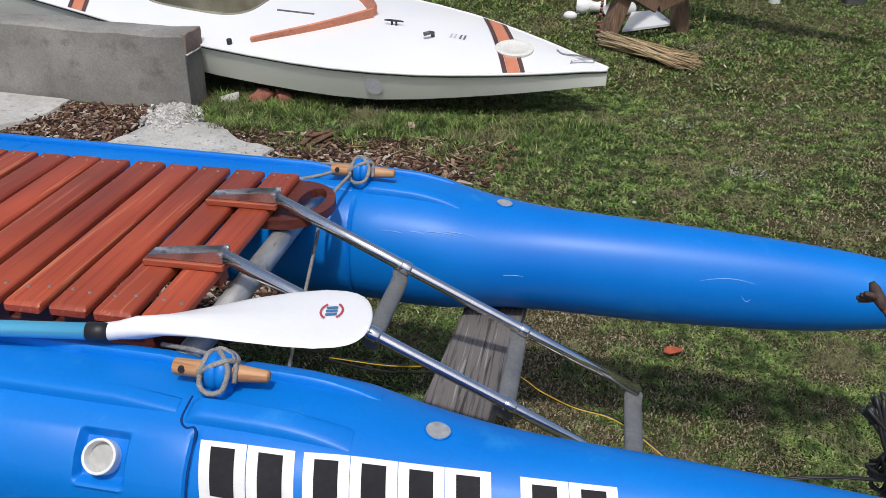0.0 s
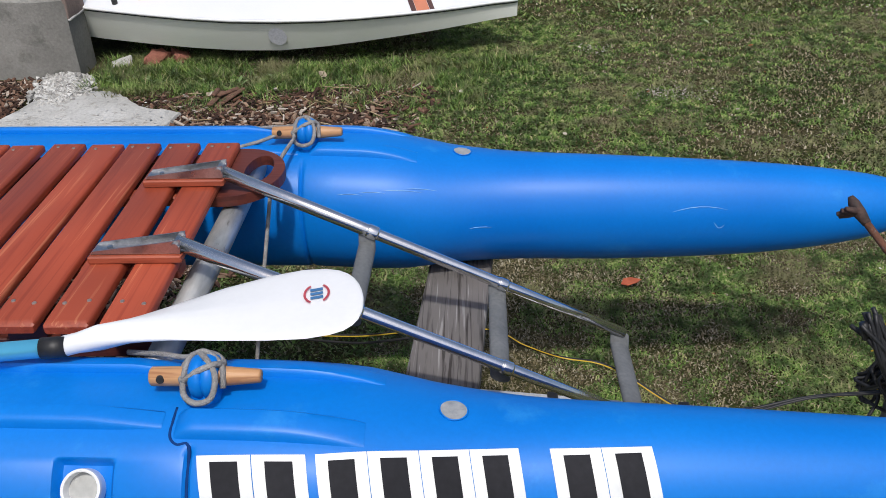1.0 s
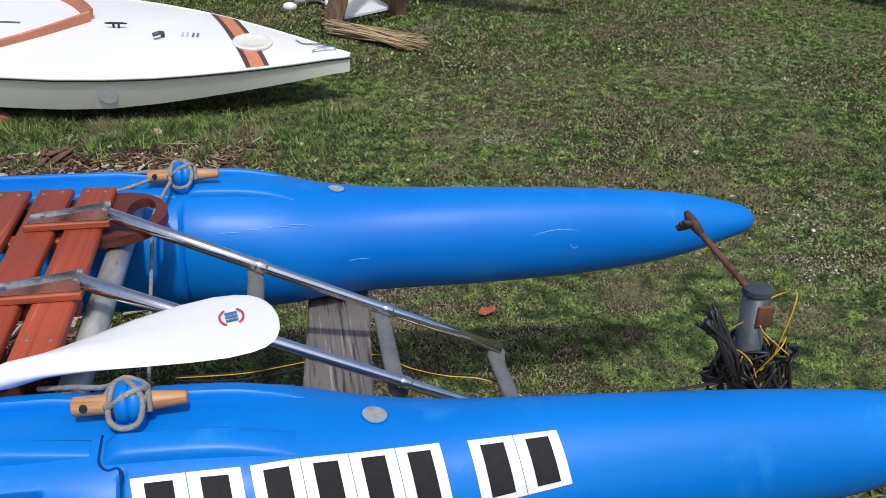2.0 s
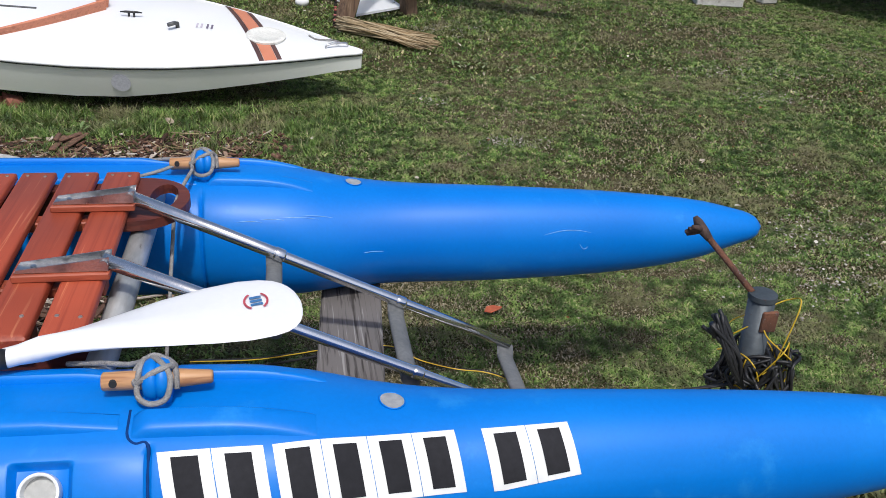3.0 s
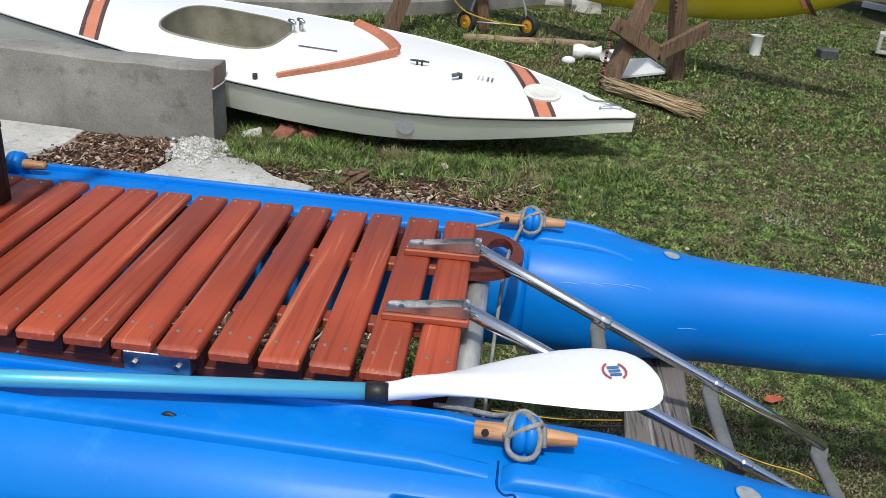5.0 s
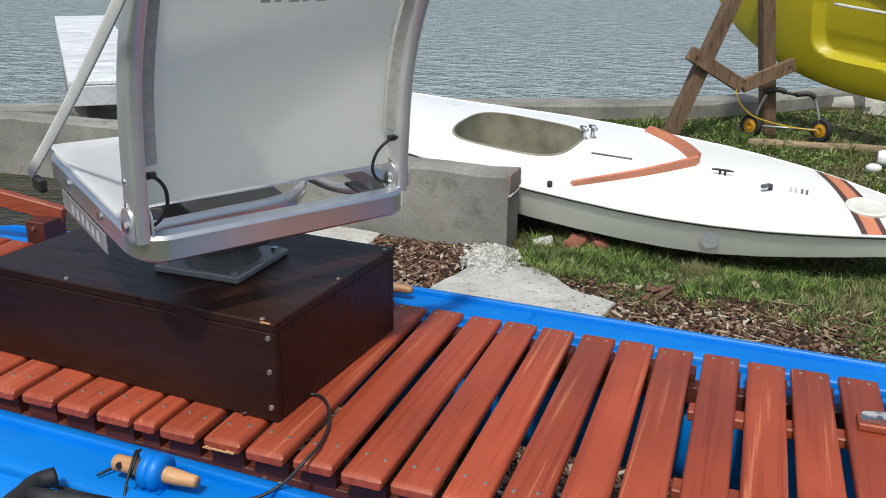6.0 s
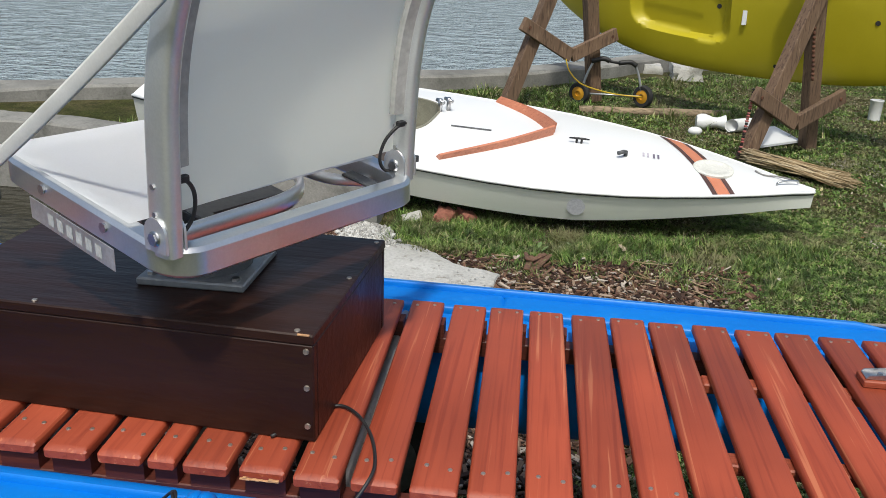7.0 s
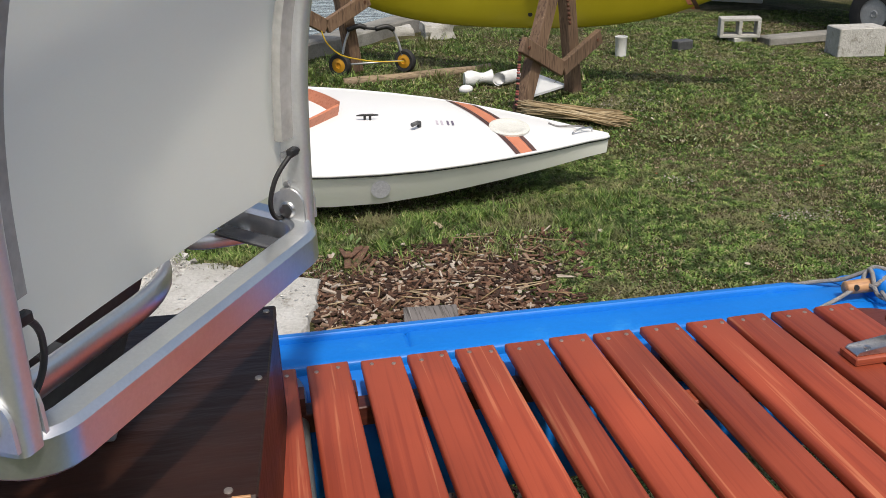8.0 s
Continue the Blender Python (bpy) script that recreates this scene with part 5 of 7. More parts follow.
    sweep(bm, [loc(1.320, 0.492, 0.718), loc(1.309, 0.512, 0.733), loc(1.300, 0.528, 0.748), loc(1.293, 0.534, 0.760)], [0.009, 0.0135, 0.012, 0.006], 10)
    part("crank_knob", bm, DARK_IRON, arm, "worn dark clamp knob", smooth=50)
    for dx, dy, dz in ((-0.040, -0.004, 0.006), (-0.044, 0.004, -0.006), (-0.034, -0.010, 0.014), (-0.038, 0.008, -0.014)):
        bm = bmesh.new()
        a = Vector(loc(1.309, 0.512, 0.735))
        sweep(bm, [a, a + Vector((dx, dy, dz)) * 0.6, a + Vector((dx, dy, dz))], [0.0075, 0.0075, 0.005], 8)
        part("clamp_jaw", bm, DARK_IRON, arm, "", 50)


DARK_IRON = surface("dark_rusted_iron", (0.035, 0.024, 0.022), (0.09, 0.05, 0.038), 40, rough=0.8, bump=0.5, fine=160)


def build_wiring():
    rnd = random.Random(4)
    bm = bmesh.new()
    h = thing("wiring_harness", pose(1.405, 0.355, 0.375), "tangled black and yellow trailer wiring wound on the jack post", "wiring")

    def strand(pts, r, mat, label, per=5):
        b2 = bmesh.new()
        sweep(b2, curve_through([(x - 1.385, y - 0.33, z - 0.4) for x, y, z in pts], per), r, 6)
        part("black_wire" if mat is BLACK else "yellow_wire", b2, mat, h, label, 60)
    bm.free()
    for k in range(14):
        pts = []
        ph = rnd.random() * 6.28
        for i in range(10):
            a = i / 9 * math.pi * (1.2 + rnd.random()) + ph
            r = 0.04 + 0.06 * rnd.random()
            pts.append((1.395 + r * math.cos(a) + 0.03 * rnd.random(), 0.33 + r * math.sin(a), 0.36 + 0.16 * rnd.random()))
        strand(pts, 0.0042, BLACK, "black wire")
    for k in range(12):
        x = 1.262 + 0.03 * rnd.random()
        strand([(x - 0.02 * rnd.random(), 0.30 + 0.03 * rnd.random(), 0.585 + 0.05 * rnd.random()), (1.30 + 0.03 * rnd.random(), 0.28, 0.53), (1.35, 0.265 + 0.03 * rnd.random(), 0.45), (1.42, 0.27, 0.40), (1.49 + 0.05 * rnd.random(), 0.29, 0.355 + 0.03 * rnd.random())], 0.0046, BLACK, "black wire")
    for k in range(4):
        x, z = 1.262 + 0.012 * k, 0.60 + 0.012 * rnd.random()
        b2 = bmesh.new()
        sweep(b2, [(x - 1.385, -0.02 + 0.008 * k, z - 0.4), (x - 1.385 + 0.012, -0.025, z - 0.435)], 0.0085, 8)
        part("plug", b2, BLACK, h, "black moulded plug", 50)
    for k in range(5):
        pts = []
        ph = k * 1.3
        for i in range(9):
            a = i / 8 * math.pi * 2.0 + ph
            r = 0.042 + 0.05 * rnd.random()
            pts.append((1.395 + r * math.cos(a) + 0.02 * rnd.random(), 0.33 + r * math.sin(a), 0.38 + 0.06 * k * rnd.random() + 0.03 * rnd.random()))
        strand(pts, 0.0018, WIRE_YELLOW, "thin yellow wire", 6)
    along = [(0.05, 0.56, 0.40), (0.207, 0.525, 0.42), (0.309, 0.489, 0.455), (0.401, 0.457, 0.4875), (0.53, 0.454, 0.4875), (0.602, 0.466, 0.436), (0.68, 0.410, 0.443), (0.76, 0.408, 0.428), (0.82, 0.372, 0.420), (0.93, 0.33, 0.365), (1.02, 0.33, 0.345), (1.2, 0.344, 0.385), (1.35, 0.31, 0.43), (1.43, 0.30, 0.47), (1.455, 0.33, 0.52)]
    for lo, hi, dy, dz, r, mat in ((0, 11, 0.0, 0.003, 0.0015, WIRE_YELLOW), (11, 15, 0.0, 0.0, 0.0020, WIRE_YELLOW), (0, 15, 0.005, 0.000, 0.0034, BLACK), (0, 4, -0.014, 0.002, 0.0030, BLACK), (10, 15, -0.012, 0.002, 0.0030, BLACK)):
        strand([(x, y + dy * (1 + 0.8 * math.sin(9 * x + 50 * dy)), z + dz) for x, y, z in along[lo:hi]], r, mat, "wire along the tongue", 8)

# ---- the white sailing dinghy ----
BOW = Vector((0.744, 3.852, 0.28))
AFT = Vector((-0.9809, 0.1847, 0.0690)).normalized()
BEAM_DIR = Vector((0.1925, 0.9671, 0.1661))
BEAM_DIR = (BEAM_DIR - AFT * BEAM_DIR.dot(AFT)).normalized()
B_S = [0.0, 0.03, 0.12, 0.3, 0.6, 1.0, 1.5, 2.0, 2.6, 3.3, 4.2]
B_W = [0.01, 0.03, 0.07, 0.17, 0.315, 0.47, 0.575, 0.60, 0.585, 0.49, 0.38]


def half_beam(s):
    i = max(0, min(len(B_S) - 2, sum(1 for v in B_S if v <= s) - 1))
    t = (s - B_S[i]) / (B_S[i + 1] - B_S[i])

    def slope(k):
        a, b = max(k - 1, 0), min(k + 1, len(B_S) - 1)
        return (B_W[b] - B_W[a]) / (B_S[b] - B_S[a])
    h = B_S[i + 1] - B_S[i]
    return ((2 * t ** 3 - 3 * t * t + 1) * B_W[i] + (t ** 3 - 2 * t * t + t) * h * slope(i)
            + (3 * t * t - 2 * t ** 3) * B_W[i + 1] + (t ** 3 - t * t) * h * slope(i + 1))


def deck_z(s, y):
    b = max(half_beam(s), 0.02)
    return min(1, s / 0.8) * (0.008 + 0.046 * (1 - (y / b) ** 2)) + 0.025 * ((s - 2.1) / 2.1) ** 2


COCKPIT = (2.285, 3.10, 0.045, 0.285)


def in_cockpit(s, y, grow=0.0):
    s0, s1, yc, hy = COCKPIT
    return (abs((s - (s0 + s1) / 2) / ((s1 - s0) / 2 + grow)) ** 4 + abs((y - yc) / (hy + grow)) ** 3.2) <= 1


def cockpit_ring(z_off, grow, n=48, bottom=None):
    s0, s1, yc, hy = COCKPIT
    out = []
    for k in range(n):
        a = 2 * math.pi * k / n
        ca, sa = math.cos(a), math.sin(a)
        s = (s0 + s1) / 2 + ((s1 - s0) / 2 + grow) * math.copysign(abs(ca) ** 0.5, ca)
        y = yc + (hy + grow) * math.copysign(abs(sa) ** 0.62, sa)
        out.append((s, y, (deck_z(s, y) + z_off) if bottom is None else bottom))
    return out


def build_dinghy():
    m = Matrix((AFT, BEAM_DIR, AFT.cross(BEAM_DIR))).transposed().to_4x4()
    m.translation = BOW
    if m.to_3x3().determinant() < 0 or (m.to_3x3() @ Vector((0, 0, 1))).z < 0:
        m = Matrix((AFT, -BEAM_DIR, AFT.cross(-BEAM_DIR))).transposed().to_4x4()
        m.translation = BOW
    flip = 1 if (m.to_3x3() @ Vector((0, 1, 0))).y > 0 else -1
    b = thing("sailing_dinghy", m, "white fibreglass sailing dinghy with orange stripes lying on the grass", "boat")

    def F(y):
        return flip * y
    stations = [0, 0.01, 0.03, 0.07, 0.12, 0.2, 0.3, 0.45, 0.6, 0.8, 1.0, 1.25, 1.5, 1.75, 2.0, 2.3, 2.6, 2.95, 3.3, 3.6, 3.9, 4.2]
    # hull
    bm = bmesh.new()
    rings = []
    for s in stations:
        w = half_beam(s)
        dep = 0.095 + 0.108 * min(1, s / 1.3)
        kz = dep + 0.05 * min(1, s / 1.5)
        c = w * (0.87 + 0.06 * min(1, s / 2))
        ez = deck_z(s, w)
        prof = [(-w, ez), (-w + 0.004, ez - 0.02), (-(w * 0.45 + c * 0.55), ez - dep * 0.6), (-c, ez - dep), (-c * 0.5, ez - (dep + kz) / 2 - 0.006), (0, ez - kz)]
        prof = prof + [(-y, z) for y, z in prof[-2::-1]]
        rings.append([(s, F(y), z - 0.006) for y, z in prof])
    rows = loft(bm, rings, caps=False, loop=False)
    bm.faces.new(rows[-1])
    part("hull", bm, HULL_CREAM, b, "cream gelcoat hull side", smooth=28)
    # deck with the cockpit left open: an outer skin joined to the cockpit's rim
    s0, s1, yc, hy = COCKPIT
    mid = ((s0 + s1) / 2, yc)
    side = [0.0, 0.004, 0.015, 0.03, 0.06, 0.1, 0.15, 0.2] + [0.25 + 0.079 * k for k in range(51)]
    outer = [(q, -half_beam(q)) for q in reversed(side)] + [(q, half_beam(q)) for q in side] + [(4.2, half_beam(4.2) * (1 - k / 5)) for k in range(1, 10)]
    n = len(outer)
    rim = []
    for so, yo in outer:
        lo, hi = 0.0, 1.0
        for _ in range(30):
            q = (lo + hi) / 2
            lo, hi = (q, hi) if in_cockpit(mid[0] + (so - mid[0]) * q, mid[1] + (yo - mid[1]) * q, 0.010) else (lo, q)
        rim.append((mid[0] + (so - mid[0]) * lo, mid[1] + (yo - mid[1]) * lo))
    bm = bmesh.new()
    rows = []
    for k in range(25):
        t = (k / 24) ** 1.15
        rows.append([bm.verts.new((r[0] + (o[0] - r[0]) * t, F(r[1] + (o[1] - r[1]) * t),
                                   deck_z(max(r[0] + (o[0] - r[0]) * t, 0.0), r[1] + (o[1] - r[1]) * t))) for r, o in zip(rim, outer)])
    for a, c in zip(rows, rows[1:]):
        for i in range(n):
            bm.faces.new((a[i], a[(i + 1) % n], c[(i + 1) % n], c[i]))
    bmesh.ops.recalc_face_normals(bm, faces=bm.faces[:])
    part("deck", bm, GELCOAT, b, "white gelcoat deck", smooth=50)
    # coaming and cockpit tub, whose dark colour stands for the shade inside
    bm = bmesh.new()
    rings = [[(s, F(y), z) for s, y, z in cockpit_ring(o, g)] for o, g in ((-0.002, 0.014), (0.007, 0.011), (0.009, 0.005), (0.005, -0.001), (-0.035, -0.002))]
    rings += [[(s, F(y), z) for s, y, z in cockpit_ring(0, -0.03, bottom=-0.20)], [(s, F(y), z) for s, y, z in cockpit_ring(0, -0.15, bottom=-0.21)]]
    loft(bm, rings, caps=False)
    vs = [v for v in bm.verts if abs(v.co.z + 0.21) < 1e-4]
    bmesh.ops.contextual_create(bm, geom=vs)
    part("cockpit_tub", bm, TUB_SHADED, b, "stained off-white cockpit tub, darkened for the shade inside", smooth=50)
    # gunwale lip
    bm = bmesh.new()
    for sd in (-1, 1):
        sweep(bm, [(s, F(sd * (half_beam(s) + 0.002)), deck_z(s, half_beam(s)) - 0.004) for s in stations], 0.009, 6)
    part("gunwale", bm, GELCOAT, b, smooth=60)
    bm = bmesh.new()
    for sd in (-1, 1):
        sweep(bm, [(s, F(sd * (half_beam(s) + 0.003)), deck_z(s, half_beam(s)) - 0.016) for s in stations], 0.004, 5)
    part("gunwale_seam", bm, BLACK, b, smooth=60)

    # stripes
    def band(name, f0, f1, mat, lift=0.003):
        bm2 = bmesh.new()
        cols = []
        for i in range(25):
            t = -1 + 2 * i / 24
            pair = []
            for f in (f0, f1):
                s = f(t * 0.4)
                for _ in range(4):
                    y = t * (half_beam(s) - 0.004)
                    s = f(y)
                pair += [(s, F(y), deck_z(s, y) + lift)]
            cols.append([bm2.verts.new(p) for p in pair])
        for a, c in zip(cols, cols[1:]):
            bm2.faces.new((a[0], a[1], c[1], c[0]))
        bmesh.ops.recalc_face_normals(bm2, faces=bm2.faces[:])
        if sum(f.normal.z for f in bm2.faces) < 0:
            bmesh.ops.reverse_faces(bm2, faces=bm2.faces[:])
        part(name, bm2, mat, b)
    for base, lean in ((0.615, 0.512), (3.622, 0.517)):
        for nm, d0, d1, mat in (("orange_stripe", 0.032, 0.112, ORANGE), ("brown_stripe", 0.0, 0.030, BROWN), ("brown_stripe", 0.114, 0.145, BROWN)):
            band(nm, lambda y, d=d0: base - 0.07 + d + lean * y, lambda y, d=d1: base - 0.07 + d + lean * y, mat)
    bm = bmesh.new()
    pq = [(3.62, -0.02), (3.69, -0.01), (3.675, 0.06), (3.605, 0.05)]
    bm.faces.new([bm.verts.new((px, F(py), deck_z(px, py) + 0.006)) for px, py in (pq if flip > 0 else pq[::-1])])
    bmesh.ops.recalc_face_normals(bm, faces=bm.faces[:])
    part("patch", bm, GELCOAT, b, "white patch over the stripe")
    # hatch
    bm = bmesh.new()
    hx, hy2 = 0.564, -0.009
    rings = []
    for r, z in ((0.115, -0.003), (0.115, 0.008), (0.108, 0.012), (0.086, 0.012), (0.082, 0.009), (0.03, 0.010)):
        rings.append([(hx + r * math.cos(a), F(hy2 + r * math.sin(a)), deck_z(hx, hy2) + z) for a in [2 * math.pi * k / 32 for k in range(32)]])
    loft(bm, rings)
    part("hatch", bm, HATCH, b, "round cream inspection hatch", smooth=40)
    # splash rail
    for tip, end in (((1.545, 0.10), (2.09, -0.467)), ((1.545, 0.10), (2.015, 0.57))):
        bm = bmesh.new()
        rings = []
        for k in range(15):
            t = k / 14
            s = tip[0] + (end[0] - tip[0]) * t + 0.05 * math.sin(math.pi * t) * (-1)
            y = tip[1] + (end[1] - tip[1]) * t
            z = deck_z(s, y)
            hgt = 0.062 - 0.03 * t
            d = Vector((end[0] - tip[0], end[1] - tip[1])).normalized()
            nx, ny = (-d.y, d.x) if end[1] > 0 else (d.y, -d.x)
            nx, ny = (nx, ny) if nx < 0 else (-nx, -ny)
            rings.append([(s + nx * o, F(y + ny * o), z + zz) for o, zz in ((0.028, -0.002), (0.040, hgt), (0.028, hgt + 0.005), (-0.002, 0.014), (-0.012, -0.002))])
        loft(bm, rings)
        part("splash_rail", bm, RAIL_ORANGE, b, "orange varnished splash rail", smooth=40)
    # deck cleats, marks and fittings
    z = deck_z(1.355, 0.02)
    bm = bmesh.new()
    sweep(bm, [(1.295, F(0.03), z + 0.028), (1.325, F(0.025), z + 0.03), (1.385, F(0.015), z + 0.03), (1.415, F(0.01), z + 0.028)], [0.004, 0.007, 0.007, 0.004], 8)
    for s in (1.34, 1.37):
        rod(bm, (s, F(0.022), z), (s, F(0.022), z + 0.03), 0.007, 8)
    part("deck_cleat", bm, BLACK, b, "black horn cleat", smooth=60)
    bm = bmesh.new()
    z = deck_z(1.06, 0)
    sweep(bm, [(1.065, F(-0.055), z), (1.065, F(-0.055), z + 0.025), (1.075, F(-0.08), z + 0.035), (1.105, F(-0.105), z + 0.03)], 0.012, 8)
    part("halyard_block", bm, CASTING, b, "grey deck block", smooth=60)
    for d0, mat in ((0.0, MARK_DARK), (0.06, MARK_FADED)):
        bm = bmesh.new()
        for q in range(2):
            s = 0.87 + d0 + 0.026 * q
            pts = [(s, -0.03), (s + 0.012, -0.03), (s + 0.02, 0.03), (s + 0.008, 0.03)]
            bm.faces.new([bm.verts.new((px, F(py), deck_z(px, py) + 0.003)) for px, py in pts])
        part("deck_mark", bm, mat, b)
    bm = bmesh.new()
    rod(bm, (1.89, F(-0.02), deck_z(1.89, 0) + 0.003), (2.14, F(-0.05), deck_z(2.14, 0.05) + 0.003), 0.006, 6)
    part("slot_line", bm, CASTING, b)
    bm = bmesh.new()
    for dx, dy in ((2.24, 0.20), (2.28, 0.15)):
        z = deck_z(dx, dy)
        rod(bm, (dx, F(dy), z), (dx, F(dy), z + 0.085), 0.014, 10)
        rod(bm, (dx - 0.03, F(dy - 0.02), z + 0.07), (dx + 0.03, F(dy + 0.02), z + 0.07), 0.012, 8)
    part("mast_fitting", bm, STEEL, b, "stainless deck fitting", smooth=60)
    bm = bmesh.new()
    z = deck_z(0.16, 0)
    sweep(bm, curve_through([(0.09, F(0.035), z + 0.002), (0.10, F(0.03), z + 0.02), (0.15, F(0.0), z + 0.026), (0.20, F(-0.03), z + 0.02), (0.21, F(-0.035), z + 0.002)], 5), 0.006, 7)
    part("bow_handle", bm, STEEL, b, "small steel bow handle", smooth=60)
    bm = bmesh.new()
    sweep(bm, curve_through([(0.14, F(0.02), z + 0.028), (0.2, F(0.07), z + 0.01), (0.28, F(0.06), z + 0.008), (0.33, F(0.10), z + 0.008)], 5), 0.005, 6)
    part("bow_line", bm, ROPE_GREY, b, "short grey line", smooth=60)
    bm = bmesh.new()
    sy = -half_beam(2.3) + 0.06
    rod(bm, (2.19, F(sy), deck_z(2.19, sy)), (2.19, F(sy), deck_z(2.19, sy) + 0.03), 0.016, 8)
    part("oarlock_stub", bm, BLACK, b, "small black deck stub", smooth=60)
    # round sticker on the near side
    bm = bmesh.new()
    sx = 1.25
    w = half_beam(sx)
    dep = 0.22
    c = w * 0.853
    ez = deck_z(sx, w)
    pts = []
    for k in range(20):
        a = 2 * math.pi * k / 20
        t = 0.45 + 0.26 * math.sin(a)
        px = sx + 0.05 * math.cos(a)
        ww = half_beam(px)
        cc = ww * (0.87 + 0.06 * min(1, px / 2))
        mid_y, mid_z = ww * 0.45 + cc * 0.55, -dep * 0.6
        yy = ww - 0.004 + (mid_y - ww + 0.004) * (t - 0.09) / 0.51
        zz = -0.02 + (mid_z + 0.02) * (t - 0.09) / 0.51
        pts.append(bm.verts.new((px, F(-(yy + 0.004)), ez + zz - 0.006)))
    bm.faces.new(pts)
    part("round_sticker", bm, STICKER, b, "pale round sticker on the hull side")
    return b


MARK_DARK = surface("dark_violet_print", (0.10, 0.08, 0.13), (0.2, 0.17, 0.22), 60, rough=0.5, bump=0.0)
MARK_FADED = surface("faded_violet_print", (0.45, 0.4, 0.47), (0.6, 0.55, 0.6), 60, rough=0.5, bump=0.0)
# off-white with stain spots, toned down overall for shade in the cockpit
TUB_SHADED = surface("stained_tub_white", (0.15, 0.14, 0.10), (0.30, 0.29, 0.22), 5, rough=0.5, bump=0.05, dirt=(0.2, 0.17, 0.12), dirt_at=(0.6, 0.76))
HATCH = surface("cream_hatch_plastic", (0.68, 0.67, 0.6), (0.75, 0.74, 0.68), 18, rough=0.5, bump=0.08, dirt=(0.45, 0.42, 0.33), dirt_at=(0.6, 0.8))
STICKER = surface("pale_lilac_sticker", (0.62, 0.62, 0.68), (0.72, 0.72, 0.76), 60, rough=0.4, bump=0.0)


# ---- kayak on its timber stands ----
STANDS = (((-1.18, 6.434), (-0.324, 7.02)), ((0.685, 5.574), (1.337, 6.019)))


def build_stand(front, rear, vee):
    f, r = Vector((*front, 0)), Vector((*rear, 0))
    mid = (f + r) / 2
    across = (r - f).normalized()
    s = thing("kayak_stand", Matrix.Translation(mid), "brown weathered timber A-frame stand with a V-shaped cradle", "stand", "kayak stands")

    def L(p):
        return tuple(Vector(p) - mid)
    f.z, r.z = bank(f.x, f.y) - 0.03, bank(r.x, r.y) - 0.03
    top_z = 1.75
    ft = f + across * (0.41 * top_z) + Vector((0, 0, top_z))
    rt = r - across * (0.155 * top_z) + Vector((0, 0, top_z))
    along = across.cross(Vector((0, 0, 1)))
    for a, b2, d in ((f, ft, 0.045), (r, rt, -0.045)):
        bm = bmesh.new()
        beam(bm, L(a + along * d), L(b2 + along * d), 0.088, 0.12, 0.005, up=across)
        part("leg", bm, STAND_WOOD, s, smooth=30)
    base = Vector((f.x, f.y, 0))
    k1, low, k2 = (base + across * d + Vector((0, 0, z)) for d, z in vee)
    for a, b2 in ((k1, low), (low, k2)):
        bm = bmesh.new()
        beam(bm, L(a + along * 0.112), L(b2 + along * 0.112), 0.045, 0.115, 0.005)
        part("cradle_arm", bm, STAND_WOOD, s, smooth=30)
    for q, d in ((k1.lerp(low, 0.12), 0.135), (k2.lerp(low, 0.12), 0.135)):
        bm = bmesh.new()
        bmesh.ops.create_cone(bm, segments=6, radius1=0.014, radius2=0.013, depth=0.014, cap_ends=True,
                              matrix=Matrix.Translation(L(q + along * d)) @ along.to_track_quat("Z", "Y").to_matrix().to_4x4())
        part("bolt", bm, RUST, s)
    return s


KAYAK_MID = Vector((0.943, 6.524, 0.0))
KAYAK_AX = Vector((0.857, -0.516, 0.0)).normalized()


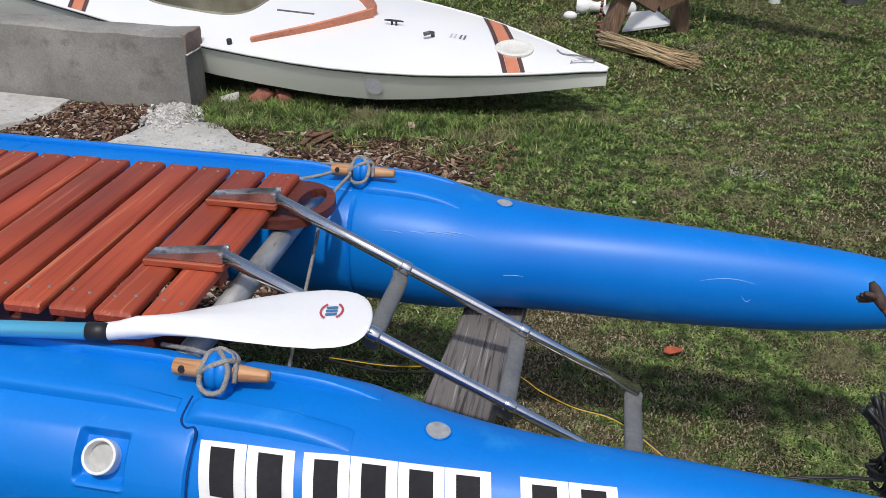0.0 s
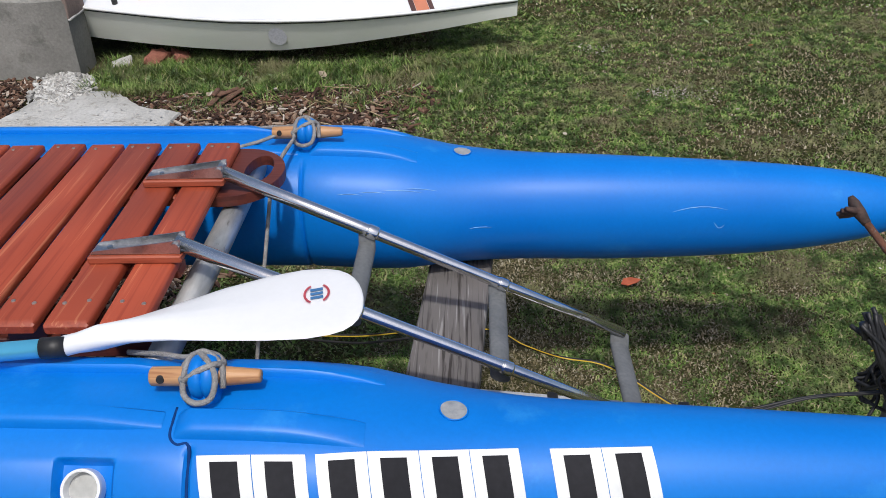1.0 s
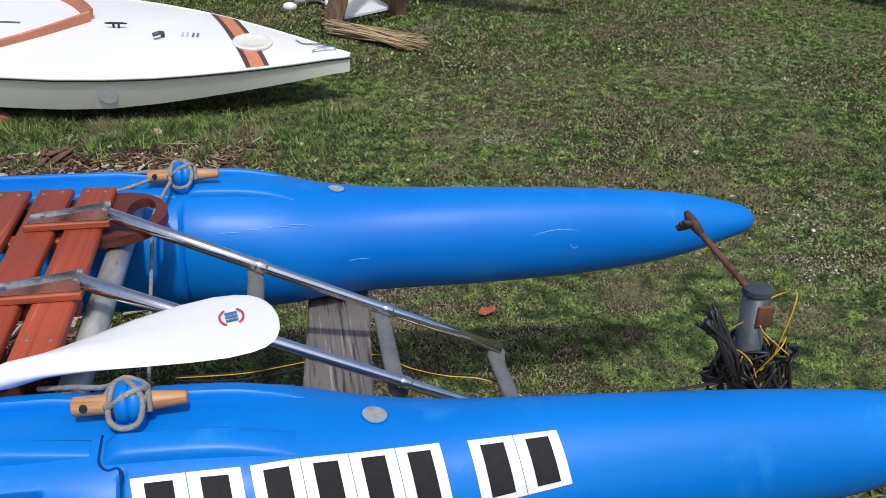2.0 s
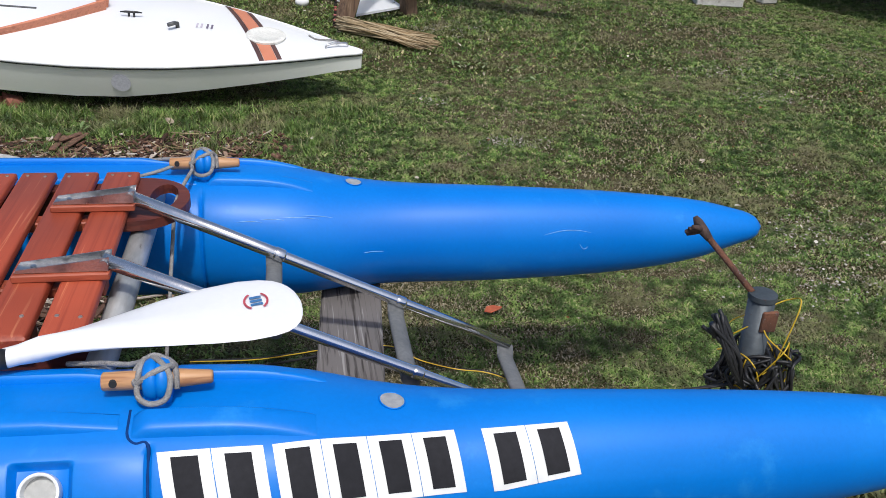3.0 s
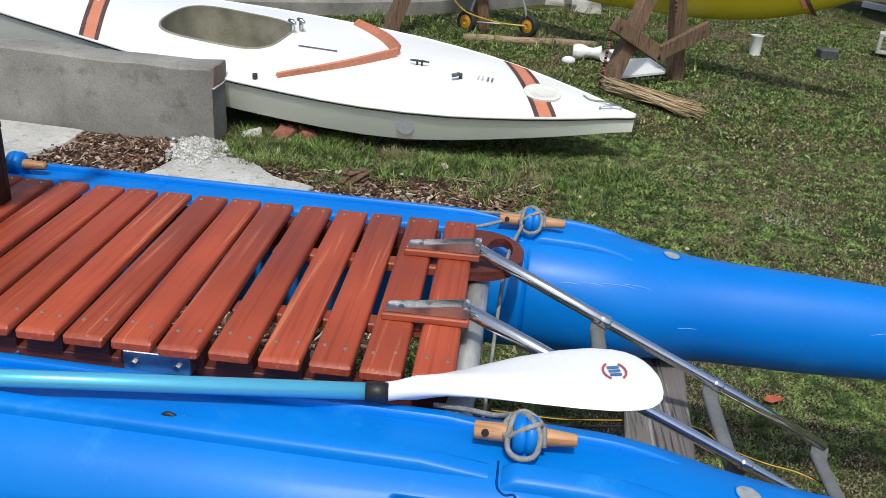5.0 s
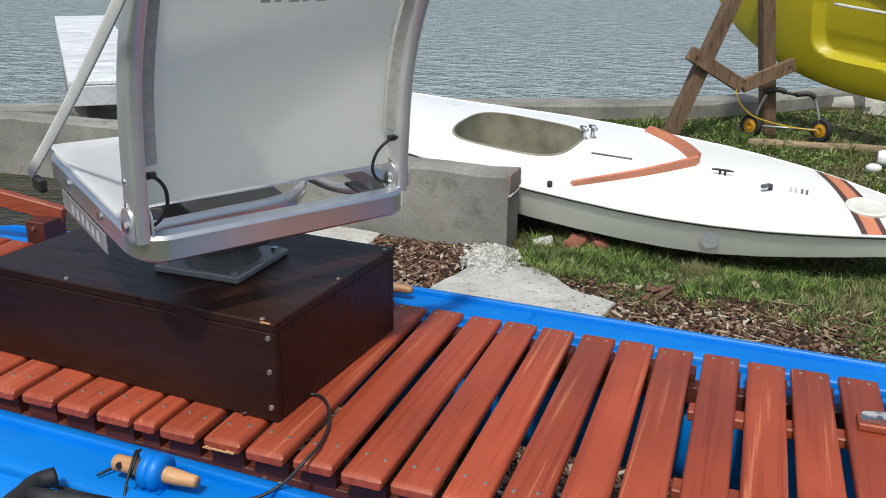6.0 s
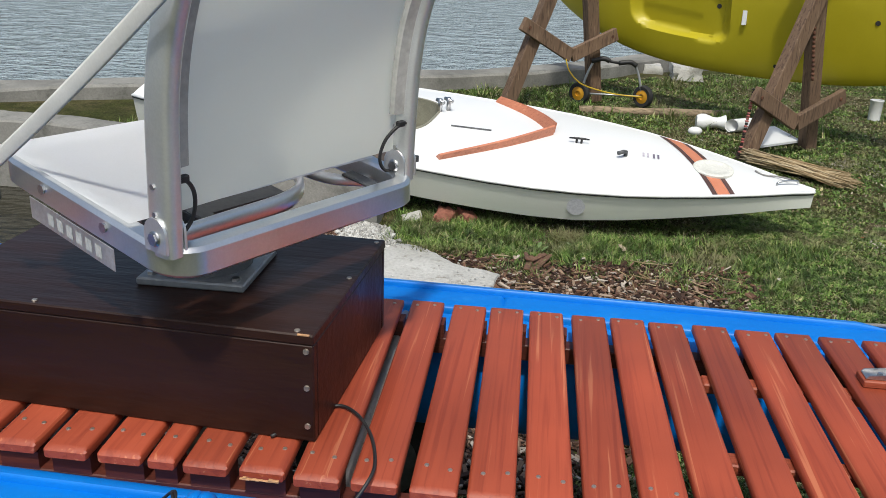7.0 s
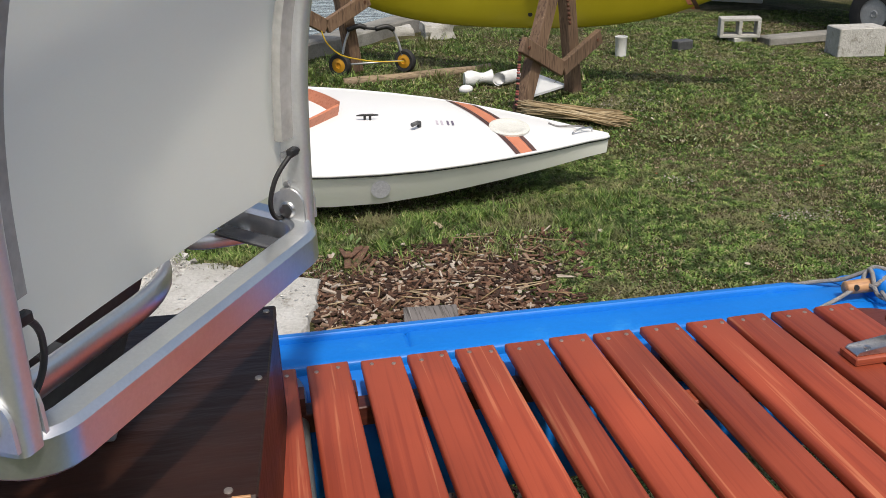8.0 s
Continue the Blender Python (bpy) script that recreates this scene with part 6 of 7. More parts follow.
def build_kayak():
    side = Vector((-KAYAK_AX.y, KAYAK_AX.x, 0))
    toward = -side if side.y > 0 else side
    m = Matrix((KAYAK_AX, -toward, Vector((0, 0, 1)))).transposed().to_4x4()
    m.translation = KAYAK_MID
    k = thing("kayak", m, "yellow moulded sit-on-top kayak lying on its edge in the stands", "kayak")
    # own x along, y away from the viewer, z up
    half = 2.2

    def centre(x):
        return 0.93 + 0.40 * abs(x / half) ** 2.6

    def hollow(x, z):
        """Depth of the moulded seat well."""
        ex, ez = abs((x + 0.72) / 0.46), abs((z - 1.09 + 0.12 * (x + 0.72)) / 0.285)
        q = (ex ** 5 + ez ** 5) ** 0.2
        return 0.085 * max(0.0, min(1.0, (1.0 - q) / 0.16)) ** 0.8

    def ring(x, n=120):
        q = max(1 - abs(x / half) ** 3.2, 0.0)
        hz = 0.41 * q ** 0.5 + 0.01
        hy = 0.155 * q ** 0.5 + 0.01
        out = []
        for j in range(n):
            a = 2 * math.pi * j / n
            ca, sa = math.cos(a), math.sin(a)
            yy = hy * ca if ca > 0 else 0.55 * hy * math.copysign(abs(ca) ** 0.5, ca)
            z = hz * math.copysign(abs(sa) ** 0.85, sa)
            out.append((x, yy - 0.22 * z + (hollow(x, centre(x) + z) if ca < 0 else 0.0), centre(x) + z))
        return out
    xs = sorted(set([round(half * math.sin(math.pi / 2 * (-1 + 2 * i / 40)), 4) for i in range(41)] + [round(-1.22 + 0.0125 * i, 4) for i in range(81)]))
    bm = bmesh.new()
    loft(bm, [ring(x) for x in xs])
    shell = part("shell", bm, YELLOW, k, "yellow polyethylene shell with a moulded seat well", smooth=50)

    def face_y(x, z):
        q = max(1 - abs(x / half) ** 3.2, 0.0)
        hy = 0.155 * q ** 0.5 + 0.01
        hz = 0.41 * q ** 0.5 + 0.01
        dz = max(-0.999, min(0.999, (z - centre(x)) / hz))
        sa = math.copysign(abs(dz) ** (1 / 0.85), dz)
        ca = math.sqrt(max(1 - sa * sa, 0))
        return -0.55 * hy * ca ** 0.5 - 0.22 * (z - centre(x))
    # black discs for the dark of two scupper holes and for a pad-eye, and marks
    for x, z in ((0.14, 0.635), (0.87, 1.05), (-0.36, 1.076)):
        bm = bmesh.new()
        y = face_y(x, z)
        bmesh.ops.create_cone(bm, segments=14, radius1=0.02, radius2=0.018, depth=0.006, cap_ends=True, matrix=pose(x, y - 0.001, z, 90, 0, 0))
        part("scupper", bm, BLACK, shell, "black disc for a scupper hole, the third for a pad-eye")
    bm = bmesh.new()
    sweep(bm, [(-1.0 + 0.055 * q, face_y(-1.0 + 0.055 * q, 1.274 - 0.006 * q) + 0.012, 1.274 - 0.006 * q) for q in range(11)], 0.012, 6, flat=0.3, up=(0, 1, 0))
    part("grey_strap", bm, WEBBING, shell, "pale strap across the seat well", smooth=50)
    bm = bmesh.new()
    box(bm, (-0.158, face_y(-0.14, 1.0) - 0.012, 0.945), (-0.122, face_y(-0.14, 1.0) + 0.004, 1.10), 0.001)
    part("white_label", bm, WHITE_PLASTIC, shell, "narrow white label")
    for d0, mat in ((0.0, ORANGE), (0.04, BROWN)):
        bm = bmesh.new()
        cols = []
        for i in range(13):
            z = 0.68 + 0.55 * i / 12
            x = 1.41 + d0 - 0.28 * i / 12
            cols.append([bm.verts.new((xx, face_y(xx, z) - 0.003, z)) for xx in (x, x + 0.035)])
        for a, c in zip(cols, cols[1:]):
            bm.faces.new((a[0], a[1], c[1], c[0]))
        part("hull_stripe", bm, mat, shell)
    return k


def build_straps():
    for x0, y0, z0, x1, y1, z1, label in ((0.66, 5.53, 0.10, 0.70, 5.55, 0.60, "red and black webbing strap"), (1.20, 5.93, 0.62, 1.06, 5.86, 1.5, "rusty chain")):
        bm = bmesh.new()
        n = 26
        a, b = Vector((x0, y0 - 0.07, z0)), Vector((x1, y1 - 0.07, z1))
        for i in range(n):
            p = a.lerp(b, i / n)
            q = a.lerp(b, (i + 0.8) / n)
            sweep(bm, [p, p.lerp(q, 0.5), q], [0.010, 0.016, 0.010] if i % 2 else [0.012, 0.012, 0.012], 6)
        solo("tie_strap", bm, STRAP if "webbing" in label else RUST, label + " hanging on the kayak stand", "strap", smooth=60)
    bm = bmesh.new()
    pts = [(-0.66, 6.66, 0.66), (-0.64, 6.64, 0.55), (-0.60, 6.66, 0.46), (-0.50, 6.72, 0.36), (-0.34, 6.78, 0.30), (-0.16, 6.84, 0.26), (0.05, 6.84, 0.25)]
    sweep(bm, curve_through(pts, 6), 0.006, 6)
    solo("yellow_cord", bm, WIRE_YELLOW, "thin yellow cord from the stand to the cart", "cord", smooth=60)


STRAP = islands("red_black_webbing", [(0.0, (0.02, 0.015, 0.015)), (0.5, (0.03, 0.02, 0.02)), (0.52, (0.35, 0.1, 0.09)), (1.0, (0.42, 0.16, 0.14))])


def build_cart():
    c = thing("kayak_cart", pose(-0.212, 6.94, 0.137), "small two-wheeled kayak cart with black tyres and amber hubs", "cart")
    for x in (-0.285, 0.285):
        w = new("wheel")
        w.parent = c
        bm = bmesh.new()
        prof = [(0.062, -0.026), (0.09, -0.03), (0.10, -0.014), (0.10, 0.014), (0.09, 0.03), (0.062, 0.026)]
        rings = [[(x + dx, r * math.cos(a), 0.1 + r * math.sin(a)) for a in [2 * math.pi * k / 24 for k in range(24)]] for r, dx in prof]
        rot = Matrix.Rotation(radians(58 if x < 0 else 50), 4, 'Z')
        loft(bm, rings, caps=False)
        bmesh.ops.rotate(bm, cent=(x, 0, 0), matrix=rot.to_3x3(), verts=bm.verts[:])
        part("tyre", bm, TYRE, w, smooth=40)
        bm = bmesh.new()
        rings = [[(x + dx, r * math.cos(a), 0.1 + r * math.sin(a)) for a in [2 * math.pi * k / 24 for k in range(24)]] for r, dx in ((0.07, -0.018), (0.025, -0.03), (0.025, 0.03), (0.07, 0.018))]
        loft(bm, rings)
        bmesh.ops.rotate(bm, cent=(x, 0, 0), matrix=rot.to_3x3(), verts=bm.verts[:])
        part("hub", bm, YELLOW_HUB, w, "amber plastic hub", smooth=40)
    bm = bmesh.new()
    for x in (-0.285, 0.285):
        sweep(bm, curve_through([(x * 0.95, 0, 0.12), (x * 0.8, 0.0, 0.28), (x * 0.62, 0, 0.40)], 5), 0.011, 8)
    rod(bm, (-0.28, 0, 0.10), (0.28, 0, 0.10), 0.009, 8)
    part("frame", bm, ALU, c, "bent aluminium cart frame", smooth=60)
    bm = bmesh.new()
    sweep(bm, curve_through([(-0.2, 0, 0.39), (-0.1, 0, 0.42), (-0.04, 0, 0.40)], 5), 0.022, 9)
    sweep(bm, curve_through([(0.04, 0, 0.385), (0.14, 0, 0.40), (0.2, 0, 0.37)], 5), 0.022, 9)
    rod(bm, (-0.05, 0, 0.40), (0.05, 0, 0.385), 0.012, 8)
    part("padding", bm, BLACK, c, "black foam padding", smooth=60)


def build_yard_things():
    # driftwood log, white bits, reeds
    bm = bmesh.new()
    pts = curve_through([(-0.50, 6.62, 0.145), (-0.1, 6.70, 0.14), (0.4, 6.84, 0.125), (0.85, 6.99, 0.115)], 6)
    sweep(bm, pts, [0.038 + 0.004 * math.sin(i * 0.7) for i in range(len(pts))], 10)
    solo("log", bm, LOG_WOOD, "straw coloured old timber lying in the grass", "log", smooth=60)
    bm = bmesh.new()
    rings = [[(x, y, z) for x, y in ((0.852, 5.83), (1.258, 6.085), (1.134, 6.46), (0.93, 6.36))] for z in (0.012, 0.03)]
    loft(bm, rings)
    bmesh.ops.rotate(bm, cent=(1.05, 6.15, 0), matrix=Matrix.Rotation(radians(4), 3, 'X'), verts=bm.verts[:])
    bmesh.ops.translate(bm, vec=(0, 0, 0.085), verts=bm.verts[:])
    solo("white_sheet", bm, WHITE_PLASTIC, "flat white plastic sheet lying on the grass", "sheet", smooth=30)
    bm = bmesh.new()
    rings = []
    for k in range(8):
        t = k / 7
        r = 0.055 + 0.015 * math.sin(t * 7)
        rings.append([(0.47 + 0.24 * t, 6.36 + 0.02 * t + r * math.cos(a), 0.155 + r * math.sin(a)) for a in [2 * math.pi * j / 14 for j in range(14)]])
    loft(bm, rings)
    solo("white_jug", bm, WHITE_PLASTIC, "crumpled white plastic jug lying in the grass", "jug", smooth=40)
    bm = bmesh.new()
    rings = [[(0.75 + r * math.cos(a) + x, 6.30 + y, 0.15 + r * math.sin(a)) for a in [2 * math.pi * j / 18 for j in range(18)]] for r, x, y in ((0.055, 0, 0), (0.055, 0.16, 0.1), (0.045, 0.16, 0.1), (0.045, 0.01, 0.0))]
    loft(bm, rings, caps=False)
    solo("pipe_offcut", bm, WHITE_PLASTIC, "short white plastic pipe offcut", "pipe", smooth=40)
    bm = bmesh.new()
    bmesh.ops.create_icosphere(bm, subdivisions=2, radius=0.05, matrix=pose(0.43, 6.118, 0.125) @ Matrix.Diagonal((1.2, 0.8, 0.75, 1)))
    solo("white_float", bm, WHITE_PLASTIC, "small white float in the grass", "float", smooth=60)
    rnd = random.Random(8)
    bm = bmesh.new()
    for k in range(130):
        a = Vector((0.66 + 0.1 * rnd.random(), 5.32 + 0.22 * rnd.random(), 0.06 + 0.09 * rnd.random()))
        b = Vector((1.18 + 0.24 * rnd.random(), 4.92 + 0.36 * rnd.random(), 0.03 + 0.05 * rnd.random()))
        sweep(bm, [a, a.lerp(b, 0.5) + Vector((0, 0, 0.01 * rnd.random())), b], [0.006, 0.007, 0.003], 5)
    solo("reed_bundle", bm, REED, "bundle of dry straw coloured reeds on the ground", "reeds", "stuff", smooth=60)
    # bucket, blocks, slabs
    bm = bmesh.new()
    rings = [[(2.217 + r * math.cos(a), 7.31 + r * math.sin(a), z + 0.075) for a in [2 * math.pi * j / 20 for j in range(20)]] for r, z in ((0.052, 0.0), (0.056, 0.17), (0.060, 0.175), (0.060, 0.185), (0.05, 0.185), (0.05, 0.03))]
    loft(bm, rings)
    solo("white_pot", bm, WHITE_PLASTIC, "small white plastic pot standing on the grass", "pot", smooth=40)
    c = thing("concrete_block", pose(3.70, 7.79, 0.10, 0, 0, -20), "hollow two-core concrete block on a brick", "block", "concrete blocks")
    bm = bmesh.new()
    for lo, hi in (((-0.2, -0.1, 0), (0.2, 0.1, 0.03)), ((-0.2, -0.1, 0.165), (0.2, 0.1, 0.195)), ((-0.2, -0.1, 0.03), (-0.165, 0.1, 0.165)), ((-0.017, -0.1, 0.03), (0.017, 0.1, 0.165)), ((0.165, -0.1, 0.03), (0.2, 0.1, 0.165))):
        box(bm, lo, hi, 0.004)
    part("block_body", bm, PALE_CONCRETE, c, smooth=30)
    bm = bmesh.new()
    box(bm, (3.61, 7.70, 0.03), (3.81, 7.84, 0.099), 0.006)
    solo("brick", bm, PALE_CONCRETE, "pale brick lying flat under a concrete block", "brick", smooth=30)
    bm = bmesh.new()
    box(bm, (-0.20, -0.15, 0), (0.25, 0.15, 0.27), 0.008, pose(4.42, 6.93, 0.005, 0, 0, -10))
    solo("concrete_block", bm, PALE_CONCRETE, "solid pale grey concrete block on the lawn", "block", "", "concrete blocks", smooth=30)
    bm = bmesh.new()
    box(bm, (-0.44, -0.12, 0), (0.44, 0.12, 0.08), 0.01, pose(4.33, 7.66, 0.025, 0, 0, 4))
    solo("stone_slab", bm, CONCRETE, "long dark grey concrete slab lying on the lawn", "slab", smooth=30)
    bm = bmesh.new()
    box(bm, (-0.09, -0.06, 0), (0.09, 0.06, 0.1), 0.012, pose(2.94, 7.50, 0.055, 0, 0, 12))
    solo("dark_box", bm, CASTING, "small dark box standing on the grass", "box", smooth=30)
    # trailer standing beyond, its boat shading the ground
    t = thing("far_trailer", pose(5.95, 7.5, 0, 0, 0, -68.8), "boat trailer with a black wheel and a blue-grey boat on it", "trailer")
    for sy in (-0.84, 0.84):
        wheel = new("wheel")
        wheel.parent = t
        prof = [(0.15, -0.08), (0.25, -0.085), (0.285, -0.06), (0.29, 0.0), (0.285, 0.06), (0.25, 0.085), (0.15, 0.08)]
        bm = bmesh.new()
        rings = [[(-0.3 + r * math.cos(a), sy + dy, 0.29 + r * math.sin(a)) for a in [2 * math.pi * k / 32 for k in range(32)]] for r, dy in prof]
        loft(bm, rings, caps=False)
        part("tyre", bm, TYRE, wheel, smooth=40)
        bm = bmesh.new()
        rings = [[(-0.3 + r * math.cos(a), sy + dy, 0.29 + r * math.sin(a)) for a in [2 * math.pi * k / 32 for k in range(32)]] for r, dy in ((0.155, -0.07), (0.14, -0.05), (0.06, -0.06), (0.03, -0.075), (0.03, 0.05), (0.155, 0.06))]
        loft(bm, rings)
        part("rim", bm, GALV_LIGHT, wheel, "pale steel rim", smooth=40)
    for sy in (-0.55, 0.55):
        bm = bmesh.new()
        beam(bm, (-3.2, sy, 0.42), (2.6, sy, 0.42), 0.06, 0.1)
        part("side_rail", bm, GALV_LIGHT, t, smooth=30)
    bm = bmesh.new()
    beam(bm, (-0.3, -0.8, 0.29), (-0.3, 0.8, 0.29), 0.06, 0.06)
    part("axle", bm, GALV_LIGHT, t, smooth=30)
    bm = bmesh.new()
    rings = []
    for k in range(17):
        x = -3.4 + 6.4 * k / 16
        q = max(0.0, 1 - max(0.0, (x - 0.4) / 2.62) ** 2.4)
        w = 0.95 * q ** 0.6 + 0.02
        low = 0.5 + 0.35 * (1 - q)
        rings.append([(x, -w, 1.25), (x, -w * 0.97, 0.9), (x, -w * 0.7, low + 0.12), (x, 0, low), (x, w * 0.7, low + 0.12), (x, w * 0.97, 0.9), (x, w, 1.25), (x, 0, 1.3)])
    loft(bm, rings)
    part("loaded_boat", bm, GREY_HULL, t, "blue-grey boat hull", smooth=35)
    bm = bmesh.new()
    beam(bm, (4.3, 10.75, 0.20), (5.3, 10.1, 0.11), 0.1, 0.07)
    solo("white_plank", bm, WHITE_PLASTIC, "long white plank lying on the grass by the trailer", "plank", smooth=30)
    bm = bmesh.new()
    box(bm, (-0.09, -0.06, 0), (0.09, 0.06, 0.1), 0.012, pose(5.03, 7.02, 0.0, 0, 0, 12))
    solo("stone", bm, PALE_CONCRETE, "small pale stone beside the concrete block", "stone", smooth=30)
    b = thing("storage_bin", pose(3.36, 1.84, 0, 0, 0, 20), "dark green storage bin with a navy lid on the lawn", "bin")
    bm = bmesh.new()
    loft(bm, [[(sx * k, sy * k, z) for sx, sy in ((-0.2, -0.16), (0.2, -0.16), (0.2, 0.16), (-0.2, 0.16))] for k, z in ((0.9, 0.0), (1.0, 0.3))])
    part("tub", bm, BIN_GREEN, b, smooth=30)
    bm = bmesh.new()
    box(bm, (-0.215, -0.175, 0.315), (0.215, 0.175, 0.40), 0.02)
    part("lid", bm, BIN_NAVY, b, "navy lid", smooth=40)
    bm = bmesh.new()
    box(bm, (-0.218, -0.178, 0.30), (0.218, 0.178, 0.316), 0.004)
    part("rim", bm, WHITE_PLASTIC, b, "white rim", smooth=30)
    # rocks at the end of the seawall
    for x, y, r in ((0.66, 8.50, 0.15), (0.33, 8.72, 0.09)):
        bm = bmesh.new()
        bmesh.ops.create_cube(bm, size=r * 2)
        bmesh.ops.subdivide_edges(bm, edges=bm.edges[:], cuts=4, use_grid_fill=True)
        for v in bm.verts:
            v.co = v.co * (1 + 0.35 * noise.noise(v.co * 7 + Vector((x * 9, 0, 0))) + 0.1 * noise.noise(v.co * 23))
            v.co.z *= 0.6
        bmesh.ops.translate(bm, vec=(x, y, r * 0.42 + bank(x, y)), verts=bm.verts[:])
        solo("rock", bm, PALE_CONCRETE, "rough pale rock at the seawall", "rock", "", "rocks by the seawall", smooth=35)


BIN_GREEN = surface("dark_green_plastic", (0.02, 0.035, 0.018), (0.035, 0.05, 0.026), 5, rough=0.5, bump=0.05)
BIN_NAVY = surface("navy_plastic", (0.015, 0.02, 0.04), (0.025, 0.03, 0.055), 5, rough=0.4, bump=0.05)
GALV_LIGHT = surface("pale_trailer_steel", (0.3, 0.31, 0.33), (0.42, 0.43, 0.45), 10, rough=0.5, metal=0.3, bump=0.1)
GREY_HULL = surface("blue_grey_hull_paint", (0.2, 0.25, 0.31), (0.28, 0.33, 0.4), 3, rough=0.45, bump=0.05)


def build_dock():
    d = thing("dock", pose(-5.85, 5.0, 0), "narrow white painted plank dock running out over the water", "dock")
    a = Vector((-5.44, 4.78, 0.58))
    way = Vector((-0.695, 0.719, 0)).normalized()
    sd = Vector((way.y, -way.x, 0))
    base = Vector((-5.85, 5.0, 0))
    ang = math.degrees(math.atan2(way.y, way.x))
    first = None
    for i in range(52):
        p = a + way * (0.07 + 0.143 * i) - base
        if first is None:
            bm = bmesh.new()
            box(bm, (-0.063, -0.37, -0.02), (0.063, 0.37, 0.02), 0.008)
            first = part("plank", bm, DOCK_WHITE, d, "", 30)
            o = first
        else:
            o = again(first, d)
        o.matrix_basis = pose(p.x, p.y, p.z, 0, 0, ang)
    for off in (-0.345, 0.345):
        bm = bmesh.new()
        beam(bm, a + sd * off + Vector((0, 0, -0.10)) - base, a + way * 7.5 + sd * off + Vector((0, 0, -0.10)) - base, 0.045, 0.15)
        part("side_beam", bm, DOCK_WHITE, d, smooth=30)
    bm = bmesh.new()
    beam(bm, a + sd * -0.37 + Vector((0, 0, -0.10)) - base - way * 0.02, a + sd * 0.37 + Vector((0, 0, -0.10)) - base - way * 0.02, 0.04, 0.16)
    part("end_board", bm, DOCK_WHITE, d, smooth=30)
    for off in (-0.25, 0.25):
        for q in (0.25, 3.5, 7.0):
            bm = bmesh.new()
            p = a + way * q + sd * off - base
            beam(bm, (p.x, p.y, -1.2), (p.x, p.y, 0.41), 0.14, 0.14, up=(1, 0, 0))
            part("post", bm, CONCRETE, d, smooth=30)
    bm = bmesh.new()
    p = a + way * 2.75 + sd * 0.46 - base
    rod(bm, (p.x, p.y, -1.2), (p.x, p.y, 2.2), 0.065, 16)
    part("mooring_pole", bm, DOCK_WHITE, d, "tall white mooring pole", smooth=60)


# ---- loose ground cover ----
def mulch_amount(x, y):
    """1 where wood chips lie, 0 on clean lawn."""
    n = noise.noise(Vector((x * 2.1, y * 2.1, 2.0))) + 0.5 * noise.noise(Vector((x * 5.7, y * 5.7, 3.0)))
    d = max((x - 0.0) / 0.35, (-2.5 - x) / 0.4, (y - 3.10) / 0.28, (1.9 - y) / 0.5)
    e = max((x + 0.45) / 0.3, (-2.45 - x) / 0.45, (y - 2.0) / 0.4, (1.0 - y) / 0.5)
    if -2.62 + 0.2 * n < x < -1.82 + 0.1 * n and 2.1 < y < 3.46:
        return 1.0
    return max(0.0, min(1.0, 0.55 - min(d, e) + 1.15 * n))


def blocked(x, y):
    if -1.85 < x < -1.0 and 2.3 < y < 3.22 and y < 3.2 - 1.0 * max(0.0, x + 1.40):
        return True
    if x < -2.48 - 0.35 * max(0.0, 3.15 - y) and y < 3.9:
        return True
    if -1.86 < x < -1.52 and 3.10 < y < 3.56 and y < 3.52 - 0.6 * max(0.0, x + 1.68):
        return True
    if x < -1.67 and 3.48 < y < 3.8:
        return True
    return False


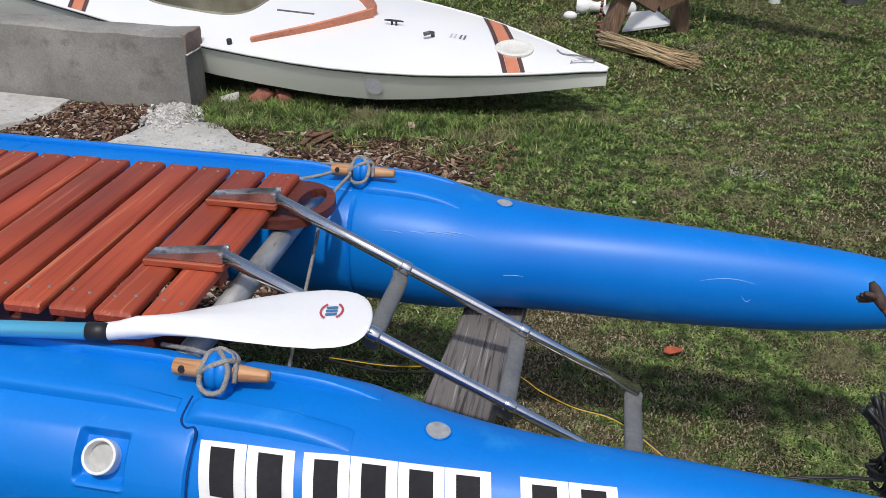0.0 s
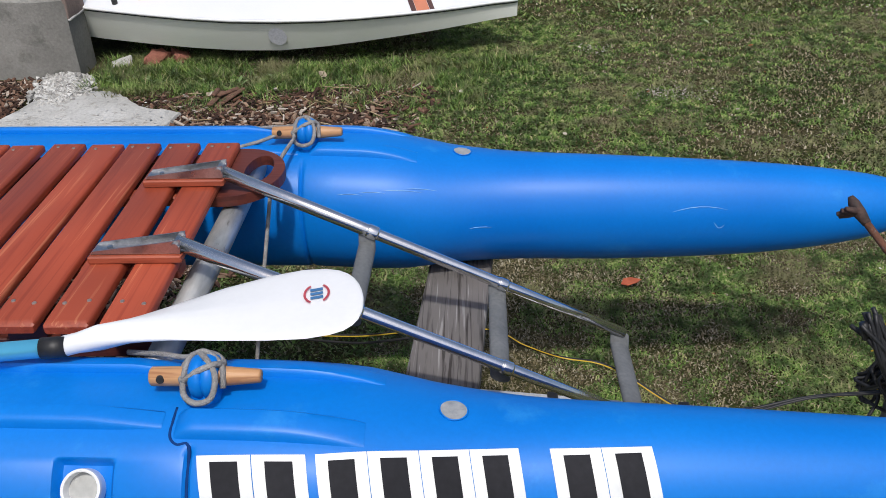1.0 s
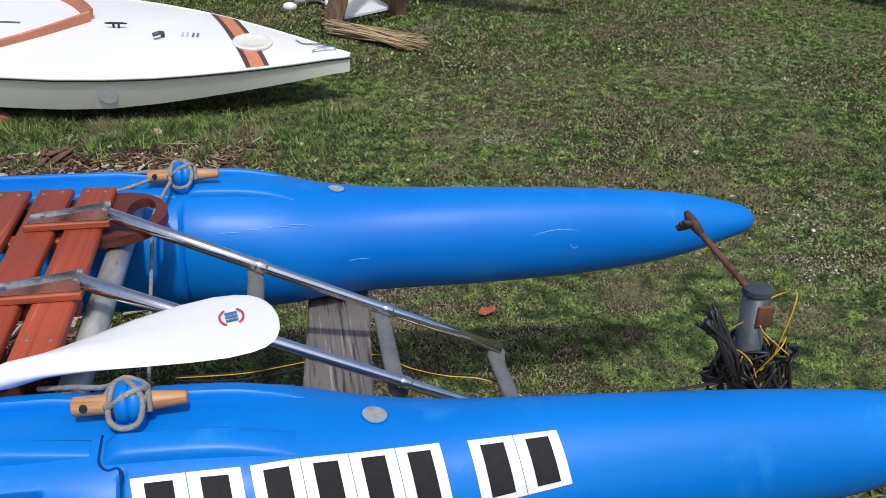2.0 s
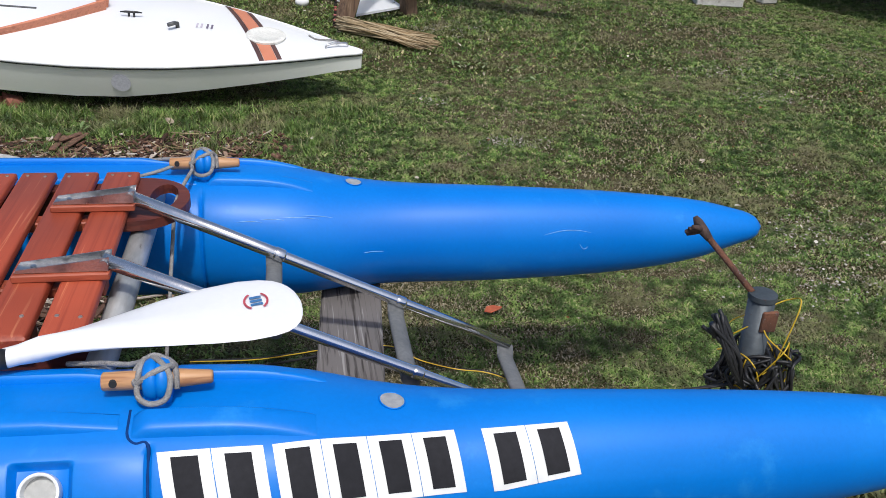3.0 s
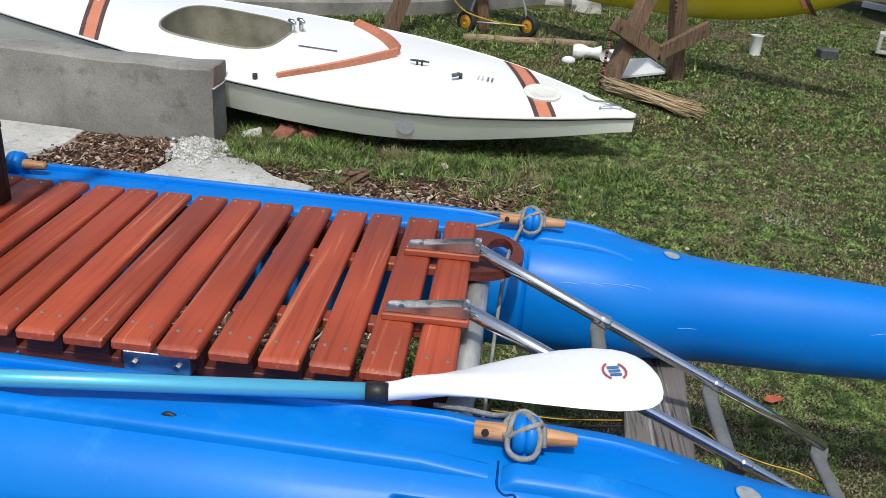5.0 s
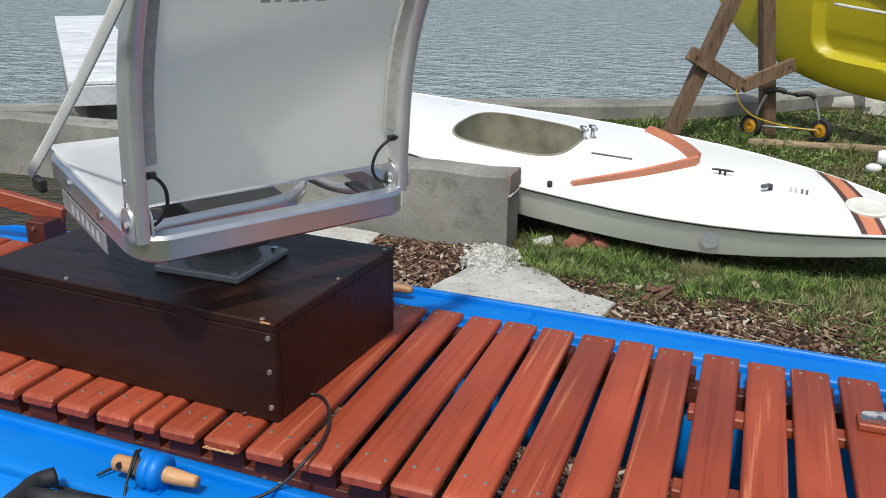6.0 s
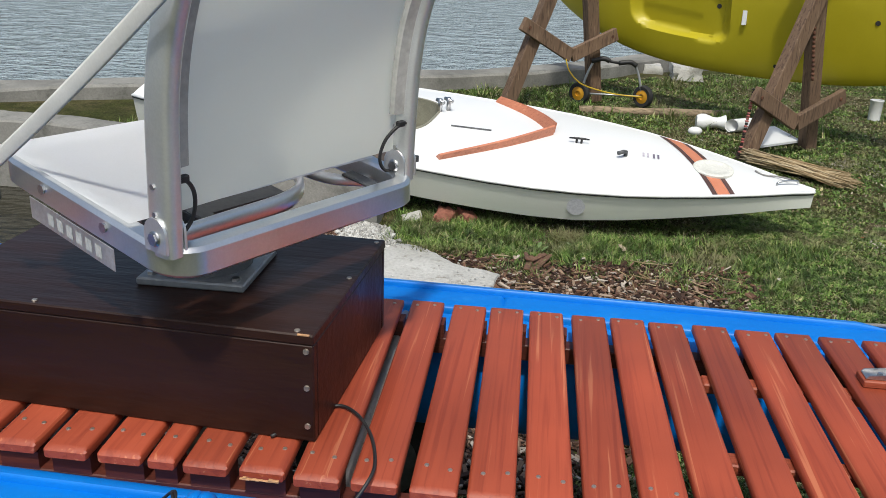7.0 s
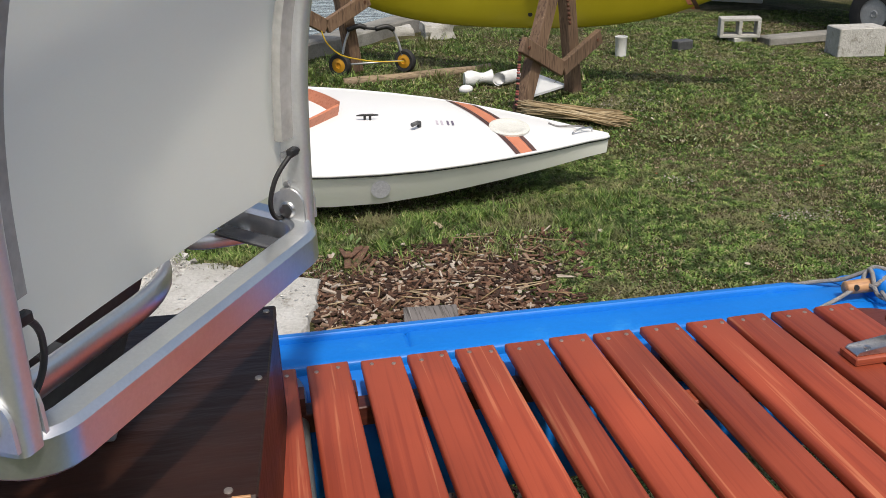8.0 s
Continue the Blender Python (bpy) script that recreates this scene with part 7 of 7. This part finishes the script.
def build_chips():
    rnd = random.Random(11)
    verts, faces = [], []
    count = 0
    while count < 17000:
        x, y = rnd.uniform(-3.0, 0.9), rnd.uniform(0.5, 3.75)
        if rnd.random() > mulch_amount(x, y) or blocked(x, y):
            continue
        count += 1
        big = rnd.random()
        l, w, t = 0.008 + 0.042 * big ** 4 + 0.010 * rnd.random(), 0.003 + 0.009 * rnd.random() ** 2, 0.0015 + 0.0035 * rnd.random()
        m = pose(x, y, ground_height(x, y) + 0.004 + 0.014 * rnd.random(), rnd.gauss(0, 16), rnd.gauss(0, 16), rnd.uniform(0, 360))
        k = len(verts)
        for sx, sy, sz in ((-1, -0.7, -1), (1, -1, -1), (0.9, 1, -1), (-0.8, 0.9, -1), (-1, -0.6, 1), (0.9, -1, 1), (1, 0.9, 1), (-0.9, 1, 1)):
            verts.append(m @ Vector((sx * l, sy * w, sz * t)))
        faces += [(k, k + 3, k + 2, k + 1), (k + 4, k + 5, k + 6, k + 7), (k, k + 1, k + 5, k + 4), (k + 1, k + 2, k + 6, k + 5), (k + 2, k + 3, k + 7, k + 6), (k + 3, k, k + 4, k + 7)]
    stuff_mesh("wood_chips", verts, faces, CHIPS, "scattered brown bark and wood chips between grass and slab", "mulch")
    bm = bmesh.new()
    for q, (dx, dy, rz, ln, wd) in enumerate(((0, 0, 76, 0.13, 0.020), (0.035, 0.02, 70, 0.11, 0.014), (-0.035, -0.02, 84, 0.10, 0.016), (0.01, 0.05, 62, 0.08, 0.012), (-0.05, 0.03, 95, 0.07, 0.012))):
        box(bm, (-ln, -wd, 0), (ln, wd, 0.014), 0.005, pose(-0.783 + dx, 3.10 + dy, 0.016 + 0.007 * q, 6 * q - 10, -5 + 3 * q, rz))
    solo("bark_piece", bm, BARK, "split slivers of reddish brown bark on the mulch", "bark", smooth=30)
    for x, y, r, a in ((-1.52, 3.68, 0.05, 20), (-1.33, 3.74, 0.07, 70), (-1.20, 3.77, 0.06, 120)):
        bm = bmesh.new()
        box(bm, (-r * 1.1, -r * 0.75, -r * 0.5), (r * 1.1, r * 0.75, r * 0.5), r * 0.12)
        bmesh.ops.subdivide_edges(bm, edges=bm.edges[:], cuts=2, use_grid_fill=True)
        for v in bm.verts:
            v.co += Vector((1, 1, 0.7)) * 0.45 * r * noise.noise(v.co * 19 + Vector((x * 7, 0, 0)))
        bmesh.ops.transform(bm, matrix=pose(x, y, bank(x, y) + r * 0.4, 12, -9, a), verts=bm.verts[:])
        solo("brick_fragment", bm, BRICK if r > 0.052 else PALE_CONCRETE, "broken lump of red brick at the foot of the dinghy" if r > 0.052 else "broken lump of pale concrete by the wall", "rubble", smooth=35)


def build_twigs():
    rnd = random.Random(31)
    bm = bmesh.new()
    for k in range(90):
        x, y = rnd.uniform(-1.0, 0.25), rnd.uniform(2.1, 3.45)
        if mulch_amount(x, y) < 0.3 or blocked(x, y):
            continue
        ln, a = 0.03 + 0.09 * rnd.random() ** 2, rnd.uniform(0, 6.28)
        z = ground_height(x, y) + 0.022
        p = [(x + math.cos(a) * ln * s + 0.006 * rnd.random(), y + math.sin(a) * ln * s, z + 0.008 * rnd.random()) for s in (-1, -0.3, 0.4, 1)]
        sweep(bm, p, [0.002, 0.0035, 0.003, 0.0015], 5)
    solo("twigs", bm, REED, "thin pale twigs lying on the bark mulch", "twigs", "stuff", smooth=60)


BARK = surface("brown_bark", (0.09, 0.045, 0.028), (0.22, 0.12, 0.075), 30, (0.4, 2, 1), rough=0.9, bump=0.8, fine=120)
BRICK = surface("broken_red_brick", (0.2, 0.07, 0.045), (0.32, 0.13, 0.09), 18, rough=0.9, bump=0.6)


def build_rubble():
    rnd = random.Random(21)
    verts, faces = [], []
    for k in range(4200):
        x = rnd.gauss(-1.72, 0.065)
        y = min(3.49, 3.31 + rnd.gauss(0, 0.10)) - 0.5 * (x + 1.71)
        r = 0.004 + 0.017 * rnd.random() ** 3
        heap = math.exp(-((x + 1.71) / 0.1) ** 2 - ((y - 3.36) / 0.16) ** 2)
        m = pose(x, y, ground_height(x, y) + r * 0.4 + 0.010 + 0.022 * heap * rnd.random(), rnd.uniform(0, 360), rnd.uniform(0, 360), 0)
        i = len(verts)
        for p in ((1, 0, 0), (-1, 0, 0), (0, 1, 0), (0, -1, 0), (0, 0, 1), (0, 0, -1)):
            verts.append(m @ (Vector(p) * r * rnd.uniform(0.7, 1.3)))
        faces += [(i, i + 2, i + 4), (i + 2, i + 1, i + 4), (i + 1, i + 3, i + 4), (i + 3, i, i + 4), (i + 2, i, i + 5), (i + 1, i + 2, i + 5), (i + 3, i + 1, i + 5), (i, i + 3, i + 5)]
    for k in range(420):
        x, y = rnd.uniform(-1.75, -1.0), rnd.uniform(2.4, 3.15)
        if y > 3.2 + 0.42 * (-1.55 - x) * (1 if x > -1.55 else -0.5) or rnd.random() > 0.35 + 0.6 * (y - 2.4):
            continue
        r = 0.002 + 0.007 * rnd.random() ** 3
        i = len(verts)
        verts += [Vector((x + r * px * rnd.uniform(0.7, 1.3), y + r * py * rnd.uniform(0.7, 1.3), 0.036 + bank(x, y) + r * (0.4 + pz * 0.6))) for px, py, pz in ((1, 0, 0), (-1, 0, 0), (0, 1, 0), (0, -1, 0), (0, 0, 1), (0, 0, -1))]
        faces += [(i, i + 2, i + 4), (i + 2, i + 1, i + 4), (i + 1, i + 3, i + 4), (i + 3, i, i + 4)]
    stuff_mesh("rubble", verts, faces, GRAVEL, "pale crumbled concrete rubble beside the wall", "rubble")


def build_grass():
    rnd = np.random.RandomState(5)

    def field(n, x0, x1, y0, y1, hmin, hmax, wd, sign):
        xs, ys = rnd.uniform(x0, x1, n), rnd.uniform(y0, y1, n)
        vs, fs = [], []
        for x, y in zip(xs, ys):
            v = SEA_V.x * x + SEA_V.y * y
            if v > 6.85 or blocked(x, y):
                continue
            patch = 0.7 * noise.noise(Vector((x * 0.8, y * 0.8, 9.0))) + 0.6 * noise.noise(Vector((x * 2.9, y * 2.9, 5.0))) + 0.75 * noise.noise(Vector((x * 11.0, y * 11.0, 7.0)))
            if rnd.rand() < mulch_amount(x, y) * 0.97 or rnd.rand() > 0.72 + 1.3 * sign * patch:
                continue
            h = rnd.uniform(hmin, hmax) * (1.0 + 0.5 * sign * patch)
            a, lean = rnd.uniform(0, 6.283), rnd.uniform(0.6, 2.4)
            ca, sa = math.cos(a), math.sin(a)
            z = ground_height(x, y)
            k = len(vs)
            w = wd * rnd.uniform(0.6, 1.3)
            ex, ey = x + ca * h * lean * 0.45, y + sa * h * lean * 0.45
            fx, fy = x + ca * h * lean, y + sa * h * lean
            vs.append((x - sa * w, y + ca * w, z - 0.004))
            vs.append((x + sa * w, y - ca * w, z - 0.004))
            vs.append((ex + sa * w * 0.7, ey - ca * w * 0.7, z + h * 0.65))
            vs.append((ex - sa * w * 0.7, ey + ca * w * 0.7, z + h * 0.65))
            vs.append((fx, fy, z + h * 0.8))
            fs.append((k, k + 1, k + 2, k + 3))
            fs.append((k + 3, k + 2, k + 4))
        return vs, fs
    # beside the boat, extra straw browns the trodden grass and stands in for shade
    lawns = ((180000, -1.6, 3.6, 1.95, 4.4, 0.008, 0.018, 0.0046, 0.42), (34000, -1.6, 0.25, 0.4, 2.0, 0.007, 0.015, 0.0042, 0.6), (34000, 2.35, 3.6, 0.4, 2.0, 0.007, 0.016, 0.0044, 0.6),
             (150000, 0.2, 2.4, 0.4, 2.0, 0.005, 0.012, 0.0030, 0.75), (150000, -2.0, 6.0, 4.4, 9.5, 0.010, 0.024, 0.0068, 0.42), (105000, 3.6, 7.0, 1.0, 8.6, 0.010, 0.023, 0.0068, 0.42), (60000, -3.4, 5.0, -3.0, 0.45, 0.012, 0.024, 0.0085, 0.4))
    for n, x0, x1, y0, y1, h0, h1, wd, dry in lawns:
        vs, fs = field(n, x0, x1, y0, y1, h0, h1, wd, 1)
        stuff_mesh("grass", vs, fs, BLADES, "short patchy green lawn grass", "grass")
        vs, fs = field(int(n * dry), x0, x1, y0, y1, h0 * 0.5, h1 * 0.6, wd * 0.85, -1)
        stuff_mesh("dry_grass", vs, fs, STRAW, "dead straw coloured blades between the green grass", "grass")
    # taller tufts along the dinghy, the wall's end and the seawall
    vs, fs = [], []
    spots = [(-1.6 + 0.65 * rnd.rand(), 3.44 + 0.36 * rnd.rand()) for _ in range(80)] + [(-1.1 + 1.9 * rnd.rand(), 3.46 + 0.22 * rnd.rand()) for _ in range(90)]
    spots += [(-1.55 + 0.6 * rnd.rand(), 3.20 + 0.38 * rnd.rand()) for _ in range(70)] + [(-1.0 + 1.5 * rnd.rand(), 2.95 + 0.5 * rnd.rand()) for _ in range(90)]
    spots += [(-0.66 + 0.3 * rnd.rand(), 3.22 + 0.35 * rnd.rand()) for _ in range(60)]
    for _ in range(70):
        u = rnd.uniform(-4, 9)
        p = SEA_U * u + SEA_V * (6.6 - 0.5 * rnd.rand())
        spots.append((p.x, p.y))
    spots += [(-0.9 + 2.6 * rnd.rand(), 6.0 + 1.6 * rnd.rand()) for _ in range(26)]
    for cx, cy in spots:
        far = 1.7 if cy > 5 else 1.0
        for _ in range(42):
            x, y = cx + rnd.normal(0, 0.04 * far), cy + rnd.normal(0, 0.04 * far)
            h = rnd.uniform(0.012, 0.05) * far * (0.6 + 0.8 * abs(math.sin(cx * 23 + cy * 17)))
            a, lean = rnd.uniform(0, 6.283), rnd.uniform(0.4, 1.7)
            ca, sa = math.cos(a), math.sin(a)
            w = 0.0030 * far
            k = len(vs)
            z = ground_height(x, y)
            vs += [(x - sa * w, y + ca * w, z), (x + sa * w, y - ca * w, z), (x + ca * h * lean * 0.4 + sa * w * 0.7, y + sa * h * lean * 0.4 - ca * w * 0.7, z + h * 0.6),
                   (x + ca * h * lean * 0.4 - sa * w * 0.7, y + sa * h * lean * 0.4 + ca * w * 0.7, z + h * 0.6), (x + ca * h * lean, y + sa * h * lean, z + h)]
            fs += [(k, k + 1, k + 2, k + 3), (k + 3, k + 2, k + 4)]
    stuff_mesh("grass_tufts", vs, fs, BLADES, "taller green grass tufts along the boat and walls", "grass")


def build_sand():
    """Pale sandy spots where the lawn has worn through."""
    rnd = random.Random(17)
    verts, faces = [], []
    spots = ((2.39, 1.49, 0.16), (2.63, 1.95, 0.14), (3.32, 4.52, 0.12), (3.77, 4.47, 0.14), (4.84, 4.98, 0.22), (1.75, 5.63, 0.16), (1.45, 3.1, 0.07), (3.15, 7.34, 0.4), (1.14, 3.82, 0.06), (1.55, 3.08, 0.07), (1.38, 5.63, 0.1), (3.4, 3.9, 0.1))
    for cx, cy, s in spots:
        for k in range(int(1500 * s) + 30):
            x, y = cx + rnd.gauss(0, s * 1.3), cy + rnd.gauss(0, s * 0.9)
            r = 0.002 + 0.008 * rnd.random() ** 3
            z = ground_height(x, y) + 0.007 + 0.008 * rnd.random()
            i = len(verts)
            a0 = rnd.uniform(0, 6.28)
            verts += [(x + r * math.cos(a0 + q * 1.2566) * rnd.uniform(0.6, 1.2), y + r * math.sin(a0 + q * 1.2566) * rnd.uniform(0.6, 1.2), z - 0.002) for q in range(5)] + [(x, y, z + 0.003)]
            faces += [(i + q, i + (q + 1) % 5, i + 5) for q in range(5)]
    stuff_mesh("sand_patches", verts, faces, SAND, "pale sandy crumbs showing through the worn lawn", "sand")


def build_weeds():
    """Broad-leaved weeds lying flat in the grass."""
    rnd = random.Random(23)
    verts, faces = [], []
    for cx, cy, n, s in ((1.54, 4.62, 26, 0.13), (1.85, 4.31, 14, 0.09), (-0.55, 3.42, 14, 0.08), (0.36, 3.62, 10, 0.04), (-1.25, 3.42, 22, 0.14), (-0.62, 3.28, 20, 0.1)):
        for k in range(n):
            x, y = cx + rnd.gauss(0, s), cy + rnd.gauss(0, s * 0.4)
            ln, wd, a = rnd.uniform(0.025, 0.06), rnd.uniform(0.006, 0.012), rnd.uniform(0, 6.28)
            m = pose(x, y, ground_height(x, y) + 0.012, rnd.gauss(0, 14), rnd.uniform(-40, -8), math.degrees(a))
            i = len(verts)
            for px, py, pz in ((0, 0.15, 0), (0, -0.15, 0), (0.35, -0.8, 0.1), (0.7, -0.9, 0.05), (1, 0, -0.1), (0.7, 0.9, 0.05), (0.35, 0.8, 0.1), (0.5, 0, -0.02)):
                verts.append(m @ Vector((px * ln, py * wd, pz * ln * 0.4)))
            faces += [(i + p, i + q, i + 7) for p, q in ((0, 1), (1, 2), (2, 3), (3, 4), (4, 5), (5, 6), (6, 0))]
    stuff_mesh("weeds", verts, faces, WEED, "pale green broad-leaved weeds in the grass", "weeds")


SAND = islands("pale_sand", [(0, (0.22, 0.195, 0.15)), (0.6, (0.36, 0.33, 0.27)), (1, (0.52, 0.49, 0.43))], rough=0.95)
WEED = islands("weed_leaf", [(0, (0.10, 0.17, 0.05)), (0.6, (0.20, 0.28, 0.11)), (1, (0.33, 0.38, 0.22))], rough=0.6)


RED_LEAF = surface("orange_red_leaf", (0.36, 0.075, 0.03), (0.48, 0.12, 0.05), 40, rough=0.6, bump=0.4)


def build_leaves():
    rnd = random.Random(3)
    verts, faces = [], []
    for k in range(330):
        if k == 1:
            x, y, r = -0.327, 3.43, 0.05
        else:
            x, y, r = rnd.uniform(-0.8, 4.2), rnd.uniform(1.2, 6.6), 0.005 + 0.016 * rnd.random() ** 3
        m = pose(x, y, ground_height(x, y) + 0.03, rnd.gauss(0, 14), rnd.gauss(0, 14), rnd.uniform(0, 360))
        i = len(verts)
        ring = [(-1, 0, 0), (-0.5, 0.45, 0.15), (0.3, 0.5, 0.1), (1, 0, 0.1), (0.3, -0.5, 0.2), (-0.5, -0.42, 0.1), (0, 0, -0.05)]
        verts += [m @ (Vector(p) * r) for p in ring]
        faces += [(i + 6, i + a, i + (a + 1) % 6) for a in range(6)]
    bm = bmesh.new()
    ring = [(-1, 0, 0.1), (-0.55, 0.5, 0.3), (0.2, 0.62, 0.25), (0.8, 0.4, 0.1), (1, 0, 0.25), (0.4, -0.5, 0.35), (-0.5, -0.42, 0.1)]
    loft(bm, [[Vector(p) * 0.036 + Vector((0, 0, dz)) for p in ring] for dz in (0.0, 0.0015)])
    bmesh.ops.transform(bm, matrix=pose(1.02, 1.345, ground_height(1.02, 1.345) + 0.016, 0, 0, 15), verts=bm.verts[:])
    solo("leaf", bm, RED_LEAF, "curled orange-red fallen leaf lying on the lawn", "leaf")
    stuff_mesh("fallen_leaves", verts, faces, LEAF, "scattered dry brown and pale fallen leaves", "leaves")


# ---- build ----
build_ground()
build_seawall()
build_wall()
build_slabs()
build_catamaran()
build_paddle()
build_box()
build_seat()
build_cable()
build_trailer()
build_wiring()
build_dinghy()
VEES = (((0.10, 0.885), (0.62, 0.60), (1.09, 0.775)), ((-0.06, 0.565), (0.42, 0.315), (0.90, 0.50)))
for (front, rear), vee in zip(STANDS, VEES):
    build_stand(front, rear, vee)
build_kayak()
build_straps()
build_cart()
build_yard_things()
build_dock()
build_chips()
build_twigs()
build_rubble()
build_leaves()
build_sand()
build_weeds()
build_grass()
